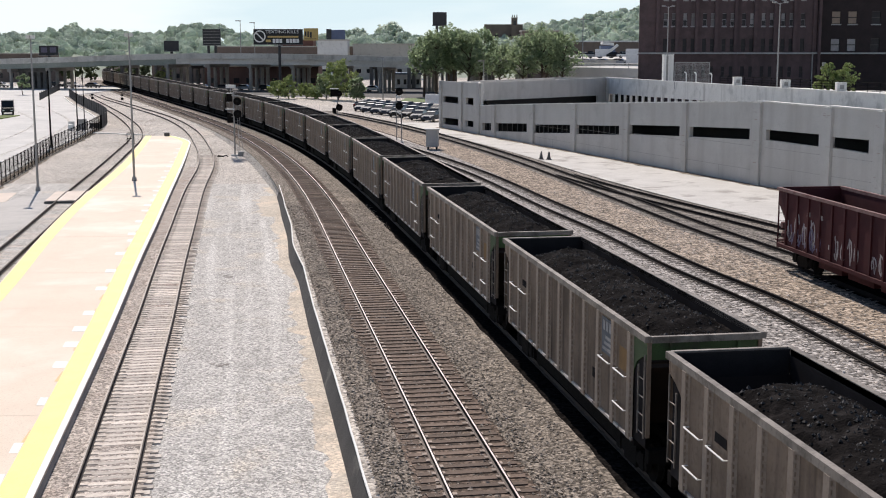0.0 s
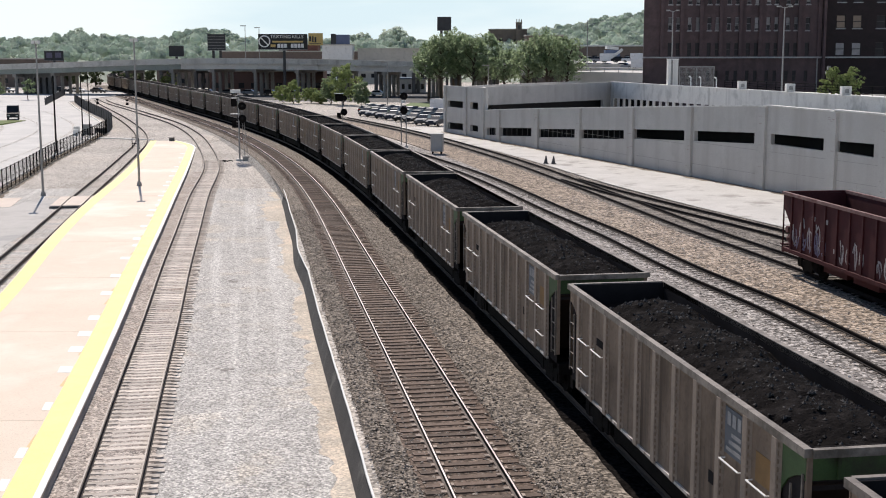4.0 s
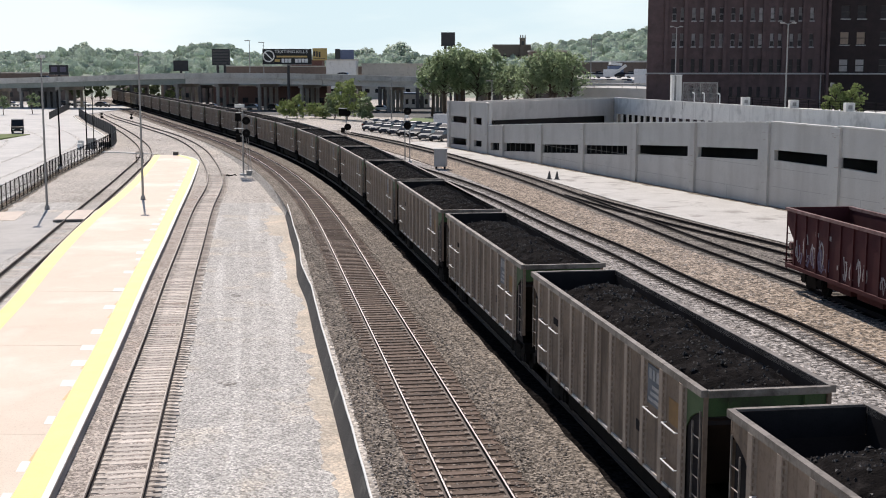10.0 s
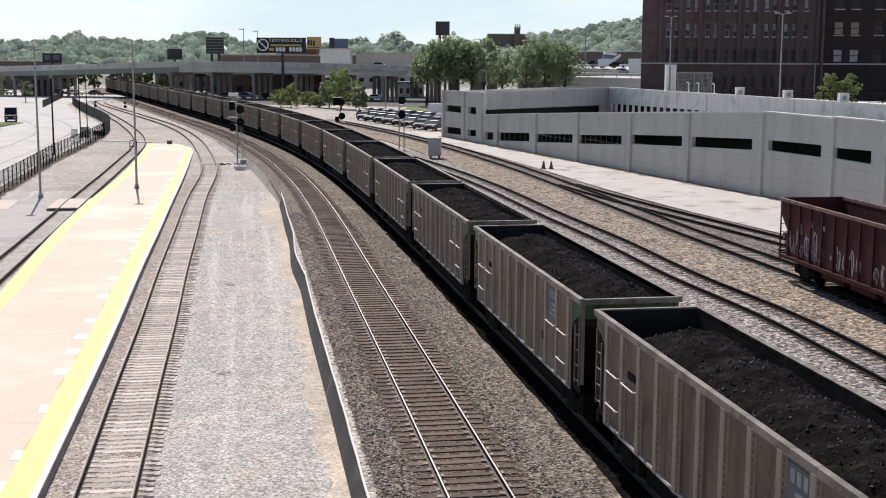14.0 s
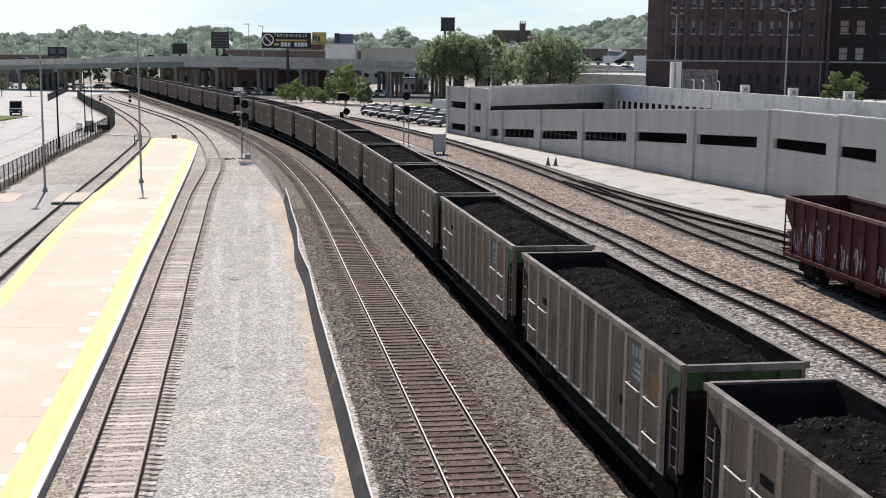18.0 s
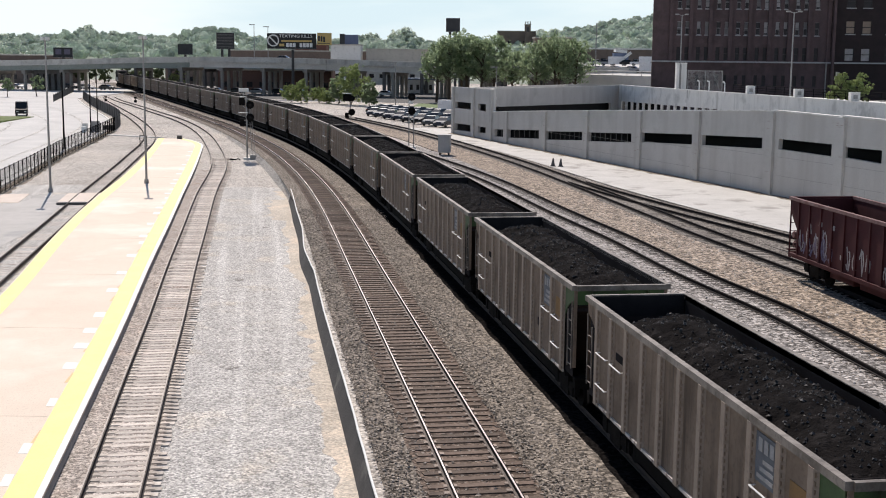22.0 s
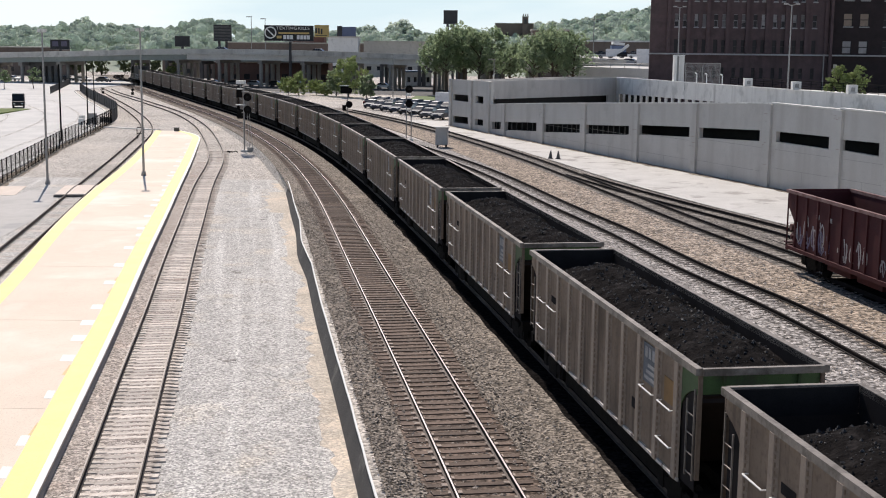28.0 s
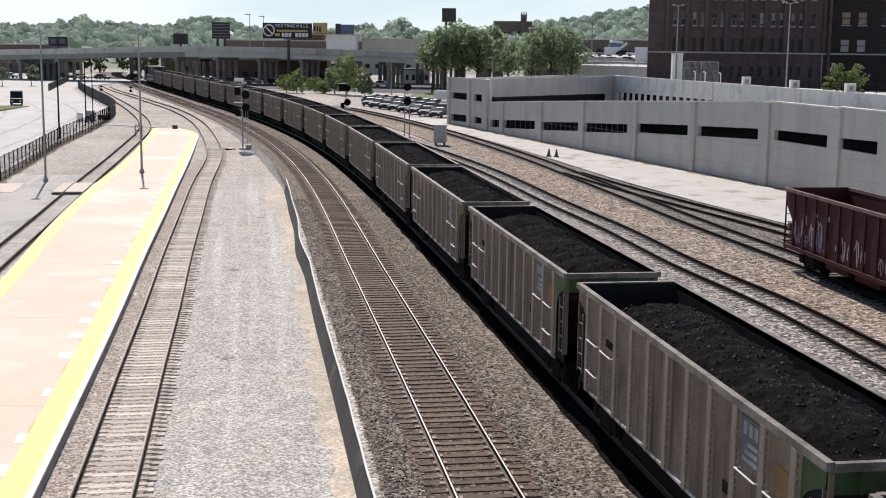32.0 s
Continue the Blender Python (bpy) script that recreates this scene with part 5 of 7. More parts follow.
def build_overpass():
    """A road on a low hump: every level hangs from the top of its parapet."""
    a, b = Vector((-340.0, 392.0)), Vector((60.0, 290.0))
    d = (b - a).normalized()
    n = Vector((-d.y, d.x))
    L = (b - a).length

    def beam(name, u0, u1, o0, o1, z0, z1, mat, label, cat):
        path = []
        k = max(2, int((u1 - u0) / 6.0) + 1)
        for i in range(k):
            u = u0 + (u1 - u0) * i / (k - 1)
            p = a + d * u
            path.append((p.x, p.y, BRIDGE_TOP.at(u), n.x, n.y))
        return setting(name, Shape().sweep([(o0, z0), (o0, z1), (o1, z1), (o1, z0)], path), mat, label, cat)

    joints = [(-500, 120, M_GIRDER), (120.08, 215, M_GIRDER), (215.08, 281, M_GIRDER), (281.08, 318, M_BEAM), (318.08, 357, M_BEAM), (357.08, L + 190, M_BEAM)]
    for u0, u1, steel in joints:
        beam("bridge_deck", u0, u1, 0.3, 12.7, -1.2, -0.85, M_DECK, "concrete road deck of the overpass", "bridge")
        beam("bridge_parapet", u0, u1, -0.2, 0.18, -0.9, 0.0, M_DECK, "pale concrete parapet of the overpass", "parapet")
        beam("bridge_parapet_back", u0, u1, 12.8, 13.1, -0.9, 0.0, M_DECK, "far parapet of the overpass", "parapet")
        beam("bridge_coping", u0, u1, -0.3, 0.26, 0.004, 0.14, M_BEAM, "rounded coping on the bridge parapet", "coping")
        beam("bridge_fascia", u0, u1, -0.55, 0.28, -1.28, -0.92, M_DECK, "projecting edge of the bridge deck", "bridge")
        for o in (0.25, 3.4, 6.5, 9.7, 12.6):
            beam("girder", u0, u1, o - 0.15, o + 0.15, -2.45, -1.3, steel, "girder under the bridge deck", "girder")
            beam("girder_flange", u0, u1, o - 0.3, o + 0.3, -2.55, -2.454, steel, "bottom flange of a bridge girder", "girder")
    t0 = None
    for u in [301.0 + 11.3 * k for k in range(-22, 14)]:
        if 245 < u < 271:
            continue
        p = a + d * u
        m = Matrix.Translation((p.x, p.y, BRIDGE_TOP.at(u) - 9.65)) @ Matrix.Rotation(math.atan2(d.y, d.x), 4, "Z")
        if t0 is None:
            t0 = thing("bridge_bent", "concrete bridge support with a cap beam and round columns", "bridge pier", "supports of the overpass", m)
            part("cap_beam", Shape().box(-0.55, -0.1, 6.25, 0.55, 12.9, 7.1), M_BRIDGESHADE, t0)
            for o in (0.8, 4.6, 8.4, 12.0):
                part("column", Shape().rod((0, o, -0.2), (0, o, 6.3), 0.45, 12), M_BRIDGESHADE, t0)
        else:
            copy_thing(t0, m)
    # second carriageway behind, darker and lower
    a2, b2 = Vector((-120.0, 366.0)), Vector((60.0, 322.0))
    d2 = (b2 - a2).normalized()
    n2 = Vector((-d2.y, d2.x))
    s = Shape()
    p = [a2, b2, b2 + n2 * 11, a2 + n2 * 11]
    s.hexa([(*v, 5.9) for v in p] + [(*v, 7.4) for v in p])
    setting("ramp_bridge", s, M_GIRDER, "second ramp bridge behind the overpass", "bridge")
    first = None
    for k in range(15):
        v = a2 + d2 * (30 + 10.5 * k)
        m = Matrix.Translation((v.x, v.y, -0.05)) @ Matrix.Rotation(math.atan2(d2.y, d2.x), 4, "Z")
        if first is None:
            first = thing("ramp_bent", "dark steel support of the ramp bridge", "bridge pier", "supports of the ramp", m)
            part("cap_beam", Shape().box(-0.4, 0.3, 5.1, 0.4, 10.6, 5.93), M_DARKCONC, first)
            for o in (1.0, 5.5, 10.0):
                part("column", Shape().box(-0.42, o - 0.42, 0, 0.42, o + 0.42, 5.12), M_DARKCONC, first)
        else:
            copy_thing(first, m)
    return a, d, n


BRIDGE = build_overpass()


# ---- billboards ----
def text_part(body, size, m, material, parent, name="lettering", label=""):
    cu = bpy.data.curves.new("letters", "FONT")
    cu.body, cu.size, cu.extrude, cu.align_x, cu.align_y = body, size, 0.02, "LEFT", "BOTTOM"
    tmp = bpy.data.objects.new("letters", cu)
    me = bpy.data.meshes.new_from_object(tmp)
    bpy.data.objects.remove(tmp)
    me.materials.clear()
    me.materials.append(material)
    return part(name, me, None, parent, label, m)


M_SIGNBLACK = surface("sign_black", (0.022, 0.021, 0.021), (0.016, 0.016, 0.016), 0.5, rough=0.5, bump=0.0)
M_SIGNDARK = surface("sign_back", (0.05, 0.05, 0.052), (0.035, 0.035, 0.038), 0.5, rough=0.6, bump=0.0)
M_SIGNYELLOW = surface("sign_yellow", (0.56, 0.40, 0.15), (0.50, 0.35, 0.13), 0.5, rough=0.5, bump=0.0)
M_SIGNWHITE = surface("sign_white", (0.75, 0.74, 0.71), (0.68, 0.67, 0.65), 0.5, rough=0.5, bump=0.0)
M_SIGNLILAC = surface("sign_lilac", (0.16, 0.145, 0.20), (0.11, 0.10, 0.15), 0.8, rough=0.5, bump=0.0)
M_SIGNBLUE = surface("sign_blue", (0.13, 0.16, 0.25), (0.10, 0.12, 0.2), 0.4, rough=0.5, bump=0.0)


def billboard(x, y, z0, w, h, face, label, poles=(0.5,), ground=0.0, lean=0.0, foot=0.0):
    t = thing("billboard", label, "billboard", "billboards", Matrix.Translation((x, y, ground)) @ Matrix.Rotation(lean, 4, "Z"))
    part("panel", Shape().box(0, 0, z0 - ground, w, 0.5, z0 - ground + h), face, t)
    part("border", Shape().box(-0.12, -0.06, z0 - ground - 0.2, w + 0.12, 0.56, z0 - ground - 0.004), M_SIGNDARK, t)
    part("catwalk", Shape().box(0, -0.9, z0 - ground - 0.3, w, -0.1, z0 - ground - 0.22), M_STEEL, t)
    for p in poles:
        part("pole", Shape().rod((w * p, 0.6, foot), (w * p, 0.6, z0 - ground + h * 0.7), 0.45, 10), M_SIGNDARK, t)
    return t


def build_billboards():
    bb = billboard(-61.6, 420, 12.6, 16.0, 4.75, M_SIGNBLACK, "black roadside billboard against texting, with a crossed-out ring and white letters", (0.52,), foot=-3.7)
    bb.matrix_basis = Matrix.Translation((-43.9, 296.0, 2.62)) @ Matrix.Diagonal((0.7125, 0.7125, 0.7125, 1.0))
    for word, x in (("TEXTING", 3.9), ("KILLS", 10.95)):
        text_part(word, 1.75, Matrix.Translation((x, -0.03, 15.72)) @ Matrix.Rotation(math.pi / 2, 4, "X") @ Matrix.Diagonal((0.93, 0.8, 1, 1)), M_SIGNWHITE, bb)
    part("text_bar", Shape().box(4.6, -0.05, 14.6, 14.6, -0.004, 15.15), M_SIGNYELLOW, bb, "line of unreadable yellow letters")
    part("text_bar", Shape().box(4.0, -0.05, 13.15, 5.6, -0.004, 14.0), M_SIGNYELLOW, bb)
    for k in range(8):
        if k != 3:
            part("text_bar", Shape().box(6.2 + 1.1 * k, -0.05, 12.9, 7.1 + 1.1 * k, -0.004, 14.2), M_SIGNWHITE, bb)
    ring = Shape()
    for i in range(32):
        g0, g1 = 2 * math.pi * i / 32, 2 * math.pi * (i + 1) / 32
        q = [(2.0 + math.cos(g) * r, z, 15.0 + math.sin(g) * r) for z in (-0.06,) for g, r in ((g0, 1.55), (g1, 1.55), (g1, 1.95), (g0, 1.95))]
        ring.face(q)
    part("ring", ring, M_SIGNWHITE, bb, "white ring with a slash")
    part("slash", Shape().box(-1.6, -0.05, -0.2, 1.6, -0.01, 0.2), M_SIGNWHITE, bb, m=Matrix.Translation((2.0, -0.02, 15.0)) @ Matrix.Rotation(radians(45), 4, "Y"))
    end = part("end_face", Shape().box(16.3, 0.3, 13.7, 21.0, 0.7, 17.6), M_SIGNYELLOW, bb, "pale yellow second face, set back")
    for x0, x1, z0, z1 in ((16.6, 17.2, 15.0, 16.6), (17.5, 18.0, 14.8, 16.6), (18.3, 18.9, 14.6, 16.4), (16.6, 20.4, 14.1, 14.3)):
        part("text_bar", Shape().box(x0, 0.25, z0, x1, 0.296, z1), M_SIGNDARK, end)
    part("lamp_bar", Shape().box(6.9, -1.6, 12.0, 9.6, -1.3, 12.2), M_STEEL, bb)
    b3 = billboard(-80.9, 430, 11.9, 6.0, 5.2, M_SIGNDARK, "dark back of a billboard above the overpass", (0.3, 0.7))
    for k in range(5):
        part("stringer", Shape().box(0.2, -0.12, 12.3 + k, 5.8, -0.004, 12.42 + k), M_STEEL, b3)
    billboard(-94.0, 430, 9.9, 4.9, 3.3, M_SIGNDARK, "small dark billboard seen from behind", (0.5,), lean=0.15)
    b4 = billboard(-3.4, 420, 18.2, 4.6, 4.2, M_SIGNDARK, "dark tower billboard on a lattice above the trees", (0.3, 0.7))
    for k in range(4):
        part("brace", Shape().rod((1.0, 0.6, 4 * k), (3.6, 0.6, 4 * k + 4), 0.12, 6), M_STEEL, b4)
        part("brace", Shape().rod((3.6, 0.6, 4 * k), (1.0, 0.6, 4 * k + 4), 0.12, 6), M_STEEL, b4)
    b5 = billboard(-43.7, 480, 14.0, 6.9, 3.6, M_SIGNBLUE, "slate-blue billboard on a white building", (0.3, 0.7))
    part("side_panel", Shape().box(-0.1, -0.3, 14.2, 1.8, -0.02, 17.9), M_SIGNDARK, b5)
    b6 = billboard(-136.2, 430, 8.6, 6.4, 3.0, M_SIGNDARK, "electronic billboard with two dim lilac pictures behind the overpass", (0.5,))
    for x0 in (0.7, 3.7):
        part("picture", Shape().box(x0, -0.05, 9.3, x0 + 2.0, -0.004, 11.0), M_SIGNLILAC, b6, "dim lilac picture")


build_billboards()


# ---- trees and woods ----
M_DARKLEAF = leafy("thicket_leaves", (0.16, 0.19, 0.10), (0.10, 0.125, 0.065), 0.6, 0.5)
def leaves(s, centre, radii, n, size, rng, shell=0.55, jit=0.5, droop=0.0):
    """Small leaf blades scattered through an uneven ellipsoid; droop turns the blades' long side downwards."""
    cx, cy, cz = centre
    for _ in range(n):
        while True:
            v = Vector((rng.uniform(-1, 1), rng.uniform(-1, 1), rng.uniform(-1, 1)))
            if 0.05 < v.length < 1:
                break
        v = v.normalized() * (shell + (1 - shell) * rng.random())
        p = Vector((cx + v.x * radii[0], cy + v.y * radii[1], cz + v.z * radii[2]))
        w = (v + Vector((rng.gauss(0, jit), rng.gauss(0, jit), rng.gauss(0, jit) + 0.3))).normalized()
        u = w.orthogonal().normalized()
        u.rotate(Matrix.Rotation(rng.uniform(0, 6.28), 3, w))
        if droop:
            u = (u * (1 - droop) + (Vector((0, 0, -1)) - w * -w.z) * droop).normalized()
        t = w.cross(u)
        k = size * rng.uniform(0.6, 1.3)
        s.face([p - u * k - t * k * 0.2, p - t * k * 0.5 + u * k * 0.2, p + u * k, p + t * k * 0.5])


def tree(x, y, z, height, width, seed, leaf, label, trunk_h=0.3, lobes=9, clumps=13, per=24, size=0.3, name="tree", droop=0.0):
    """Trunk, limbs, and a crown of lobes at the limbs' ends, each a cluster of leafy clumps with gaps between."""
    rng = random.Random(seed)
    t = thing(name, label, "tree" if name == "tree" else "bush", "trees" if name == "tree" else "bushes", Matrix.Translation((x, y, z)))
    s = Shape()
    r = max(0.05, height * 0.017)
    fork = Vector((rng.uniform(-0.2, 0.2), rng.uniform(-0.2, 0.2), max(height * trunk_h, 0.25)))
    top = fork + Vector((rng.uniform(-0.5, 0.5), rng.uniform(-0.5, 0.5), height * (0.9 - trunk_h) * 0.7))
    s.rod((0, 0, -0.05), fork, r * 1.4, 8, r)
    s.rod(fork, top, r, 8, r * 0.3)
    c = Shape()
    lo, hi = height * (trunk_h + 0.02), height
    for k in range(lobes):
        f = (k + 0.5) / lobes
        g = k * 2.4 + rng.uniform(-0.5, 0.5)
        rr = width * 0.5
        lr = width * rng.uniform(0.13, 0.24)
        reach = max(0.0, rr * math.sin(math.pi * (0.22 + 0.66 * f)) ** 0.7 - lr) * rng.uniform(0.6, 1.25)
        lh = lr * rng.uniform(0.7, 1.0)
        zc = lo + lh * 0.7 + (hi - lo - lh * 1.6) * min(1.0, f * rng.uniform(0.9, 1.1))
        m = Vector((math.cos(g) * reach, math.sin(g) * reach, zc))
        a = fork.lerp(top, max(0.0, min(0.9, f - 0.15)))
        s.rod(a, m - Vector((0, 0, lh * 0.4)), r * 0.5, 6, r * 0.14)
        for _ in range(clumps):
            v = Vector((rng.gauss(0, 1), rng.gauss(0, 1), rng.gauss(0.25, 0.9))).normalized() * rng.uniform(0.55, 1.0)
            b = lr * rng.uniform(0.22, 0.42)
            leaves(c, (m.x + v.x * lr, m.y + v.y * lr, m.z + v.z * lh), (b, b, b * rng.uniform(0.6, 1.2)), per, size, rng, 0.35, 0.6, droop)
        for _ in range(3):
            v = Vector((rng.gauss(0, 1), rng.gauss(0, 1), rng.gauss(0.1, 0.7))).normalized() * rng.uniform(1.05, 1.25)
            b = lr * rng.uniform(0.12, 0.2)
            leaves(c, (m.x + v.x * lr, m.y + v.y * lr, m.z + v.z * lh), (b, b, b), per // 3, size * 0.8, rng, 0.2, 0.6, droop)
    part("trunk", s, M_BARK, t)
    part("crown", c, leaf, t)
    return t


def build_trees():
    for i, (x, y, h, w, bare) in enumerate(((-4.2, 280, 13.4, 8.0, 0.33), (-1.4, 276, 15.2, 9.0, 0.32), (2.2, 279, 15.8, 10.0, 0.3), (5.4, 275, 14.6, 9.0, 0.3), (8.4, 281, 15.6, 10.0, 0.28), (17.4, 276, 14.2, 10.0, 0.3), (21.6, 278, 15.8, 11.5, 0.3), (26.2, 280, 14.2, 10.0, 0.3), (1.4, 288, 15.6, 9.5, 0.32), (23.4, 288, 15.4, 11.0, 0.3), (13.0, 292, 12.0, 9.0, 0.3))):
        tree(x, y, -0.05, h, w, 20 + i, M_LEAF, "leafy green street tree with a bare trunk", bare, 22, 15, 14, 0.26, droop=0.5)
    for i, (x, y, h, w) in enumerate(((-21.6, 262, 8.8, 8.2), (-17.2, 254, 5.2, 4.2), (-24.6, 266, 6.2, 5.4))):
        tree(x, y, -0.05, h, w, 50 + i, M_LEAF2 if i == 0 else M_LEAF, "bright green young tree beside the yard", 0.04, 14, 14, 24, 0.2)
    for i, (x, y, h, w) in enumerate(((-35.2, 270, 4.2, 5.6), (-32.6, 268, 5.2, 5.0), (-29.2, 272, 3.4, 5.0), (-27.2, 268, 3.0, 4.6), (-72.5, 330, 6.0, 7.0))):
        tree(x, y, -0.05, h, w, 70 + i, M_LEAF2, "loose bright green bush near the overpass", 0.0, 9, 12, 22, 0.19, name="bush")
    tree(39.75, 131.5, 5.2, 4.0, 3.0, 90, M_LEAF2, "low bright green tree on the parking deck", 0.1, 9, 14, 24, 0.12)
    tree(41.5, 130.5, 5.2, 3.9, 3.0, 95, M_LEAF2, "low bright green tree on the parking deck", 0.1, 9, 14, 24, 0.12)
    tree(-96.0, 290, -0.3, 5.5, 3.8, 91, M_LEAF, "small leafy roadside tree", 0.3, 6, 10, 20, 0.22)
    tree(-101.0, 285, -0.3, 4.6, 3.2, 92, M_LEAF, "small leafy roadside tree", 0.3, 6, 10, 20, 0.22)


build_trees()


def build_thicket():
    rng = random.Random(31)
    for k in range(16):
        tree(-138 + 3.6 * k + rng.uniform(-1, 1), 425 + rng.uniform(-6, 10), -0.2, rng.uniform(5.0, 8.0), rng.uniform(4.5, 7.0), 200 + k, M_DARKLEAF, "dark green tree in the thicket beyond the overpass", 0.08, 6, 10, 18, 0.42)


build_thicket()


RIDGE = ((-420, 19.0), (-281, 19.5), (-256, 19.0), (-235, 22.0), (-210, 21.5), (-177, 20.0), (-160, 25.5), (-140, 25.0), (-124, 19.0), (-95, 17.5), (-70, 19.5), (-55, 21.5), (-45, 19.0), (-34, 22.0), (-20, 18.0), (10, 19.0), (40, 22.0), (70, 27.0), (100, 32.0), (125, 36.5), (200, 40.0), (400, 40.0))


def ridge(px):
    """Height of the wooded skyline at 800 m, by the way across."""
    return float(np.interp(px, [k[0] for k in RIDGE], [k[1] for k in RIDGE]))


def bough(s, c, r, rng):
    """A lumpy mass of far foliage, uneven all over."""
    k, n, rings = len(s.v), 9, 5
    off = Vector((rng.uniform(0, 50), rng.uniform(0, 50), rng.uniform(0, 50)))
    for i in range(rings + 1):
        e = -0.45 * math.pi + 0.95 * math.pi * i / rings
        for j in range(n):
            g = 2 * math.pi * (j + 0.5 * (i % 2)) / n
            v = Vector((math.cos(e) * math.cos(g), math.cos(e) * math.sin(g), math.sin(e)))
            q = r * (0.88 + 0.55 * noise.noise(v * 1.9 + off))
            s.v.append((c[0] + v.x * q, c[1] + v.y * q, c[2] + v.z * q * 0.88))
    for i in range(rings):
        for j in range(n):
            a, b = k + i * n + j, k + i * n + (j + 1) % n
            s.f.append((a, b, b + n, a + n))
            s.mi.append(0)


def build_hills():
    s = Shape()
    xs = [-520 + 40 * i for i in range(24)]
    rows = [(470, 0.0), (560, 0.3), (680, 0.68), (800, 1.0), (920, 0.95), (1200, 0.6)]
    for y, k in rows:
        for x in xs:
            q = x * 800.0 / y
            s.v.append((x * y / 800.0, y, -0.2 + (ridge(q) - 8.5) * k))
    n = len(xs)
    for i in range(len(rows) - 1):
        for j in range(n - 1):
            a = i * n + j
            s.f.append((a, a + 1, a + n + 1, a + n))
    s.mi = [0] * len(s.f)
    setting("hill", s, M_HAZELEAF, "long wooded hill on the horizon", "hill")
    rng = random.Random(11)
    w = Shape()
    for _ in range(1250):
        y = rng.choice((rng.uniform(520, 700), rng.uniform(690, 840), rng.uniform(770, 830)))
        x = (rng.uniform(-300, 160) if rng.random() < 0.72 else rng.uniform(0, 200)) * y / 800.0
        q = x * 800.0 / y
        k = float(np.interp(y, [r[0] for r in rows], [r[1] for r in rows]))
        base = (ridge(q) - 7.5) * k
        h = rng.uniform(5.5, 10.5)
        # a crown of lumpy boughs with leafy fringes
        for _b in range(rng.choice((3, 4, 5))):
            ox, oy, oz = rng.uniform(-0.42, 0.42) * h, rng.uniform(-0.3, 0.3) * h, rng.uniform(0.3, 0.78) * h
            b = h * rng.uniform(0.2, 0.33)
            bough(w, (x + ox, y + oy, base + oz), b, rng)
            leaves(w, (x + ox, y + oy, base + oz), (b * 1.12, b * 1.12, b * 1.0), 24, 0.5, rng, 0.85, 0.4)
    tagged(new("woods", w.mesh("woods", M_HAZELEAF)), "dense spring-green woods covering the far hill", "woods", kind="stuff")
    for i, (x, h, wd) in enumerate(((-232, 26.5, 17), (-215, 23.5, 13), (-155, 24.5, 15), (-142, 24.0, 12), (-33, 28.0, 20), (-55, 23.5, 16), (60, 27.0, 19), (-285, 21, 14))):
        z = ridge(x) - 8.0
        tree(x, 800, z, h - z, wd, 120 + i, M_HAZELEAF, "tall round tree standing out of the far woods", 0.12, 12, 12, 24, 0.8)


build_hills()


# ---- distant buildings ----
M_FARBRICK = surface("far_brick", (0.22, 0.10, 0.075), (0.17, 0.08, 0.06), 0.15, fine=1.0, bump=0.0)
M_FARBROWN = surface("far_brown", (0.19, 0.145, 0.12), (0.15, 0.115, 0.095), 0.15, fine=1.0, bump=0.0)
M_SHEDBRICK = surface("shed_brick", (0.13, 0.075, 0.06), (0.10, 0.06, 0.05), 0.15, fine=1.0, bump=0.0)
M_FARBEIGE = surface("far_beige", (0.50, 0.47, 0.41), (0.42, 0.39, 0.34), 0.15, fine=1.0, bump=0.0)
M_FARWHITE = surface("far_white", (0.72, 0.71, 0.68), (0.64, 0.63, 0.6), 0.15, fine=1.0, bump=0.0)
M_FARBLUE = surface("far_blue", (0.16, 0.20, 0.30), (0.12, 0.16, 0.25), 0.2, fine=1.0, rough=0.3, bump=0.0)


def far_house(x0, x1, y, z1, material, label, depth=18.0, windows=0, rows=1, win_h=1.4, roof=None, z0=-0.1, first=2.2, step=3.6):
    t = thing("building", label, "building", "distant buildings", Matrix.Translation((x0, y, z0)))
    w, h = x1 - x0, z1 - z0
    part("wall", Shape().box(0, 0, 0, w, depth, h), material, t)
    part("roof", Shape().box(-0.25, -0.25, h + 0.004, w + 0.25, depth + 0.25, h + 0.4), roof or M_FARBEIGE, t)
    for r in range(rows):
        for k in range(windows):
            a = w * (k + 0.3) / windows
            part("window", Shape().box(a, -0.06, first + step * r, a + w * 0.45 / windows, -0.004, first + step * r + win_h), M_GLASS, t)
    return t


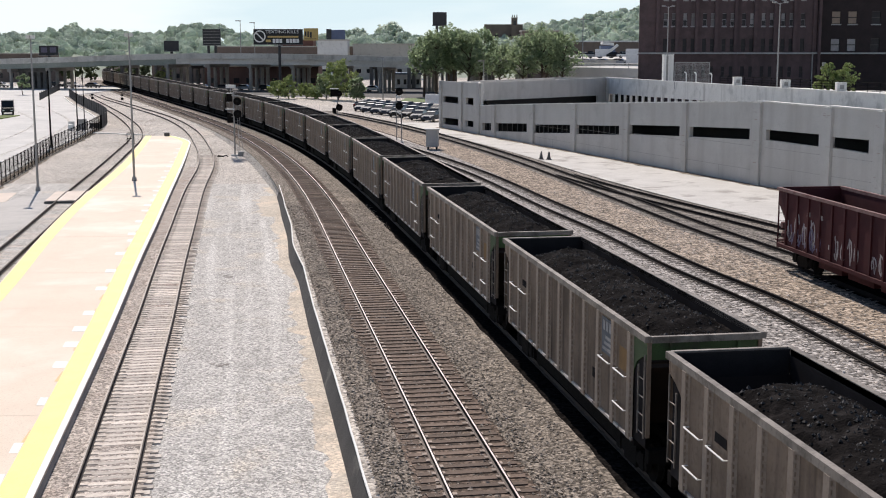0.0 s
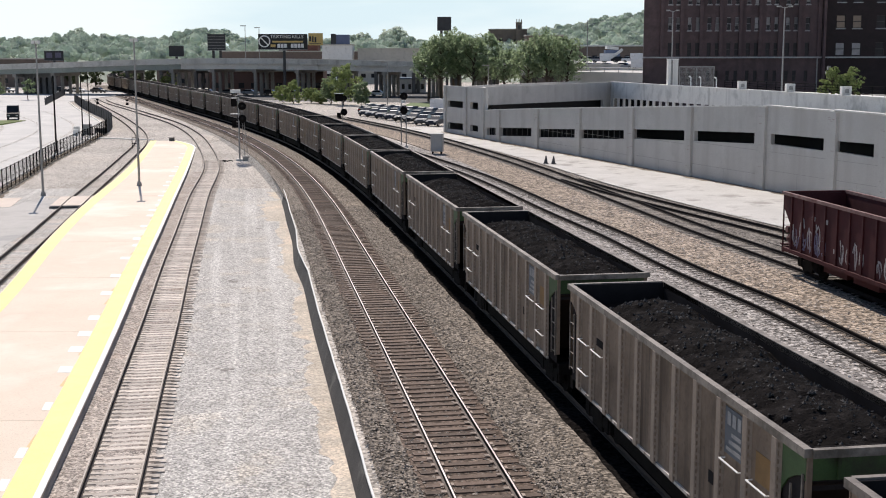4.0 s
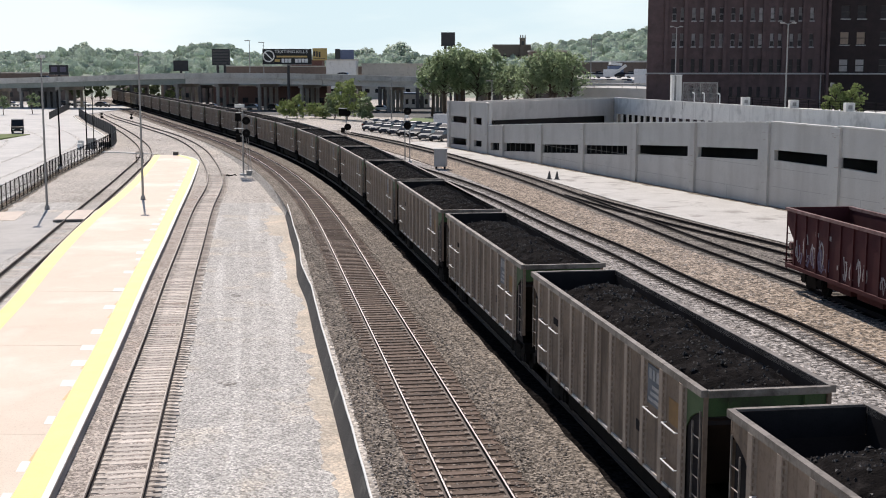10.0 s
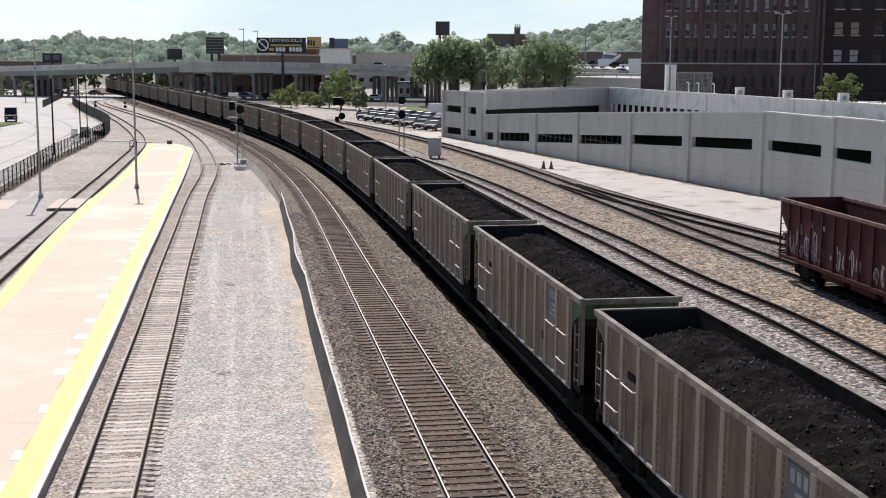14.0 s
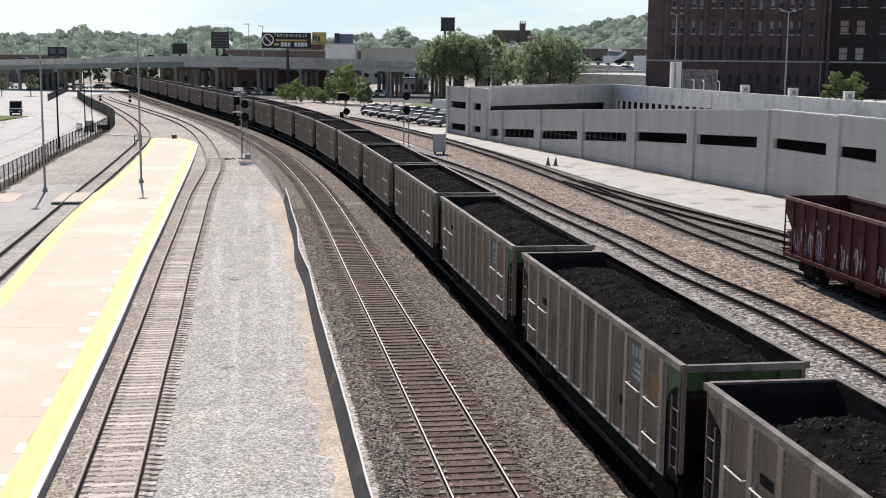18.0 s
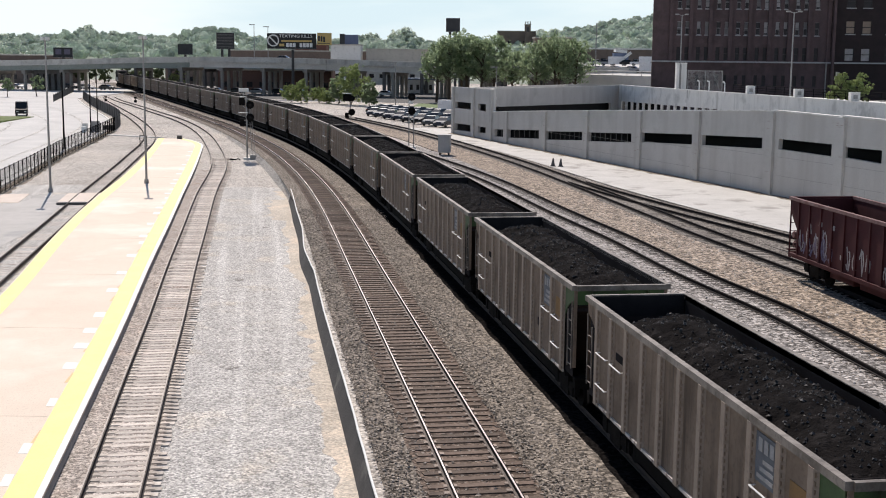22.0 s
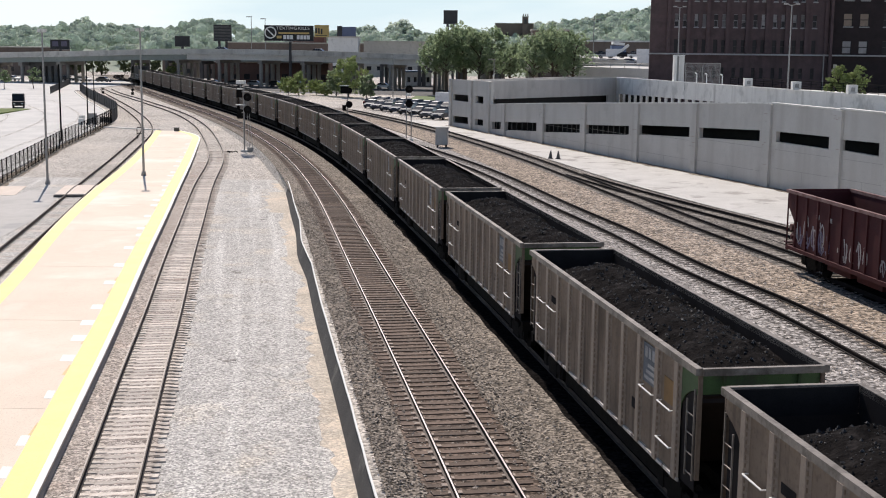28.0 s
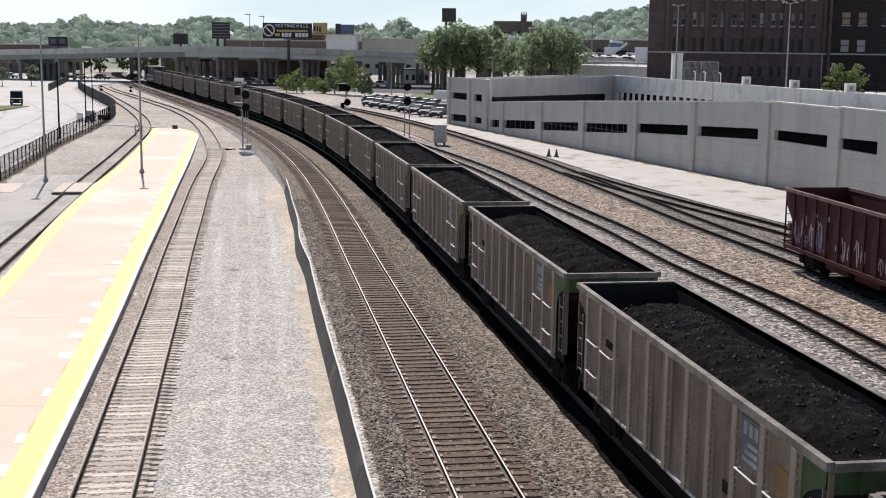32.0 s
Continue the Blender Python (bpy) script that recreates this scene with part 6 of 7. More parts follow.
def build_far():
    far_house(-83.4, -28.0, 470, 11.2, M_FARBROWN, "long low brown building behind the overpass", windows=14, rows=2)
    far_house(-62.8, -49.6, 488, 13.9, M_FARBRICK, "red brick block above the overpass", 10, windows=4, rows=3)
    far_house(-43.9, -33.4, 446, 13.4, M_FARWHITE, "white building under a blue billboard", 10, windows=2, rows=2)
    far_house(-31.7, -10.0, 450, 12.0, M_FARBEIGE, "pale beige warehouse beyond the overpass", windows=6, rows=1)
    far_house(-205.0, -126.0, 408, 6.4, M_FARBROWN, "long dark brown shed behind the overpass", 14, windows=22, first=1.5)
    far_house(-92.0, -69.0, 402, 6.2, M_FARBROWN, "dark brown shed beside the tracks", 12, windows=7, first=1.5)
    t = thing("bridge_pier", "broad dark concrete pier with square openings under the overpass", "bridge pier", m=Matrix.Translation((-112.5, 337.5, -0.05)) @ Matrix.Rotation(-0.25, 4, "Z"))
    part("cap_beam", Shape().box(-0.3, 0, 4.4, 8.6, 2.2, 6.0), M_DARKCONC, t)
    for k in range(5):
        part("column", Shape().box(1.75 * k, 0.1, 0, 1.75 * k + 1.0, 2.1, 4.4), M_DARKCONC, t)
    far_house(-170.0, -141.0, 450, 8.7, M_FARBROWN, "low brown building behind the overpass", windows=8)
    far_house(-240.0, -190.0, 470, 9.2, M_FARBEIGE, "long low pale building far off", windows=10)
    far_house(-66.0, -34.5, 352, 5.6, M_SHEDBRICK, "brown brick shed seen between the bridge supports", 12, windows=9, first=1.2)
    far_house(-13.0, -6.0, 346, 3.6, M_FARWHITE, "white shop with a blue band under the overpass", 8, windows=4, first=1.0, roof=M_FARBLUE)
    far_house(22.9, 43.6, 700, 23.6, M_FARBROWN, "brown hall of a church on the hill", 12, windows=5, z0=12, first=5)
    ch = far_house(37.4, 40.6, 698, 27.2, M_FARBROWN, "square brown church tower on the hill", 3.2, windows=1, z0=12, first=11.5, win_h=2.4)
    for a in (0.15, 1.35, 2.6):
        part("battlement", Shape().box(a, 0, 15.6, a + 0.5, 0.5, 17.0), M_FARBROWN, ch)
    far_house(32.5, 56.0, 346, 12.3, M_FARBROWN, "low brown building with a flat white roof", 14, windows=8, rows=2, first=5.0, roof=M_FARWHITE)
    far_house(26.0, 38.0, 420, 16.2, M_FARBROWN, "brown house under the trees", 12, windows=4, rows=2, first=9)
    t = thing("pavilion", "blue-glass entrance with a white zigzag roof", "building", m=Matrix.Translation((40.6, 330, 0)))
    part("glass_wall", Shape().box(0.3, 0, 6.0, 4.0, 4, 11.3), M_FARBLUE, t)
    part("roof", Shape().box(-0.6, -0.4, 11.6, 2.4, 4, 12.3), M_FARWHITE, t, m=Matrix.Rotation(0.1, 4, "Y"))
    part("slanted_beam", Shape().box(-0.35, -0.5, 0, 0.35, 0.0, 5.2), M_FARWHITE, t, m=Matrix.Translation((0.5, 0, 8.3)) @ Matrix.Rotation(radians(52), 4, "Y"))
    # raised road with a guard rail and parked cars to the right of the trees
    s = Shape()
    s.hexa([(27, 296, -0.1), (64, 262, -0.1), (66, 272, -0.1), (29, 306, -0.1), (27, 296, 6.3), (64, 262, 6.0), (66, 330, 9.0), (29, 330, 9.0)])
    setting("road_bank", s, M_ROAD, "pale raised road and sloping lot", "road")
    g = thing("guard_rail", "pale guard rail along the raised road", "guard rail")
    for z in (6.75, 7.15):
        part("beam", Shape().rod((27, 296.2, z + 0.1), (64, 262.2, z - 0.15), 0.12, 6), M_FARWHITE, g)
    for k in range(14):
        u = k / 13
        part("post", Shape().rod((27 + 37 * u, 296.2 - 34 * u, 6.1 - 0.25 * u + 0.1), (27 + 37 * u, 296.2 - 34 * u, 7.3 - 0.25 * u), 0.08, 6), M_STEEL, g)
    t = thing("mast", "tall thin steel mast with a cross arm", "mast", m=Matrix.Translation((32.4, 296, -0.05)))
    part("pole", Shape().rod((0, 0, 0), (0, 0, 18), 0.16, 8, 0.1), M_STEEL, t)
    part("arm", Shape().rod((-1.6, 0, 17.2), (1.6, 0, 17.2), 0.07, 6), M_STEEL, t)


build_far()


# ---- vehicles ----
PAINTS = [surface("car_%s" % n, c, tuple(v * 0.9 for v in c), 1.0, rough=0.47, bump=0.0, fine=3.0, spec=0.28) for n, c in (("white", (0.72, 0.72, 0.72)), ("silver", (0.30, 0.31, 0.325)), ("black", (0.014, 0.014, 0.015)), ("blue", (0.03, 0.037, 0.055)), ("red", (0.28, 0.03, 0.025)), ("grey", (0.085, 0.088, 0.092)))]
M_TYRE = surface("tyre", (0.022, 0.022, 0.022), (0.016, 0.016, 0.016), 4.0)
M_LAMPRED = surface("tail_lamp", (0.35, 0.02, 0.02), (0.3, 0.02, 0.02), 4.0, rough=0.2, bump=0.0)


def extrude(profile, half, inset=0.0):
    """A side profile (along, height) drawn out across the width, narrower above by inset."""
    s = Shape()
    zs = [p[1] for p in profile]
    lo, hi = min(zs), max(zs)
    w = [half - inset * (p[1] - lo) / max(hi - lo, 0.01) for p in profile]
    n = len(profile)
    s.v = [(-w[i], p[0], p[1]) for i, p in enumerate(profile)] + [(w[i], p[0], p[1]) for i, p in enumerate(profile)]
    s.f = [tuple(range(n)), tuple(range(2 * n - 1, n - 1, -1))] + [((i + 1) % n, i, n + i, n + (i + 1) % n) for i in range(n)]
    s.mi = [0] * len(s.f)
    return s


def build_vehicle(paint, kind, label, group):
    """Drives towards -y."""
    t = thing(kind, label, {"car": "car", "van": "van", "lorry": "truck"}[kind], group)
    if kind == "car":
        part("body", extrude([(-2.2, 0.35), (2.2, 0.35), (2.25, 0.75), (2.15, 0.95), (1.2, 1.0), (-1.0, 0.98), (-2.1, 0.82), (-2.25, 0.6)], 0.88, 0.05), paint, t)
        part("cabin", extrude([(1.95, 0.98), (1.35, 1.4), (-0.25, 1.42), (-1.05, 0.98)], 0.8, 0.16), M_GLASS, t, "dark windows")
        part("roof", extrude([(1.3, 1.41), (1.2, 1.47), (-0.15, 1.48), (-0.3, 1.42)], 0.66, 0.04), paint, t)
        axle, r = 1.35, 0.32
    elif kind == "van":
        part("body", extrude([(-2.5, 0.4), (2.5, 0.4), (2.55, 2.15), (2.4, 2.25), (-1.2, 2.25), (-1.75, 1.25), (-2.45, 1.1)], 0.95, 0.06), paint, t)
        part("windscreen", extrude([(-1.78, 1.3), (-1.28, 2.1), (-1.22, 2.1), (-1.7, 1.3)], 0.84, 0.05), M_GLASS, t)
        part("rear_window", Shape().box(-0.7, 2.5, 1.35, 0.7, 2.57, 1.95), M_GLASS, t)
        axle, r = 1.6, 0.36
    else:
        part("cab", extrude([(-5.0, 0.5), (-3.2, 0.5), (-3.2, 2.9), (-4.4, 2.9), (-4.9, 1.7)], 1.15, 0.08), paint, t)
        part("box", Shape().box(-1.25, -3.0, 0.9, 1.25, 5.0, 3.7), M_FARWHITE, t, "white cargo box")
        part("chassis", Shape().box(-0.5, -3.2, 0.5, 0.5, 5.0, 0.88), M_BLACK, t)
        axle, r = 3.6, 0.48
    for sy in (-1, 1):
        for sx in (-1, 1):
            wh = part("wheel", Shape().rod((sx * 0.68, sy * axle, r), (sx * 0.9, sy * axle, r), r, 14), M_TYRE, t)
            part("rim", Shape().rod((sx * 0.9, sy * axle, r), (sx * 0.912, sy * axle, r), r * 0.6, 10), M_STEEL, wh)
    if kind != "lorry":
        for sx in (-1, 1):
            part("headlight", Shape().box(sx * 0.62 - 0.17, -2.27 if kind == "car" else -2.52, 0.66, sx * 0.62 + 0.17, -2.15, 0.8), M_SIGNWHITE, t)
            part("tail_light", Shape().box(sx * 0.64 - 0.15, 2.12, 0.72, sx * 0.64 + 0.15, 2.27 if kind == "car" else 2.57, 0.86), M_LAMPRED, t)
    return t


def build_vehicles():
    rng = random.Random(3)
    base = {}

    def put(kind, c, x, y, z, turn, group, label):
        m = Matrix.Translation((x, y, z)) @ Matrix.Rotation(turn, 4, "Z")
        if (kind, c, group) not in base:
            base[kind, c, group] = build_vehicle(PAINTS[c], kind, label, group)
            base[kind, c, group].matrix_basis = m
            return base[kind, c, group]
        return copy_thing(base[kind, c, group], m)

    names = ("white", "silver", "black", "dark blue", "red", "grey")
    # the lot beside the garage
    for row, (y0, x0, n) in enumerate(((215.5, -13.7, 8), (222.5, -13.9, 8), (229.5, -14.0, 8))):
        for k in range(n):
            c = rng.choice((5, 2, 2, 3, 2, 5, 2, 3, 1))
            x = x0 + (1.72, 1.85, 1.9)[row] * k + rng.uniform(-0.25, 0.25)
            y = y0 - (4.6, 3.8, 3.0)[row] * k + rng.uniform(-0.5, 0.5)
            put("car", c, x, y, 0.0, radians((-20, 155, -30)[row]) + rng.uniform(-0.12, 0.12), "cars in the lot", "%s parked car in the lot beside the garage" % names[c])
    put("van", 0, -0.6, 231, 0.0, radians(60), "vans", "white van parked behind the cars")
    # under and beyond the overpass
    for k in range(9):
        c = rng.choice((0, 1, 5, 2, 0))
        put("car", c, -62 + 5.6 * k, 330 - 1.5 * k, -0.05, radians(75), "cars under the overpass", "%s car parked under the overpass" % names[c])
    for k in range(7):
        c = rng.choice((0, 1, 5, 2, 0))
        put("car", c, -128 + 6.5 * k, 352 + rng.uniform(-5, 5), 0.0, radians(70), "cars under the overpass", "%s car parked under the overpass" % names[c])
    # by the raised road
    for k in range(6):
        c = (0, 0, 1, 0, 5, 0)[k]
        put("car" if k != 3 else "van", c, 34 + 3.6 * k, 300 - 2.4 * k, 6.7 + 0.05 * k, radians(60), "cars by the road", "%s car on the raised road" % names[c])
    for k in range(9):
        c = (0, 1, 0, 2, 0, 0, 1, 0, 5)[k]
        put("van" if k in (2, 5, 7) else "car", c, 35.5 + 2.4 * k, 318 - 0.9 * k, 8.15 + 0.02 * k, radians(80), "cars by the road", "%s vehicle parked behind the raised road" % names[c])
    s = Shape()
    s.hexa([(-62, 300, -0.04), (-2, 271, -0.04), (-2, 345, -0.04), (-62, 360, -0.04), (-62, 300, -0.02), (-2, 271, -0.02), (-2, 345, -0.02), (-62, 360, -0.02)])
    setting("asphalt_lot", s, M_ASPHALT, "dark asphalt under the overpass", "road")
    # dark van on the left roadway
    put("van", 2, -70.1, 204, low(204) + 0.03, 0.3, "vans", "black van standing on the pale roadway")
    for k in range(4):
        c = (2, 5, 0, 2)[k]
        put("car", c, -99 - 5 * k, 268 + 13 * k, -0.3, radians(20), "cars on the road", "%s car on the pale roadway" % names[c])


build_vehicles()

TRAFFIC = []


def build_traffic():
    rng = random.Random(8)
    for k, (c, kind, u, v, lane) in enumerate(((0, "car", 60, 17, 2.6), (1, "car", 130, 18, 2.6), (2, "car", 215, 16.5, 2.6), (0, "car", 330, -17, 8.6), (5, "car", 260, -18.5, 8.6), (1, "car", 395, -16, 8.6), (0, "car", 20, 17.5, 2.6))):
        t = build_vehicle(PAINTS[c], kind, "small %s car driving over the bridge" % ("white", "silver", "black", "blue", "red", "grey")[c], "traffic on the overpass")
        TRAFFIC.append((t, u, v, lane))


build_traffic()


def drive():
    a, d, n = BRIDGE
    for t, u, v, lane in TRAFFIC:
        g = math.atan2(d.y, d.x) + (math.pi / 2 if v > 0 else -math.pi / 2)
        rows = []
        for s in range(0, 33, 2):
            q = u + v * s - (220 if v > 0 else -160)
            p = a + d * q + n * lane
            rows.append((float(s), Matrix.Translation((p.x, p.y, BRIDGE_TOP.at(q) - 0.85)) @ Matrix.Rotation(g, 4, "Z")))
        walk(t, rows)


# ---- signals, cabinet, poles ----
def signal_head(parent, x, y, z, r=0.42, name="signal_head"):
    s = Shape().rod((x, y - 0.04, z), (x, y, z), r, 24)
    h = part(name, s, M_BLACK, parent, "round black signal target")
    hood = Shape()
    for k in range(12):
        g0, g1 = math.pi * k / 11 * 0.0 + math.pi * k / 12, math.pi * (k + 1) / 12
        hood.face([(x + 0.13 * math.cos(g), y - b, z + 0.13 * math.sin(g)) for g, b in ((g0, 0.05), (g1, 0.05), (g1, 0.35), (g0, 0.35))])
        hood.face([(x + 0.14 * math.cos(g), y - b, z + 0.14 * math.sin(g)) for g, b in ((g0, 0.35), (g1, 0.35), (g1, 0.05), (g0, 0.05))])
    part("hood", hood, M_BLACK, h)
    part("lens", Shape().rod((x, y - 0.07, z), (x, y - 0.042, z), 0.1, 12), M_GLASS, h)
    part("case", Shape().box(x - 0.2, y + 0.004, z - 0.22, x + 0.2, y + 0.3, z + 0.22), M_BLACK, h)


def build_signals():
    t = thing("railway_signal", "silver railway signal mast with two round black heads and a ladder", "railway signal", "railway signals", Matrix.Translation((-21.75, 131.7, -0.75)))
    part("mast", Shape().rod((0, 0, 0), (0, 0, 6.7), 0.085, 10), M_STEEL, t)
    part("base", Shape().box(-0.35, -0.35, 0, 0.35, 0.35, 0.25), M_CONC_PALE, t)
    part("junction_box", Shape().box(0.35, -0.3, 0, 1.15, 0.3, 0.55), M_STEEL, t)
    lad = Shape()
    for x in (0.55, 0.9):
        lad.rod((x, 0.1, 0), (0.2 if x < 0.7 else 0.35, 0.1, 6.0), 0.03, 5)
    for k in range(16):
        z = 0.5 + 0.36 * k
        u = z / 6.0
        lad.rod((0.55 - 0.35 * u, 0.1, z), (0.9 - 0.55 * u, 0.1, z), 0.02, 4)
    part("ladder", lad, M_STEEL, t)
    part("cap_plate", Shape().box(-0.75, -0.3, 7.1, 0.2, 0.3, 7.45), M_SIGNWHITE, t, "white plate on top")
    part("bracket", Shape().box(-0.55, -0.05, 6.3, 0.45, 0.05, 6.4).box(-0.5, -0.05, 4.1, 0.45, 0.05, 4.2).rod((-0.3, 0, 6.4), (-0.3, 0, 7.1), 0.04, 6), M_STEEL, t)
    part("shaded_head", Shape().box(-0.75, -0.1, 5.7, -0.2, 0.35, 6.5), M_BLACK, t)
    part("shaded_head", Shape().box(-0.7, -0.1, 3.5, -0.25, 0.35, 4.3), M_BLACK, t)
    part("platform", Shape().box(-0.85, -0.25, 4.9, 0.1, 0.25, 4.97).box(-0.65, -0.2, 6.54, -0.1, 0.2, 6.62), M_SIGNWHITE, t)
    signal_head(t, 0.42, -0.25, 5.75)
    signal_head(t, 0.42, -0.25, 4.45)
    t = thing("railway_signal", "silver railway signal mast with two stacked round black heads", "railway signal", "railway signals", Matrix.Translation((-4.85, 139.3, 0)))
    for x in (-0.25, 0.28):
        part("mast", Shape().rod((x, 0, 0), (x, 0, 5.6 if x < 0 else 4.2), 0.06, 8), M_STEEL, t)
    part("base", Shape().box(-0.5, -0.3, 0, 0.5, 0.3, 0.3), M_CONC_PALE, t)
    part("platform", Shape().box(-0.4, -0.2, 3.55, 0.35, 0.2, 3.62).box(-0.3, -0.15, 5.0, 0.2, 0.15, 5.3), M_SIGNWHITE, t)
    signal_head(t, 0.05, -0.25, 5.75)
    signal_head(t, 0.05, -0.25, 4.2)
    t = thing("railway_signal", "railway signal beyond the train with a box head and round heads", "railway signal", "railway signals", Matrix.Translation((-15.3, 184, 0)))
    part("mast", Shape().rod((0, 0, 0), (0, 0, 4.8), 0.08, 8), M_STEEL, t)
    part("shaded_head", Shape().box(-1.0, -0.2, 3.6, 0.15, 0.3, 4.6), M_BLACK, t)
    part("shaded_head", Shape().box(-0.75, -0.2, 1.2, -0.2, 0.3, 1.9), M_BLACK, t)
    part("platform", Shape().box(-1.1, -0.25, 4.65, 0.2, 0.25, 4.73), M_SIGNWHITE, t)
    signal_head(t, 0.25, -0.25, 2.0, 0.5)
    signal_head(t, 0.3, -0.25, 4.0, 0.42)
    # relay cabinet
    t = thing("relay_cabinet", "grey metal relay cabinet on legs beside the track", "cabinet", m=Matrix.Translation((-1.1, 131.4, 0)) @ Matrix.Rotation(-0.15, 4, "Z"))
    part("body", Shape().box(-0.62, -0.45, 0.3, 0.62, 0.45, 2.05), M_PALEPAINT, t)
    part("roof", Shape().box(-0.7, -0.55, 2.054, 0.7, 0.55, 2.16), M_PALEPAINT, t)
    for x in (-0.6, 0.02):
        part("door", Shape().box(x + 0.03, -0.475, 0.4, x + 0.55, -0.452, 1.95), M_PALEPAINT, t)
    for x in (-0.5, 0.4):
        part("leg", Shape().box(x, -0.35, 0, x + 0.1, 0.35, 0.3), M_BLACK, t)
    # lamp posts of the platform
    lamp_post(-32.2, 99.7, -0.8, 11.4, 1, "tall grey lamp post with two square heads beside the platform", True)
    lamp_post(-25.5, 103.7, -0.42, 11.6, 1, "tall grey lamp post with two square heads on the platform", True)
    for x, y, top, r in ((-44.0, 141.6, 8.0, 0.11), (-48.4, 167.4, 8.0, 0.09), (-47.8, 168.6, 7.6, 0.07)):
        t = thing("utility_pole", "dark slim steel pole by the fence", "pole", "poles by the fence", Matrix.Translation((x, y, low(y))))
        part("shaft", Shape().rod((0, 0, 0.2), (0, 0, top - low(y)), r, 8, r * 0.7), M_BLACK, t)
        part("foot", Shape().box(-0.2, -0.2, 0, 0.2, 0.2, 0.22), M_DARKCONC, t)
    a_, d_, _n = BRIDGE
    road = BRIDGE_TOP.at((Vector((-51.5, 325.0)) - a_).dot(d_)) - 0.86
    for x, y, z0, z1 in ((-51.5, 325.0, road, 17.4), (-48.4, 328.0, road, 17.0), (-12.4, 262, 0, 8.6), (8.0, 250, 0, 8.0)):
        t = thing("street_lamp", "thin grey street lamp far off", "street lamp", "street lamps", Matrix.Translation((x, y, z0)))
        part("shaft", Shape().rod((0, 0, 0), (0, 0, z1 - z0), 0.13, 6, 0.08), M_STEEL, t)
        part("head", Shape().box(-1.2, -0.2, z1 - z0, 0.2, 0.2, z1 - z0 + 0.2), M_STEEL, t)
    for i, (x, y) in enumerate(((9.3, 119.3), (10.0, 119.0))):
        t = thing("traffic_cone", "small dark weathered cone beside the siding", "cone", "cones", Matrix.Translation((x, y, 0.03)))
        part("cone", Shape().rod((0, 0, 0.04), (0.02, 0, 0.75), 0.2, 10, 0.05), M_DARKCONC, t)
        part("foot", Shape().box(-0.25, -0.25, 0, 0.25, 0.25, 0.05), M_DARKCONC, t)
    for x, y in ((-66.3, 262.0), (-73.5, 265.9)):
        t = thing("switch_stand", "small dark switch stand beside the points", "switch stand", "switch stands", Matrix.Translation((x, y, low(y))))
        part("stand", Shape().box(-0.25, -0.2, 0, 0.25, 0.2, 0.5), M_BLACK, t)
        part("target", Shape().box(-0.06, -0.05, 0.5, 0.06, 0.05, 1.1).box(-0.3, -0.03, 0.8, 0.3, 0.03, 1.15), M_BLACK, t)


build_signals()


# ---- fences and left roadway ----
FENCE = Line([(60, -28.9), (103, -36.4), (117.6, -38.8), (132.5, -41.3), (147, -43.1), (160, -44.7), (171.5, -46.3)])
SCREEN = Line([(171.5, -46.3), (183, -48.6), (197.7, -53.2), (229, -64.8), (279, -82.2)])


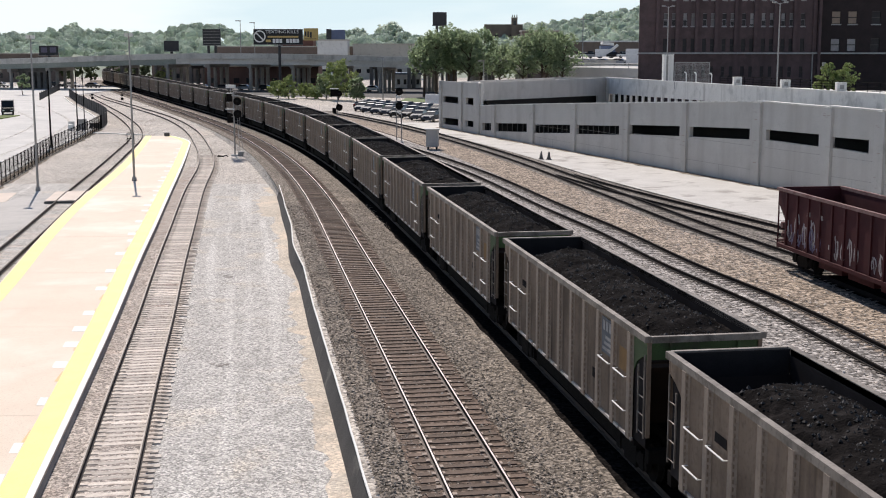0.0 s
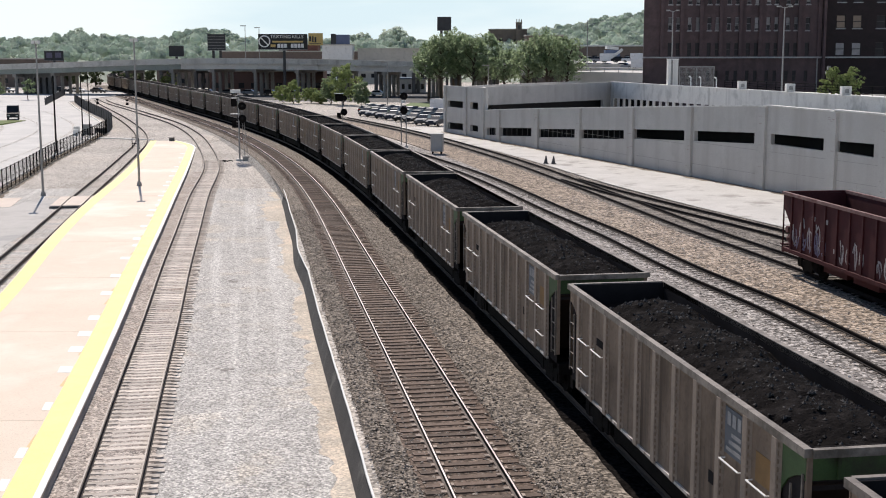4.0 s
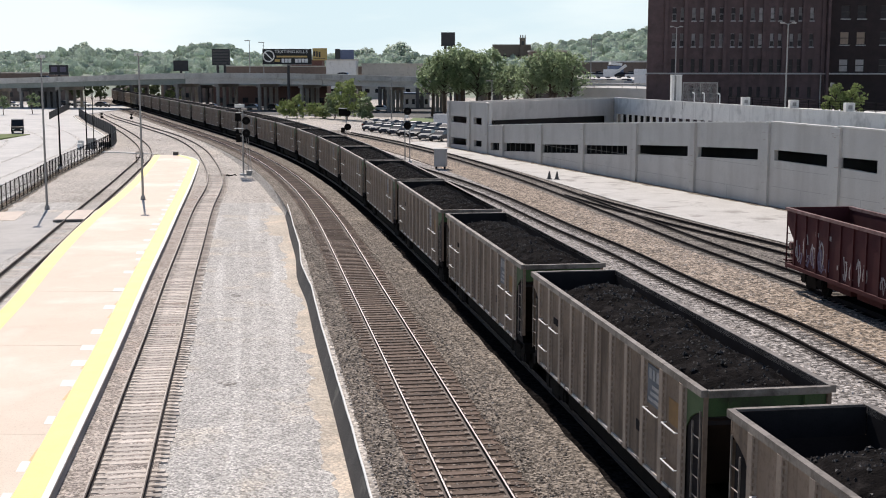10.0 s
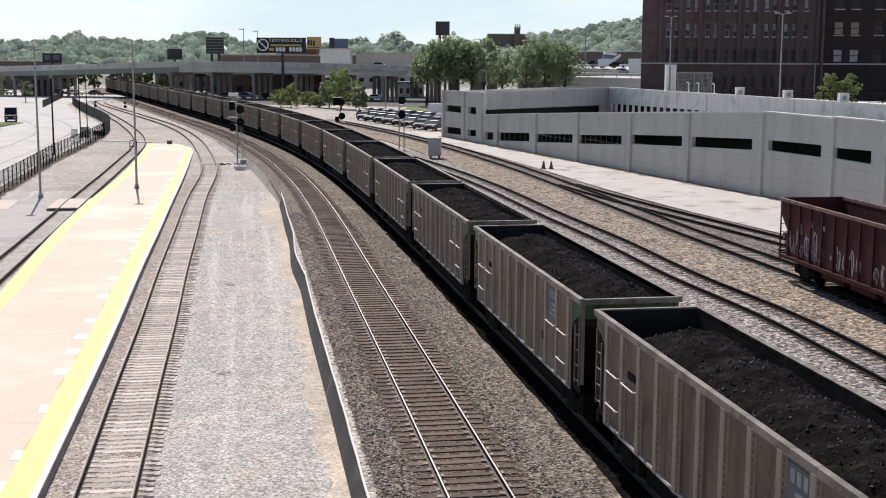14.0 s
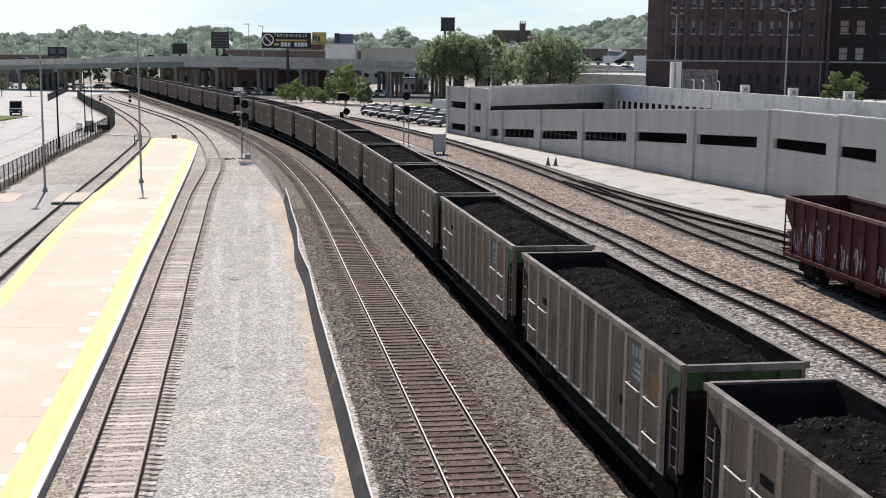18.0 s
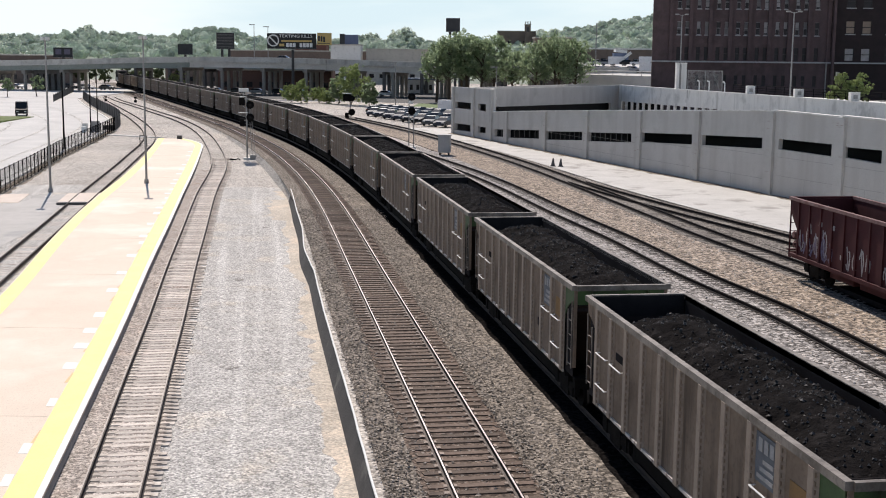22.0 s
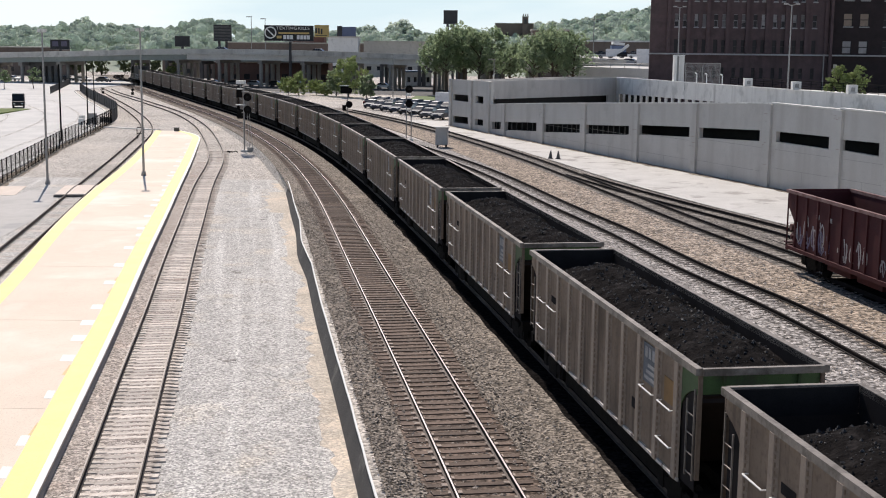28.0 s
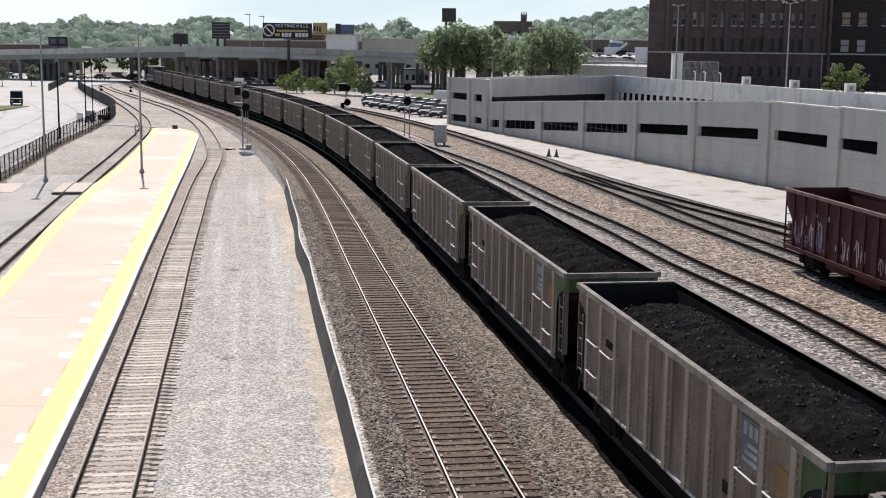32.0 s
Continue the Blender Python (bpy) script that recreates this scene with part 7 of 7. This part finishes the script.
def build_fences():
    t = thing("picket_fence", "brown-black metal picket fence along the yard", "fence")
    pk = Shape()
    y = 62.0
    while y < 171:
        x, z = FENCE.at(y), low(y)
        part("post", Shape().box(-0.04, -0.04, 0, 0.04, 0.04, 1.95), M_BLACK, t, m=Matrix.Translation((x, y, z)))
        y2 = min(y + 2.0, 171.2)
        x2, z2 = FENCE.at(y2), low(y2)
        for h in (0.15, 1.0, 1.85):
            part("rail", Shape().rod((x, y, z + h), (x2, y2, z2 + h), 0.022, 4), M_BLACK, t)
        for k in range(1, 9):
            u = k / 9
            px, py, pz = x + (x2 - x) * u, y + (y2 - y) * u, z + (z2 - z) * u
            pk.box(px - 0.007, py - 0.007, pz + 0.08, px + 0.007, py + 0.007, pz + 1.9)
        y = y2 if y2 < 171.1 else 999
    tagged(part("infill", pk, M_BLACK, t), kind="stuff")
    t = thing("screened_fence", "tall chain fence hung with black cloth", "fence")
    ys = [171.5 + 4.0 * k for k in range(28)]
    for y, y2 in zip(ys, ys[1:]):
        a, b = Vector((SCREEN.at(y), y, low(y))), Vector((SCREEN.at(y2), y2, low(y2)))
        part("post", Shape().rod(a, a + Vector((0, 0, 1.9)), 0.045, 6), M_BLACK, t)
        s = Shape()
        w = Vector((0.03, 0.01, 0))
        s.hexa([a + Vector((0, 0, 0.05)), b + Vector((0, 0, 0.05)), b + w + Vector((0, 0, 0.05)), a + w + Vector((0, 0, 0.05)), a + Vector((0, 0, 1.8)), b + Vector((0, 0, 1.8)), b + w + Vector((0, 0, 1.8)), a + w + Vector((0, 0, 1.8))])
        part("cloth", s, M_FABRIC, t)
    t = thing("screened_fence", "stretch of black cloth fence by the road", "fence")
    a, b = Vector((-82.7, 260, 0.0)), Vector((-99, 328, 0.0))
    for k in range(12):
        p, q = a.lerp(b, k / 12), a.lerp(b, (k + 1) / 12)
        part("post", Shape().rod(p, p + Vector((0, 0, 1.7)), 0.045, 6), M_BLACK, t)
        s = Shape()
        w = Vector((0.03, 0.01, 0))
        s.hexa([p, q, q + w, p + w, p + Vector((0, 0, 1.5)), q + Vector((0, 0, 1.5)), q + w + Vector((0, 0, 1.5)), p + w + Vector((0, 0, 1.5))])
        part("cloth", s, M_FABRIC, t)
    d = Shape()
    dy = [62 + 0.8 * k for k in range(137)]
    for y in dy:
        x, q = FENCE.at(y), 0.45 + 0.5 * noise.noise(Vector((y * 0.4, 9, 0)))
        d.v += [(x - 0.75, y, low(y) + 0.02), (x + max(0.1, q), y, low(y) + 0.012)]
    d.f = [(2 * i, 2 * i + 1, 2 * i + 3, 2 * i + 2) for i in range(len(dy) - 1)]
    d.mi = [0] * len(d.f)
    setting("fence_dirt", d, M_DIRT, "brown dirt and dry weeds along the foot of the fence", "dirt")
    # pale roadway
    ys = [55 + 6 * k for k in range(52)]
    s = Shape()
    for y in ys:
        x = FENCE.at(y) if y < 171.5 else SCREEN.at(min(y, 279)) - 0.3
        s.v += [(x - 170, y, low(y) + 0.03), (x - 0.9, y, low(y) + 0.03)]
    s.f = [(2 * i, 2 * i + 1, 2 * i + 3, 2 * i + 2) for i in range(len(ys) - 1)]
    s.mi = [0] * len(s.f)
    setting("roadway", s, M_ROAD, "wide pale concrete roadway beyond the fence", "road")
    kerb = Shape()
    path = []
    for y in ys:
        x = FENCE.at(y) if y < 171.5 else SCREEN.at(min(y, 279)) - 0.3
        path.append((x - 1.0, y, low(y), 1.0, 0.0))
    kerb.sweep([(-0.12, -0.05), (0.12, -0.05), (0.12, 0.16), (-0.12, 0.16)], path)
    setting("kerb", kerb, M_CONC_PALE, "pale kerb of the roadway", "kerb")
    for k, (o, w) in enumerate(((5.0, 0.25), (9.5, 0.2), (14.5, 0.25), (20, 0.22))):
        j = Shape()
        pts = []
        for i in range(40):
            y = 95 + 3.6 * i
            x = (FENCE.at(y) if y < 171.5 else SCREEN.at(min(y, 279))) - o - 0.0009 * (y - 150) ** 2 * (k + 1) * 0.5
            pts.append((x, y, low(y) + 0.034, 1.0, 0.0))
        j.sweep([(-w, 0), (w, 0), (w, 0.003), (-w, 0.003)], pts)
        setting("lane_mark", j, M_LOT, "grey tyre-worn line on the roadway", "road marking")
    g = Shape()
    g.box(-96, 180, -0.9, -66.8, 200, 0.06)
    setting("grass_verge", g, M_LEAF2, "green grass verge", "grass")
    for x, y, w, d, h, mat, name in ((-48.6, 170.2, 1.2, 0.7, 1.3, M_STEEL, "grey equipment box on the ground by the fence"), (-50.4, 171.5, 0.8, 0.6, 0.9, M_CONC_PALE, "pale concrete junction box by the fence"), (-47.4, 172.5, 1.6, 0.6, 0.6, M_DARKCONC, "dark low equipment box by the fence"), (-49.6, 168.2, 0.6, 0.6, 0.7, M_WHITE, "white utility box by the fence")):
        e = thing("equipment_box", name, "utility box", "boxes by the fence", Matrix.Translation((x, y, low(y) + 0.03)) @ Matrix.Rotation(0.3, 4, "Z"))
        part("body", Shape().box(-w / 2, -d / 2, 0, w / 2, d / 2, h), mat, e)
        part("lid", Shape().box(-w / 2 - 0.04, -d / 2 - 0.04, h + 0.004, w / 2 + 0.04, d / 2 + 0.04, h + 0.06), mat, e)
    # crossing over the left track, and the end rail of the platform
    t = thing("track_crossing", "pale pinkish concrete slabs laid across the track", "crossing", m=Matrix.Translation((-28.0, 94.5, -0.70)) @ Matrix.Rotation(0.17, 4, "Z"))
    for k, (x0, x1) in enumerate(((-1.55, -0.80), (-0.68, 0.68), (0.80, 1.5))):
        part("slab", Shape().box(x0, -3.1, 0.0, x1, 3.1, 0.12), M_PINKSLAB, t)
    part("edge_beam", Shape().box(-1.6, -3.2, -0.08, 1.55, -3.104, 0.06), M_DARKCONC, t, "dark front beam")
    g = Shape()
    g.v = [(x, y, -0.786) for x, y in ((-36.5, 70.6), (-25.9, 70.6), (-26.6, 80), (-28.3, 89), (-30.4, 97.4), (-32.1, 95.7), (-32.3, 92.1), (-33.2, 91.4), (-36.5, 90.6))]
    g.f, g.mi = [tuple(range(9))], [0]
    setting("apron", g, M_APRON, "smooth grey asphalt apron beside the track", "pavement")
    g = Shape().hexa([(-36.4, 92.2, -0.85), (-32.2, 92.1, -0.85), (-33.4, 98.3, -0.85), (-37.2, 97.2, -0.85), (-36.4, 92.2, -0.775), (-32.2, 92.1, -0.775), (-33.4, 98.3, -0.775), (-37.2, 97.2, -0.775)])
    setting("walkway", g, M_PINKSLAB, "pale pinkish walkway slab by the fence", "pavement")
    t = thing("cable_loop", "loop of black cable lying beside the signal base", "cable", m=Matrix.Translation((-22.9, 130.6, -0.76)))
    c = Shape()
    pts = [(0.55 * math.cos(0.5 * k) * (1 - 0.03 * k) - 0.3 * (k > 9), 0.4 * math.sin(0.5 * k), 0.04 + 0.05 * (k % 3)) for k in range(14)]
    c.sweep([(0.0, 0.0), (0.09, 0.0), (0.09, 0.09), (0.0, 0.09)], [(u[0], u[1], u[2], math.cos(0.5 * j), math.sin(0.5 * j)) for j, u in enumerate(pts)])
    part("loop", c, M_BLACK, t)
    k_ = Shape().hexa([(-45.2, 163.2, -0.6), (-37.3, 159.6, -0.6), (-37.2, 160.1, -0.6), (-45.1, 163.7, -0.6), (-45.2, 163.2, -0.29), (-37.3, 159.6, -0.33), (-37.2, 160.1, -0.33), (-45.1, 163.7, -0.29)])
    setting("end_kerb", k_, M_CONC_PALE, "pale concrete kerb running from the platform end to the fence", "kerb")
    bx = thing("junction_box", "small dark metal box on the corner of the platform end", "junction box", m=Matrix.Translation((-34.6, 158.2, -0.42)))
    part("body", Shape().box(-0.3, -0.2, 0, 0.3, 0.2, 0.42), M_DARKCONC, bx)
    part("lid", Shape().box(-0.34, -0.24, 0.424, 0.34, 0.24, 0.48), M_STEEL, bx)
    lw = Shape()
    lw.v = [(-9, 249, -0.03), (10, 244, -0.03), (11, 270, -0.03), (-8, 276, -0.03)]
    lw.f, lw.mi = [(0, 1, 2, 3)], [0]
    setting("lawn", lw, M_LAWN, "strip of mown grass behind the car lot", "grass")
    t = thing("end_railing", "low dark railing at the platform end", "railing", m=Matrix.Translation((-36.4, 147, -0.6)))
    for x in (-0.4, 0.4):
        part("post", Shape().rod((x, 0, 0), (x, 0, 1.3), 0.05, 6), M_BLACK, t)
    for z in (0.65, 1.3):
        part("rail", Shape().rod((-0.4, 0, z), (0.4, 0, z), 0.05, 6), M_BLACK, t)


build_fences()


# ---- red hopper wagon ----
M_WORNRED = surface("worn_red_edge", (0.26, 0.17, 0.155), (0.15, 0.07, 0.065), 2.0, bump=0.0)


def build_hopper():
    y1 = 59.0
    c = Vector((SPUR.at(50.0), 50.0, 0.19))
    s_ = SPUR.slope(50.0)
    t = thing("hopper_wagon", "oxide-red open hopper wagon with faded scrawl on its side", "hopper wagon", m=Matrix.Translation((c.x - 0.48, 51.8, 0.19)) @ Matrix.Rotation(math.atan(-s_), 4, "Z"))
    top, w, h = 3.72, 1.56, 7.6
    for sx in (-1, 1):
        s = Shape()
        x = sx * w
        pts = [(-6.6, 1.05), (6.6, 1.05), (6.6, 2.2), (7.5, 3.0), (7.5, top - 0.1), (-7.5, top - 0.1), (-7.5, 3.0), (-6.6, 2.2)]
        q0, q1 = [(x - sx * 0.06, a, b) for a, b in pts], [(x, a, b) for a, b in pts]
        s.face(q0 if sx > 0 else q0[::-1])
        s.face(q1[::-1] if sx > 0 else q1)
        part("side_wall", s, M_OXIDE, t)
        part("top_rail", Shape().box(x - 0.08, -7.6, top - 0.14, x + 0.08, 7.6, top), M_WORNRED, t, "worn pale top edge")
        part("sill", Shape().box(x - 0.1, -7.3, 0.95, x + 0.1, 7.3, 1.12), M_OXIDE, t)
        for k in range(12):
            y = -6.5 + 13.0 * k / 11
            o = sorted((x, x + sx * 0.06))
            part("side_post", Shape().box(o[0], y - 0.07, 1.12, o[1], y + 0.07, top - 0.14), M_OXIDE, t)
    for sy in (-1, 1):
        y = sy * 7.5
        part("end_wall", Shape().box(-w, min(y, y - sy * 0.05), 2.9, w, max(y, y - sy * 0.05), top - 0.1), M_OXIDE, t)
        part("end_rail", Shape().box(-w + 0.08, sy * 7.6 - 0.07, top - 0.14, w - 0.08, sy * 7.6 + 0.07, top - 0.004), M_OXIDE, t)
        sl = Shape()
        sl.hexa([(-w + .07, sy * 5.2, 1.3), (w - .07, sy * 5.2, 1.3), (w - .07, sy * 5.15, 1.36), (-w + .07, sy * 5.15, 1.36), (-w + .07, sy * 7.45, 2.95), (w - .07, sy * 7.45, 2.95), (w - .07, sy * 7.4, 3.02), (-w + .07, sy * 7.4, 3.02)])
        part("slope_sheet", sl, M_OXIDE, t)
        part("end_sill", Shape().box(-1.5, sy * 7.6 - 0.12, 0.85, 1.5, sy * 7.6 + 0.12, 1.12), M_OXIDE, t)
        part("coupler", Shape().box(-0.13, min(sy * 7.6, sy * 8.2), 0.72, 0.13, max(sy * 7.6, sy * 8.2), 1.0), M_BLACK, t)
        for sx in (-1, 1):
            part("corner_post", Shape().rod((sx * 1.52, sy * 7.55, 0.9), (sx * 1.52, sy * 7.55, top - 0.1), 0.035, 6), M_OXIDE, t)
        lad = Shape()
        for x in (-1.45, -1.0):
            lad.rod((x, sy * 7.66, 0.8), (x, sy * 7.66, 2.6), 0.02, 5)
        for k in range(5):
            lad.rod((-1.45, sy * 7.66, 0.95 + 0.38 * k), (-1.0, sy * 7.66, 0.95 + 0.38 * k), 0.016, 5)
        part("ladder", lad, M_OXIDE, t)
        part("brake_wheel", Shape().rod((0.6, sy * 7.8, 1.9), (0.6, sy * 7.84, 1.9), 0.28, 16), M_OXIDE, t)
        part("end_platform", Shape().box(-1.45, min(sy * 7.72, sy * 8.05), 1.13, 1.45, max(sy * 7.72, sy * 8.05), 1.19), M_OXIDE, t, "red steel end platform")
        part("brake_cylinder", Shape().rod((-1.1, sy * 7.85, 1.42), (-0.45, sy * 7.85, 1.42), 0.2, 12).rod((-1.2, sy * 7.85, 1.42), (-1.1, sy * 7.85, 1.42), 0.08, 8), M_WORNRED, t, "dusty red brake cylinder")
        part("air_tank", Shape().rod((-1.2, sy * 7.9, 1.86), (-0.5, sy * 7.9, 1.86), 0.16, 12), M_WORNRED, t, "dusty red air tank")
        part("tank_bracket", Shape().box(-1.05, min(sy * 7.5, sy * 7.9), 1.19, -0.98, max(sy * 7.5, sy * 7.9), 1.74).box(-0.7, min(sy * 7.5, sy * 7.9), 1.19, -0.63, max(sy * 7.5, sy * 7.9), 1.74), M_OXIDE, t)
    part("floor", Shape().box(-w + .07, -5.2, 1.2, w - .07, 5.2, 1.3), M_OXIDE, t)
    for k in range(3):
        part("hopper_door", Shape().box(-1.1, -4.2 + 2.9 * k, 0.5, 1.1, -1.9 + 2.9 * k, 1.1), M_OXIDE, t)
    frame_, wheels = truck_shapes()
    for sy in (-1, 1):
        tr = part("truck", frame_, None, t, m=Matrix.Translation((0, sy * 5.6, 0)))
        for a in (-0.88, 0.88):
            part("wheelset", wheels, None, tr, m=Matrix.Translation((0, a, 0)))
    # scrawl: strokes of faded white and lilac
    rng = random.Random(4)
    lilac = surface("scrawl_lilac", (0.24, 0.215, 0.31), (0.15, 0.13, 0.19), 3.0, bump=0.0)
    chalk = surface("scrawl_white", (0.50, 0.465, 0.455), (0.30, 0.27, 0.265), 3.0, bump=0.0)
    def stroke(pts, r, mat):
        """A painted line along (along, height) points on the near side."""
        g = Shape()
        for k, (y, z) in enumerate(pts):
            p, q = pts[max(0, k - 1)], pts[min(len(pts) - 1, k + 1)]
            v = Vector((q[0] - p[0], q[1] - p[1]))
            v = (v.normalized() if v.length > 1e-4 else Vector((1, 0))) * r
            g.v += [(-w - 0.006, y - v.y, z + v.x), (-w - 0.006, y + v.y, z - v.x), (-w + 0.004, y + v.y, z - v.x), (-w + 0.004, y - v.y, z + v.x)]
        for k in range(len(pts) - 1):
            g.f += [(4 * k + e, 4 * k + (e + 1) % 4, 4 * k + 4 + (e + 1) % 4, 4 * k + 4 + e) for e in range(4)]
        g.mi = [0] * len(g.f)
        part("scrawl", g, mat, t, "faded painted scrawl, unreadable")

    for y0, z0, n, size, mat in ((6.4, 1.42, 4, 1.05, chalk), (6.2, 1.3, 4, 0.95, lilac), (3.9, 1.25, 2, 0.8, lilac), (1.5, 1.28, 4, 0.8, chalk), (-1.9, 1.3, 3, 0.8, chalk)):
        for k in range(n):
            yb, wide, tall = y0 - size * 0.78 * k, size * rng.uniform(0.42, 0.62), size * rng.uniform(0.75, 1.3)
            turn = rng.uniform(0, 6.28)
            loop = [(yb - wide * (0.5 + 0.5 * math.cos(turn + g * 0.62)), z0 + tall * (0.5 + 0.5 * math.sin(turn + g * 0.62) * (1.0 if g % 3 else 0.72))) for g in range(rng.choice((7, 8, 9)))]
            stroke(loop, 0.045, mat)
            stroke([(yb - wide * rng.uniform(0.1, 0.4), z0 + tall * 1.05), (yb - wide * rng.uniform(0.5, 0.8), z0 - 0.05), (yb - wide * 1.05, z0 + tall * rng.uniform(0.2, 0.6))], 0.038, mat)
    for y, z, a in ((4.15, 2.75, 0.35), (2.9, 2.75, 0.4), (1.9, 1.6, 0.3)):
        part("stencil_mark", Shape().box(-w - 0.012, y - a / 2, z, -w - 0.004, y + a / 2, z + 0.2), chalk, t)


build_hopper()


# ---- bird ----
BIRD_COLOUR = surface("dark_feathers", (0.06, 0.055, 0.05), (0.035, 0.03, 0.03), 8.0, bump=0.0)


def build_bird():
    t = thing("bird", "small dark bird in flight with raised wings", "bird")
    b = Shape().rod((-0.13, 0, 0), (0.02, 0, 0.01), 0.02, 8, 0.05).rod((0.02, 0, 0.01), (0.12, 0, 0.02), 0.05, 8, 0.03)
    part("body", b, BIRD_COLOUR, t)
    part("head", Shape().rod((0.12, 0, 0.02), (0.17, 0, 0.03), 0.033, 8, 0.02).rod((0.17, 0, 0.03), (0.2, 0, 0.025), 0.01, 5, 0.003), BIRD_COLOUR, t)
    part("tail", Shape().hexa([(-0.27, -0.05, 0), (-0.12, -0.015, 0), (-0.12, 0.015, 0), (-0.27, 0.05, 0), (-0.27, -0.05, 0.008), (-0.12, -0.015, 0.012), (-0.12, 0.015, 0.012), (-0.27, 0.05, 0.008)]), BIRD_COLOUR, t)
    for sy in (-1, 1):
        q = [(-0.06, 0.03, 0.02), (0.08, 0.03, 0.02), (0.04, 0.2, 0.12), (-0.1, 0.3, 0.17)]
        q = [(x, sy * y, z) for x, y, z in (q if sy > 0 else q[::-1])]
        part("wing", Shape().hexa(q + [(x, y, z + 0.01) for x, y, z in q]), BIRD_COLOUR, t)
    return t


BIRD = build_bird()


def flutter():
    """Straight low flight across the platform and away over the train."""
    at, way = Vector((-14.13, 60.00, 3.97)), Vector((16.04, 10.00, 4.32))
    turn = Matrix.Rotation(math.atan2(way.y, way.x), 4, "Z")
    walk(BIRD, [(float(t), Matrix.Translation(at + way * (t - 7.0)) @ turn) for t in (0, 6, 7, 8, 10, 32)])

# ---- tracks: rails and ties ----
track("middle_track", MIDDLE, 12, 330, 0.0, M_TIE, M_RAILTOP, "main track with brown wooden ties and polished rails", proud=0.035, tie=(2.6, 0.25, 0.14), spacing=0.5, wobble=0.06, rail_mat=M_BLACKRAIL, foot_mat=M_FOOTDARK, plate_mat=M_RAILFOOT, cap=RUN_BAND)
track("train_track", TRAIN, 12, 430, 0.04, M_SHADETRACK, M_SHADETRACK, "main track under the coal train", singles=40, spacing=0.6, proud=-0.012)
track("right_track", RIGHT_TRACK, 30, 260, 0.03, M_BURIEDTIE, M_BLACKRAIL, "outer main track in light ballast", proud=0.012, tie=(2.15, 0.22, 0.14), rail_mat=M_BLACKRAIL)
track("spur_track", SPUR, 38, 205, 0.02, M_BROWNTIE, M_BLACKRAIL, "rusty siding with weathered ties", proud=0.008, gaps=0.3, wobble=0.08, rail_mat=M_BLACKRAIL)
track("back_spur_track", SPUR_BACK, 55, 103, 0.02, M_BROWNTIE, M_BLACKRAIL, "rusty siding joining the other", proud=0.008, gaps=0.3, wobble=0.08, singles=90, rail_mat=M_BLACKRAIL)
track("platform_track", PLATFORM_TRACK, 20, 289, low_rail, M_GREYTIE, M_DULLTOP, "dusty platform track with bleached ties", cap=RUN_BAND, proud=0.017, ties_to=132, tie=(2.1, 0.27, 0.14), shift=0.16, wobble=0.07, gaps=0.05, spacing=0.42, gauge=1.46)
track("left_track", LEFT_TRACK, 38, 289, low_rail, M_GREYTIE, M_RAIL, "dusty track behind the platform", singles=250, proud=-0.013, ties_to=150, gaps=0.35, wobble=0.1, gauge=1.4)


# ---- loose stones near the main track ----
def build_stones(far, count, material, label):
    rng = random.Random(21 + far)
    s = Shape()
    for _ in range(count):
        y = 22 + 62 * rng.random() ** 1.7
        o = rng.uniform(-2.4, 3.15)
        if abs(o) < 1.35 and rng.random() < 0.75:
            continue
        rx, ry = rightward(MIDDLE, y)
        x, yy = MIDDLE.at(y) + rx * o, y + ry * o
        r = rng.uniform(0.026, 0.062)
        z = 0.005 + (0.015 if abs(o) > 0.8 else 0.0)
        if far:
            yy = 34 + 58 * rng.random() ** 1.3
            a, b = TRAIN.at(yy) + 3.0, SPUR.at(yy) - 1.2
            x = a + (b - a) * rng.random()
            r, z = rng.uniform(0.035, 0.085), 0.03
        k = len(s.v)
        a = rng.uniform(0, 6.28)
        for g, h, q in ((0, 0.0, 1.0), (1.6, 0.0, 0.8), (3.1, 0.0, 1.1), (4.7, 0.0, 0.85)):
            s.v.append((x + math.cos(a + g) * r * q * rng.uniform(0.8, 1.2), yy + math.sin(a + g) * r * q * rng.uniform(0.8, 1.2), z + r * rng.uniform(0.05, 0.2)))
        s.v.append((x + rng.uniform(-0.4, 0.4) * r, yy + rng.uniform(-0.4, 0.4) * r, z + r * rng.uniform(0.3, 0.75)))
        s.v.append((x, yy, z - r * 0.3))
        for i in range(4):
            j = (i + 1) % 4
            s.f += [(k + i, k + j, k + 4), (k + j, k + i, k + 5)]
    s.mi = [0] * len(s.f)
    tagged(new("loose_stones", s.mesh("loose_stones", material)), label, "stones", kind="stuff")


M_STONE = surface("ballast_stone", (0.41, 0.355, 0.30), (0.15, 0.125, 0.103), 9.0, fine=30.0, bump=0.0, island=0.7, spec=0.15)
build_stones(0, 24000, M_STONE, "loose grey and brown ballast stones")
M_PALESTONE = surface("pale_ballast_stone", (0.62, 0.56, 0.50), (0.26, 0.22, 0.185), 9.0, fine=30.0, bump=0.0, island=0.65, spec=0.1)
build_stones(1, 13000, M_PALESTONE, "loose pale and tan ballast stones beside the siding")


motions()
